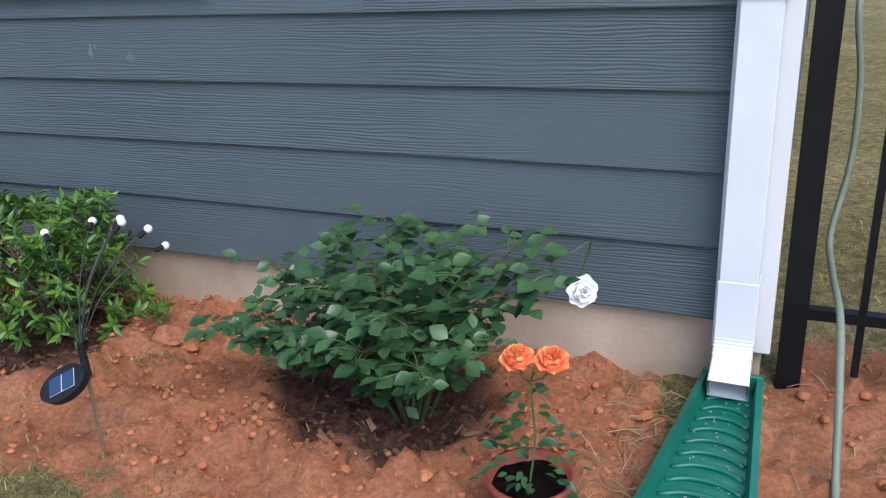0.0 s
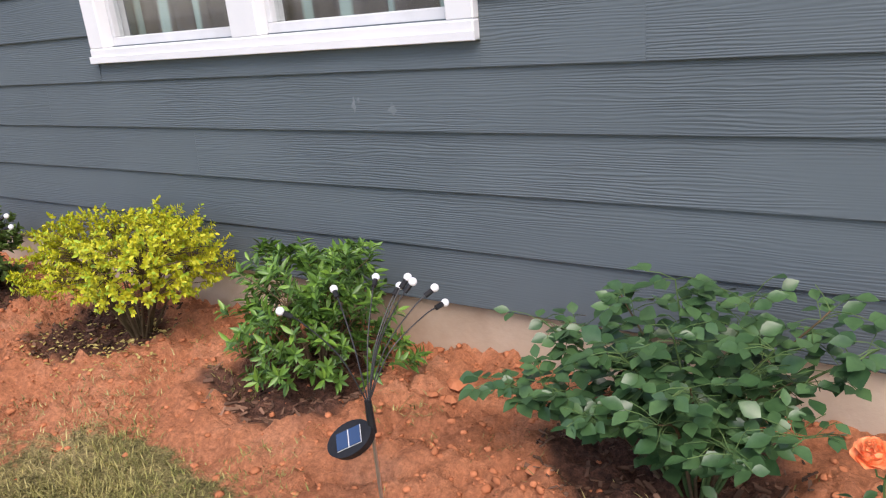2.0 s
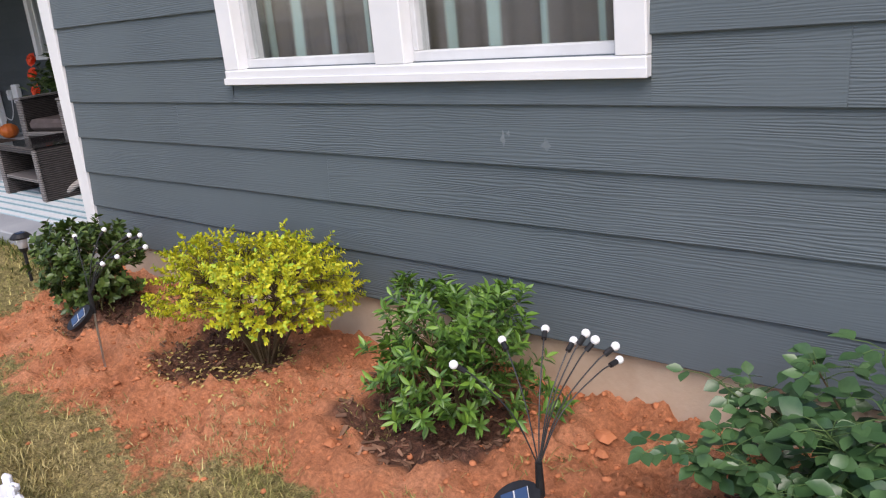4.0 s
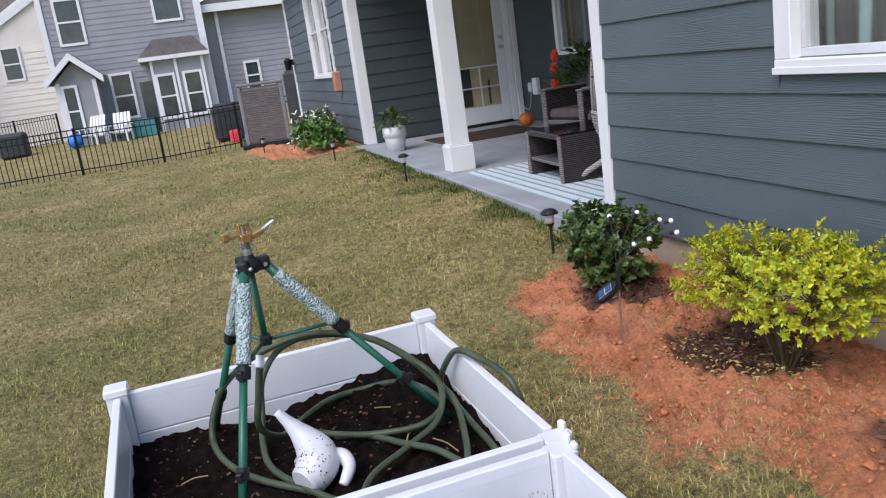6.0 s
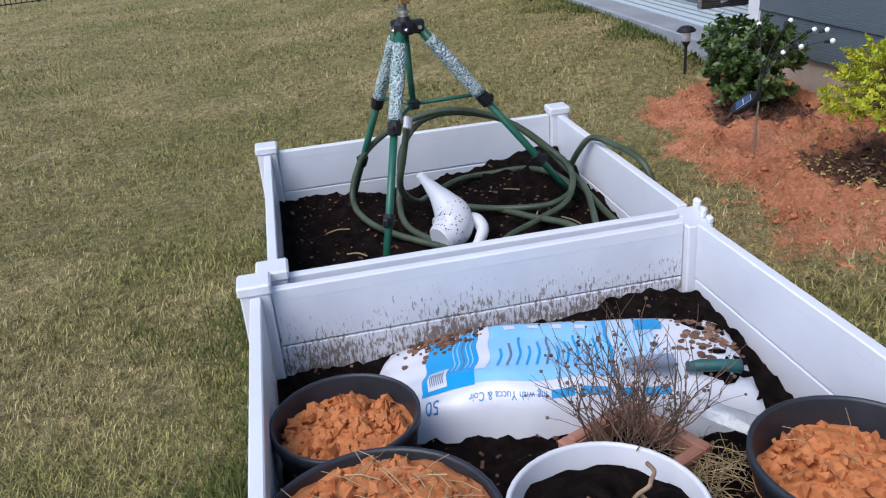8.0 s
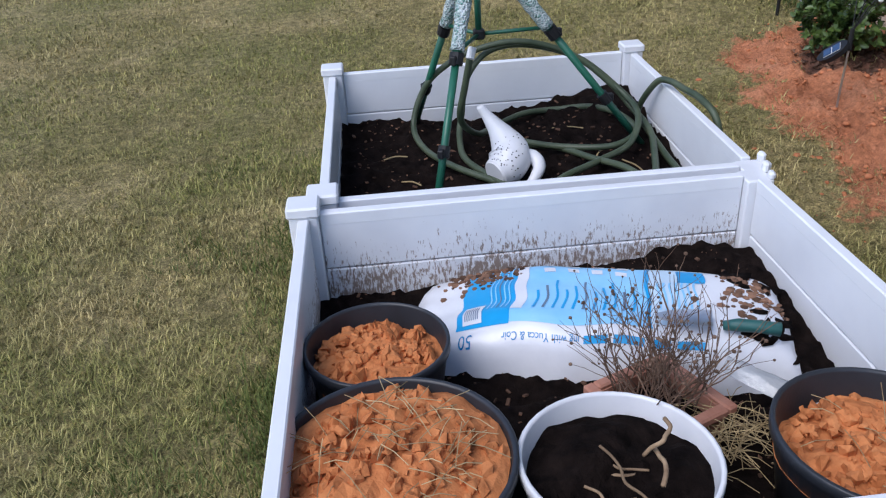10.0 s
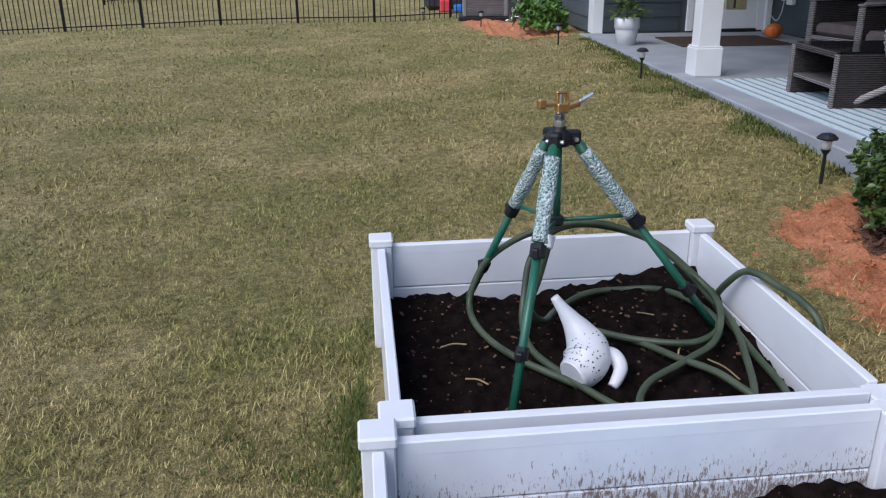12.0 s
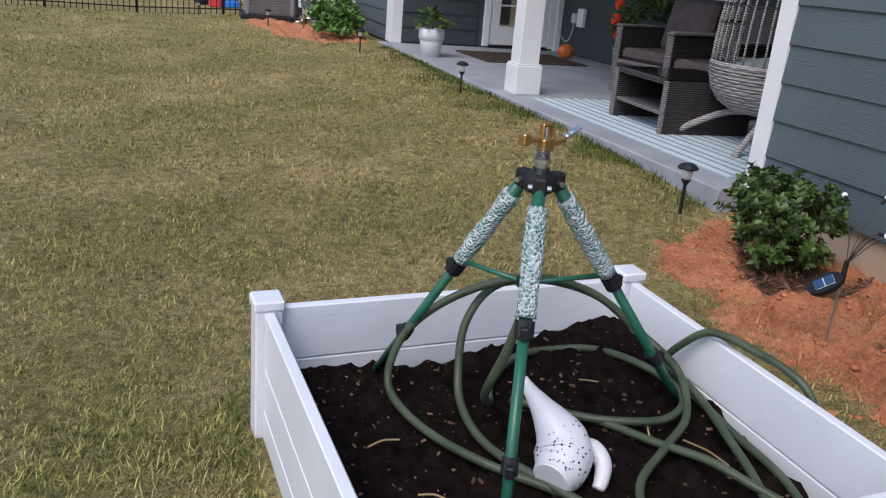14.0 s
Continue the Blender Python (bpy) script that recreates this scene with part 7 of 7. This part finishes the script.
# little gabled porch
por = part("gabled_porch", span(bmesh.new(), (GX, -4.75, -0.4), (GX + 1.3, -3.45, 2.2)), M_GREYSIDE, grey)
far_window(por, GX + 1.3, -4.35, 0.4, 0.35, 1.6)
for y in (-4.75, -3.57):
    part("porch_post", span(bmesh.new(), (GX + 1.301, y, -0.3), (GX + 1.36, y + 0.13, 2.2)), M_TRIM, por)
part("gable_roof", prism([(-5.0, 2.15), (-4.1, 2.95), (-3.2, 2.15), (-3.2, 2.3), (-4.1, 3.12), (-5.0, 2.3)], GX, GX + 1.6), M_SHINGLE, grey)
part("gable_face", prism([(-4.8, 2.201), (-3.4, 2.201), (-4.1, 2.85)], GX, GX + 1.3), M_GREYSIDE, grey)
part("rake_board", prism([(-5.05, 2.05), (-4.1, 2.9), (-3.15, 2.05), (-3.15, 2.3), (-4.1, 3.15), (-5.05, 2.3)], GX + 1.6, GX + 1.68), M_TRIM, grey)
# cream house
CX = -38.0
cream = thing("neighbour_house", Matrix.Identity(4), "cream two-storey neighbouring house with a dark roof", "house")
part("wall", prism([(-16, -0.6), (-3.9, -0.6), (-3.9, 6.9), (-4.5, 6.9), (-9.3, 4.0), (-16, 3.9)], CX - 9, CX), M_CREAMSIDE, cream)
far_courses(cream, CX, -9.2, -4.0, -0.1, 3.9, M_CREAMSIDE, 0.24)
part("roof", prism([(-16.5, 3.75), (-9.35, 3.75), (-9.2, 3.75), (-4.2, 6.75), (-4.2, 7.3), (-9.6, 6.6), (-16.5, 6.6)], CX - 9, CX - 0.9), M_SHINGLE, cream)
part("rake_board", prism([(-9.5, 3.62), (-9.2, 3.62), (-4.0, 6.72), (-4.0, 7.0), (-9.3, 3.92), (-9.5, 3.92)], CX + 0.01, CX + 0.12), M_TRIM, cream)
part("wing_wall", span(bmesh.new(), (CX, -16, -0.6), (CX + 1.0, -9.35, 3.4)), M_CREAMSIDE, cream)
wing = bmesh.new()
v = [wing.verts.new(c) for c in ((CX + 1.3, -16.3, 3.45), (CX + 1.3, -9.1, 3.45), (CX - 2.2, -6.2, 6.6), (CX - 2.2, -16.3, 6.6), (CX + 1.3, -16.3, 3.6), (CX + 1.3, -9.1, 3.6), (CX - 2.2, -6.2, 6.75), (CX - 2.2, -16.3, 6.75))]
for q_ in ((0, 1, 2, 3), (7, 6, 5, 4), (0, 4, 5, 1), (1, 5, 6, 2), (2, 6, 7, 3), (3, 7, 4, 0)):
    wing.faces.new([v[i] for i in q_])
part("wing_roof", wing, M_SHINGLE, cream)
part("gutter", span(bmesh.new(), (CX + 1.301, -16.3, 3.36), (CX + 1.42, -9.1, 3.55)), M_TRIM, cream)
far_window(cream, CX, -7.05, 2.75, 0.6, 1.2)
far_window(cream, CX + 1.0, -9.75, 0.45, 0.9, 1.25)
far_window(cream, CX + 1.0, -10.7, 0.9, 0.25, 0.65)
# neighbours' yard things
M_BLUETOY = simple("blue_plastic", (0.01, 0.13, 0.5), (0.02, 0.18, 0.6), 5, 0.4)
M_REDTOY = simple("red_plastic", (0.55, 0.03, 0.04), (0.7, 0.06, 0.07), 5, 0.4)
M_COVER = simple("black_grill_cover", (0.012, 0.013, 0.016), (0.03, 0.032, 0.036), 4, 0.6, bumps=0.4, fine=8)


def adirondack(x, y, turn):
    c = thing("lawn_chair", pose(x, y, land(x, y), 0, 0, turn), "white slatted lawn chair by the neighbour's wall", "lawn chair", "white lawn chairs")
    for k in range(5):
        part("back_slat", box(bmesh.new(), (-0.25 + 0.125 * k, 0.30, 0.62), (0.10, 0.025, 0.75), Matrix.Rotation(radians(-22), 4, "X"), 0.004), M_TRIM, c)
    for k in range(4):
        part("seat_slat", box(bmesh.new(), (0, -0.25 + 0.13 * k, 0.36 - 0.03 * k), (0.56, 0.11, 0.025), None, 0.004), M_TRIM, c)
    for sx in (-1, 1):
        part("arm", box(bmesh.new(), (sx * 0.34, -0.02, 0.56), (0.12, 0.7, 0.025), None, 0.004), M_TRIM, c)
        for sy in (-0.3, 0.25):
            part("leg", box(bmesh.new(), (sx * 0.30, sy, 0.27), (0.05, 0.08, 0.56), None, 0.004), M_TRIM, c)
    return c


adirondack(-31.2, -3.85, 60)
adirondack(-31.0, -2.95, 75)


def blob(name, x, y, z, r, mat, label, cat, sq=(1, 1, 1)):
    bm = bmesh.new()
    g = bmesh.ops.create_icosphere(bm, subdivisions=3, radius=r)
    for vt in bm.verts:
        vt.co = Vector((vt.co.x * sq[0], vt.co.y * sq[1], vt.co.z * sq[2])) * (1 + 0.08 * noise.noise(vt.co * 3))
    ob = part(name, bm, mat, smooth=True)
    ob.matrix_world = Matrix.Translation((x, y, z + r * sq[2] * 0.95))
    return tagged(ob, label, cat)


blob("play_ball", -31.0, -4.45, land(-31, -4.45), 0.26, M_BLUETOY, "blue plastic ball on the neighbour's lawn", "ball")


def cabinet(name, x, y, w, d, h, mat, label, cat, round_=0.08):
    bm = box(bmesh.new(), (0, 0, h / 2), (d, w, h), None, round_)
    for vt in bm.verts:
        vt.co.x *= 1 - 0.12 * (vt.co.z / h)
    ob = part(name, bm, mat)
    ob.matrix_world = pose(x, y, land(x, y) - 0.02)
    return tagged(ob, label, cat)


M_TEALBOX = simple("teal_plastic", (0.03, 0.16, 0.17), (0.05, 0.22, 0.22), 4, 0.5)
cabinet("storage_box", -31.6, -2.2, 0.95, 0.5, 0.62, M_TEALBOX, "teal plastic storage box by the neighbour's wall", "storage box", 0.04)
cabinet("covered_grill", -24.5, 0.62, 1.15, 0.6, 1.05, M_COVER, "covered black grill standing beyond the fence", "grill", 0.12)
cabinet("covered_grill", -31.5, -6.45, 0.9, 0.7, 0.85, M_COVER, "black covered box by the neighbour's fence", "covered box", 0.1)
cabinet("play_slide", -23.6, 0.55, 0.3, 0.5, 0.34, M_REDTOY, "red plastic toy on the grass beyond the fence", "toy", 0.05)
cabinet("play_slide", -23.5, 0.95, 0.35, 0.4, 0.2, M_BLUETOY, "blue plastic toy on the grass beyond the fence", "toy", 0.05)
cabinet("covered_smoker", -19.6, 2.05, 0.75, 0.7, 1.75, M_COVER, "tall black cover beside the house corner", "smoker", 0.2)
nf = fence_run("metal_fence", (-36.0, -5.6, 0.0), (0.72, -0.70, 0), 7.5, 1.2, "black fence of the neighbouring yard", 0.12, 1.9, lambda s: far_ground(-36 + 0.72 * s, -5.6 - 0.7 * s) - 0.02, 0.018, 0.06)

# ---------------------------------------------------------------- clods, chips, fallen leaves
rnd = random.Random(101)


def lump(vs, fs, p, k, rn):
    """A squashed, dented octahedron-like stone."""
    base = len(vs)
    ring = [(math.cos(a) * rn.uniform(0.75, 1.1), math.sin(a) * rn.uniform(0.75, 1.1), rn.uniform(-0.15, 0.25)) for a in [i * math.tau / 6 + rn.uniform(-0.2, 0.2) for i in range(6)]]
    top_ = [(q_[0] * 0.55 + rn.uniform(-0.1, 0.1), q_[1] * 0.55 + rn.uniform(-0.1, 0.1), 0.6 + rn.uniform(-0.1, 0.1)) for q_ in ring]
    pts = ring + top_ + [(0, 0, 0.72), (0, 0, -0.6)]
    f = rn.uniform(0.6, 1.0)
    a = rn.uniform(0, 6.3)
    c, s = math.cos(a), math.sin(a)
    for x, y, z in pts:
        y *= f
        vs.append((p[0] + k * (x * c - y * s), p[1] + k * (x * s + y * c), p[2] + k * z * 0.8))
    for i in range(6):
        j = (i + 1) % 6
        fs.append((base + i, base + j, base + 6 + j, base + 6 + i))
        fs.append((base + 6 + i, base + 6 + j, base + 12))
        fs.append((base + j, base + i, base + 13))


def stuff(name, vs, fs, mat, label, cat, smooth=False):
    me = bpy.data.meshes.new(name)
    me.from_pydata(vs, [], fs)
    me.materials.append(mat)
    if smooth:
        me.polygons.foreach_set("use_smooth", [True] * len(me.polygons))
    return tagged(new(name, me), label, cat, kind="stuff")


vs, fs = [], []
for _ in range(15000):
    x, y = rnd.uniform(-5.0, -0.15), rnd.uniform(0.45, 1.8)
    c = clay(x, y)
    if rnd.random() > c * (0.35 + 0.65 * smooth01(fbm(x, y, 2.2), -0.3, 0.4)):
        continue
    if mulch(x, y) > 0.5 and rnd.random() < 0.85:
        continue
    k = 0.002 + 0.017 * rnd.random() ** 5
    lump(vs, fs, (x, y, ground_height(x, y) - k * 0.12), k, rnd)
for _ in range(260):
    x, y = rnd.uniform(-0.1, 0.6), rnd.uniform(1.2, 2.0)
    if clay(x, y) > 0.3:
        k = 0.003 + 0.02 * rnd.random() ** 3
        lump(vs, fs, (x, y, ground_height(x, y) + k * 0.1), k, rnd)
stuff("clay_clods", vs, fs, M_CLAY, "crumbled clods of red clay over the bed", "clay clods", True)
# a few larger clods that can be told apart
for x, y, k in ((-1.69, 1.60, 0.034), (-1.66, 1.52, 0.026), (-1.70, 1.50, 0.022), (-1.28, 1.32, 0.03), (-0.80, 1.22, 0.022), (-2.35, 1.18, 0.026), (-0.42, 1.62, 0.025), (-1.15, 1.25, 0.026), (-0.98, 1.19, 0.022)):
    v1, f1 = [], []
    lump(v1, f1, (0, 0, 0), k, rnd)
    me = bpy.data.meshes.new("clay_clod")
    me.from_pydata(v1, [], f1)
    me.materials.append(M_CLAY)
    ob = new("clay_clod", me)
    ob.location = (x, y, ground_height(x, y) + k * 0.3)
    tagged(ob, "fist-sized clod of red clay on the bed", "clay clod", "larger clods")
vs, fs = [], []
for hx, hy, r in HOLES:
    for _ in range(420):
        a, q_ = rnd.uniform(0, math.tau), r * 1.05 * math.sqrt(rnd.random())
        x, y = hx + q_ * math.cos(a), hy + q_ * math.sin(a) / 1.15
        k = rnd.uniform(0.003, 0.010)
        base = len(vs)
        m = Matrix.Translation((x, y, ground_height(x, y) + k * 0.3)) @ Euler((rnd.uniform(-0.6, 0.6), rnd.uniform(-0.6, 0.6), rnd.uniform(0, 6.3))).to_matrix().to_4x4()
        L, W, H = k * rnd.uniform(1.0, 2.8), k * rnd.uniform(0.4, 0.9), k * 0.25
        vs += [tuple(m @ Vector((sx * L, sy * W, sz * H))) for sz in (-1, 1) for sx, sy in ((-1, -0.6), (1, -1), (0.8, 1), (-1, 0.8))]
        for q4 in ((0, 1, 2, 3), (7, 6, 5, 4), (0, 4, 5, 1), (1, 5, 6, 2), (2, 6, 7, 3), (3, 7, 4, 0)):
            fs.append(tuple(base + i for i in q4))
stuff("bark_mulch", vs, fs, M_CHIP, "dark bark mulch round the shrub roots", "mulch")
lv = Leaves()
for _ in range(520):
    a, q_ = rnd.uniform(0, math.tau), 0.33 * math.sqrt(rnd.random())
    x, y = -3.12 + q_ * math.cos(a), 1.36 + q_ * math.sin(a) * 0.8
    lv.add(Matrix.Translation((x, y, ground_height(x, y) + 0.006)) @ Euler((rnd.uniform(-0.5, 0.5), rnd.uniform(-0.5, 0.5), rnd.uniform(0, 6.3))).to_matrix().to_4x4() @ Matrix.Scale(rnd.uniform(0.012, 0.022), 4), LEAF_SMALL)
M_FALLEN = leaf_material("fallen_leaf", (0.30, 0.22, 0.05), (0.60, 0.50, 0.20), 0.8, 0.1)
fallen = stuff("fallen_leaves", [tuple(p) for p in lv.v], lv.f, M_FALLEN, "pale yellow fallen leaves on the mulch", "fallen leaves")

# ---------------------------------------------------------------- grass
m, n, l, b = material("grass_blades", 0.75, 0, 0.2)
v = coords(n, l)
gi = n.new("ShaderNodeNewGeometry")
dry = ramp(n, l, gi.outputs["Random Per Island"], [(0.0, (0.20, 0.155, 0.06)), (0.5, (0.40, 0.31, 0.145)), (1.0, (0.60, 0.48, 0.26))])
grn = ramp(n, l, gi.outputs["Random Per Island"], [(0.0, (0.075, 0.092, 0.022)), (0.5, (0.20, 0.208, 0.054)), (1.0, (0.37, 0.34, 0.115))])
patch = ramp(n, l, noise_tex(n, l, v, 0.9, 5, 0.6), [(0.34, (0.25, 0.25, 0.25)), (0.58, (0.92, 0.92, 0.92))])
tuft = ramp(n, l, noise_tex(n, l, v, 24.0, 5, 0.75), [(0.34, (0.52, 0.54, 0.47)), (0.5, (1.04, 1.04, 1.02)), (0.66, (1.5, 1.46, 1.36))])
l.new(mix(n, l, 1.0, mix(n, l, patch, dry, grn), tuft, "MULTIPLY"), b.inputs["Base Color"])
M_GRASS = m
rng = np.random.default_rng(7)


def blocked(x, y):
    if -3.74 < x < -1.3 and -0.80 < y < 0.46:
        return True
    if y > 1.60 and x < HX1 + 0.1:
        return True
    return False


def blade_field(count, cx, cy, r0, rmax, a0, a1):
    """Grass strewn round a point, thinning out with distance while the blades grow coarser."""
    out_v, out_f = [], []
    while count > 0:
        count -= 1
        r = r0 * math.sqrt((1 + (rmax / r0) ** 2) ** rng.random() - 1)
        th = rng.uniform(a0, a1)
        x, y = cx + r * math.cos(th), cy + r * math.sin(th)
        if blocked(x, y):
            continue
        c = clay(x, y) if -17 < x < 0.8 and -0.2 < y < 2.4 else 0.0
        if c > 0.05 and rng.random() < 0.38 + c * 0.72 - 0.5 * smooth01(fbm(x, y, 3.0), 0.1, 0.45):
            continue
        z = (ground_height(x, y) if c > 0 else land(x, y)) - 0.004
        width = 0.0022 * (1 + r / 3.2)
        h = rng.uniform(0.012, 0.034) * (0.7 + 0.6 * smooth01(fbm(x, y, 1.6), -0.4, 0.5)) * (1 + r / 22)
        a = rng.uniform(0, math.tau)
        t = rng.uniform(0.7, 1.5)
        dx, dy = math.cos(a) * h * math.sin(t), math.sin(a) * h * math.sin(t)
        hz_ = h * math.cos(t) + 0.004
        sx, sy = -math.sin(a) * width * 0.5, math.cos(a) * width * 0.5
        k = len(out_v)
        out_v += [(x - sx, y - sy, z), (x + sx, y + sy, z), (x + dx * 0.5 + sx * 0.7, y + dy * 0.5 + sy * 0.7, z + hz_ * 0.72), (x + dx * 0.5 - sx * 0.7, y + dy * 0.5 - sy * 0.7, z + hz_ * 0.72), (x + dx, y + dy, z + hz_)]
        out_f += [(k, k + 1, k + 2, k + 3), (k + 3, k + 2, k + 4)]
    return out_v, out_f


for args in ((460000, -1.7, -0.9, 1.3, 19.0, radians(88), radians(285)), (30000, -1.9, 0.75, 0.6, 2.6, 0.0, math.tau), (11000, 0.4, 2.2, 1.0, 4.0, -0.6, 2.6)):
    v_, f_ = blade_field(*args)
    stuff("lawn_grass", v_, f_, M_GRASS, "short dry lawn grass, straw-coloured with green tufts", "grass")
# greener, taller grass where the mower misses it beside the raised beds
M_LUSH = leaf_material("lush_grass", (0.042, 0.066, 0.014), (0.14, 0.16, 0.042), 0.7, 0.2)
vs, fs = [], []
for k_ in range(30000):
    x, d_ = rnd.uniform(-3.8, -0.6), rnd.random() ** 2 * 0.5
    y = -0.83 - d_
    if k_ > 16000:
        x, y = rnd.uniform(-11.0, -4.9), 1.60 - d_
    if rnd.random() > 0.25 + 0.9 * smooth01(fbm(x, y, 2.6), -0.15, 0.35) - d_:
        continue
    z, h, a, t = land(x, y) - 0.004, rnd.uniform(0.02, 0.055) * (1.1 - d_), rnd.uniform(0, math.tau), rnd.uniform(0.2, 1.2)
    dx, dy, dz = math.cos(a) * h * math.sin(t), math.sin(a) * h * math.sin(t), h * math.cos(t)
    wd = 0.0018 if x > -4 else 0.0035
    sx, sy = -math.sin(a) * wd, math.cos(a) * wd
    k = len(vs)
    vs += [(x - sx, y - sy, z), (x + sx, y + sy, z), (x + dx * 0.5 + sx * 0.7, y + dy * 0.5 + sy * 0.7, z + dz * 0.7), (x + dx * 0.5 - sx * 0.7, y + dy * 0.5 - sy * 0.7, z + dz * 0.7), (x + dx, y + dy, z + dz)]
    fs += [(k, k + 1, k + 2, k + 3), (k + 3, k + 2, k + 4)]
stuff("grass_tufts", vs, fs, M_LUSH, "greener taller grass along the beds and the porch", "grass")
# straw and weeds beside the splash block
vs, fs = [], []
bm = bmesh.new()
for _ in range(170):
    x, y = rnd.uniform(-0.52, -0.33), rnd.uniform(1.2, 1.75)
    if rnd.random() < 0.35:
        x, y = rnd.uniform(-0.12, 0.25), rnd.uniform(1.2, 1.9)
    z = ground_height(x, y) + 0.006
    a, L = rnd.uniform(0, 6.3), rnd.uniform(0.015, 0.05)
    d = Vector((math.cos(a), math.sin(a), rnd.uniform(-0.1, 0.3))) * L
    p = Vector((x, y, z))
    tube(bm, [p - d, p + Vector((0, 0, 0.006)), p + d], 0.0011, 3, False)
tagged(part("straw_litter", bm, M_STRAW), "dry straw litter by the splash block", "straw", kind="stuff")
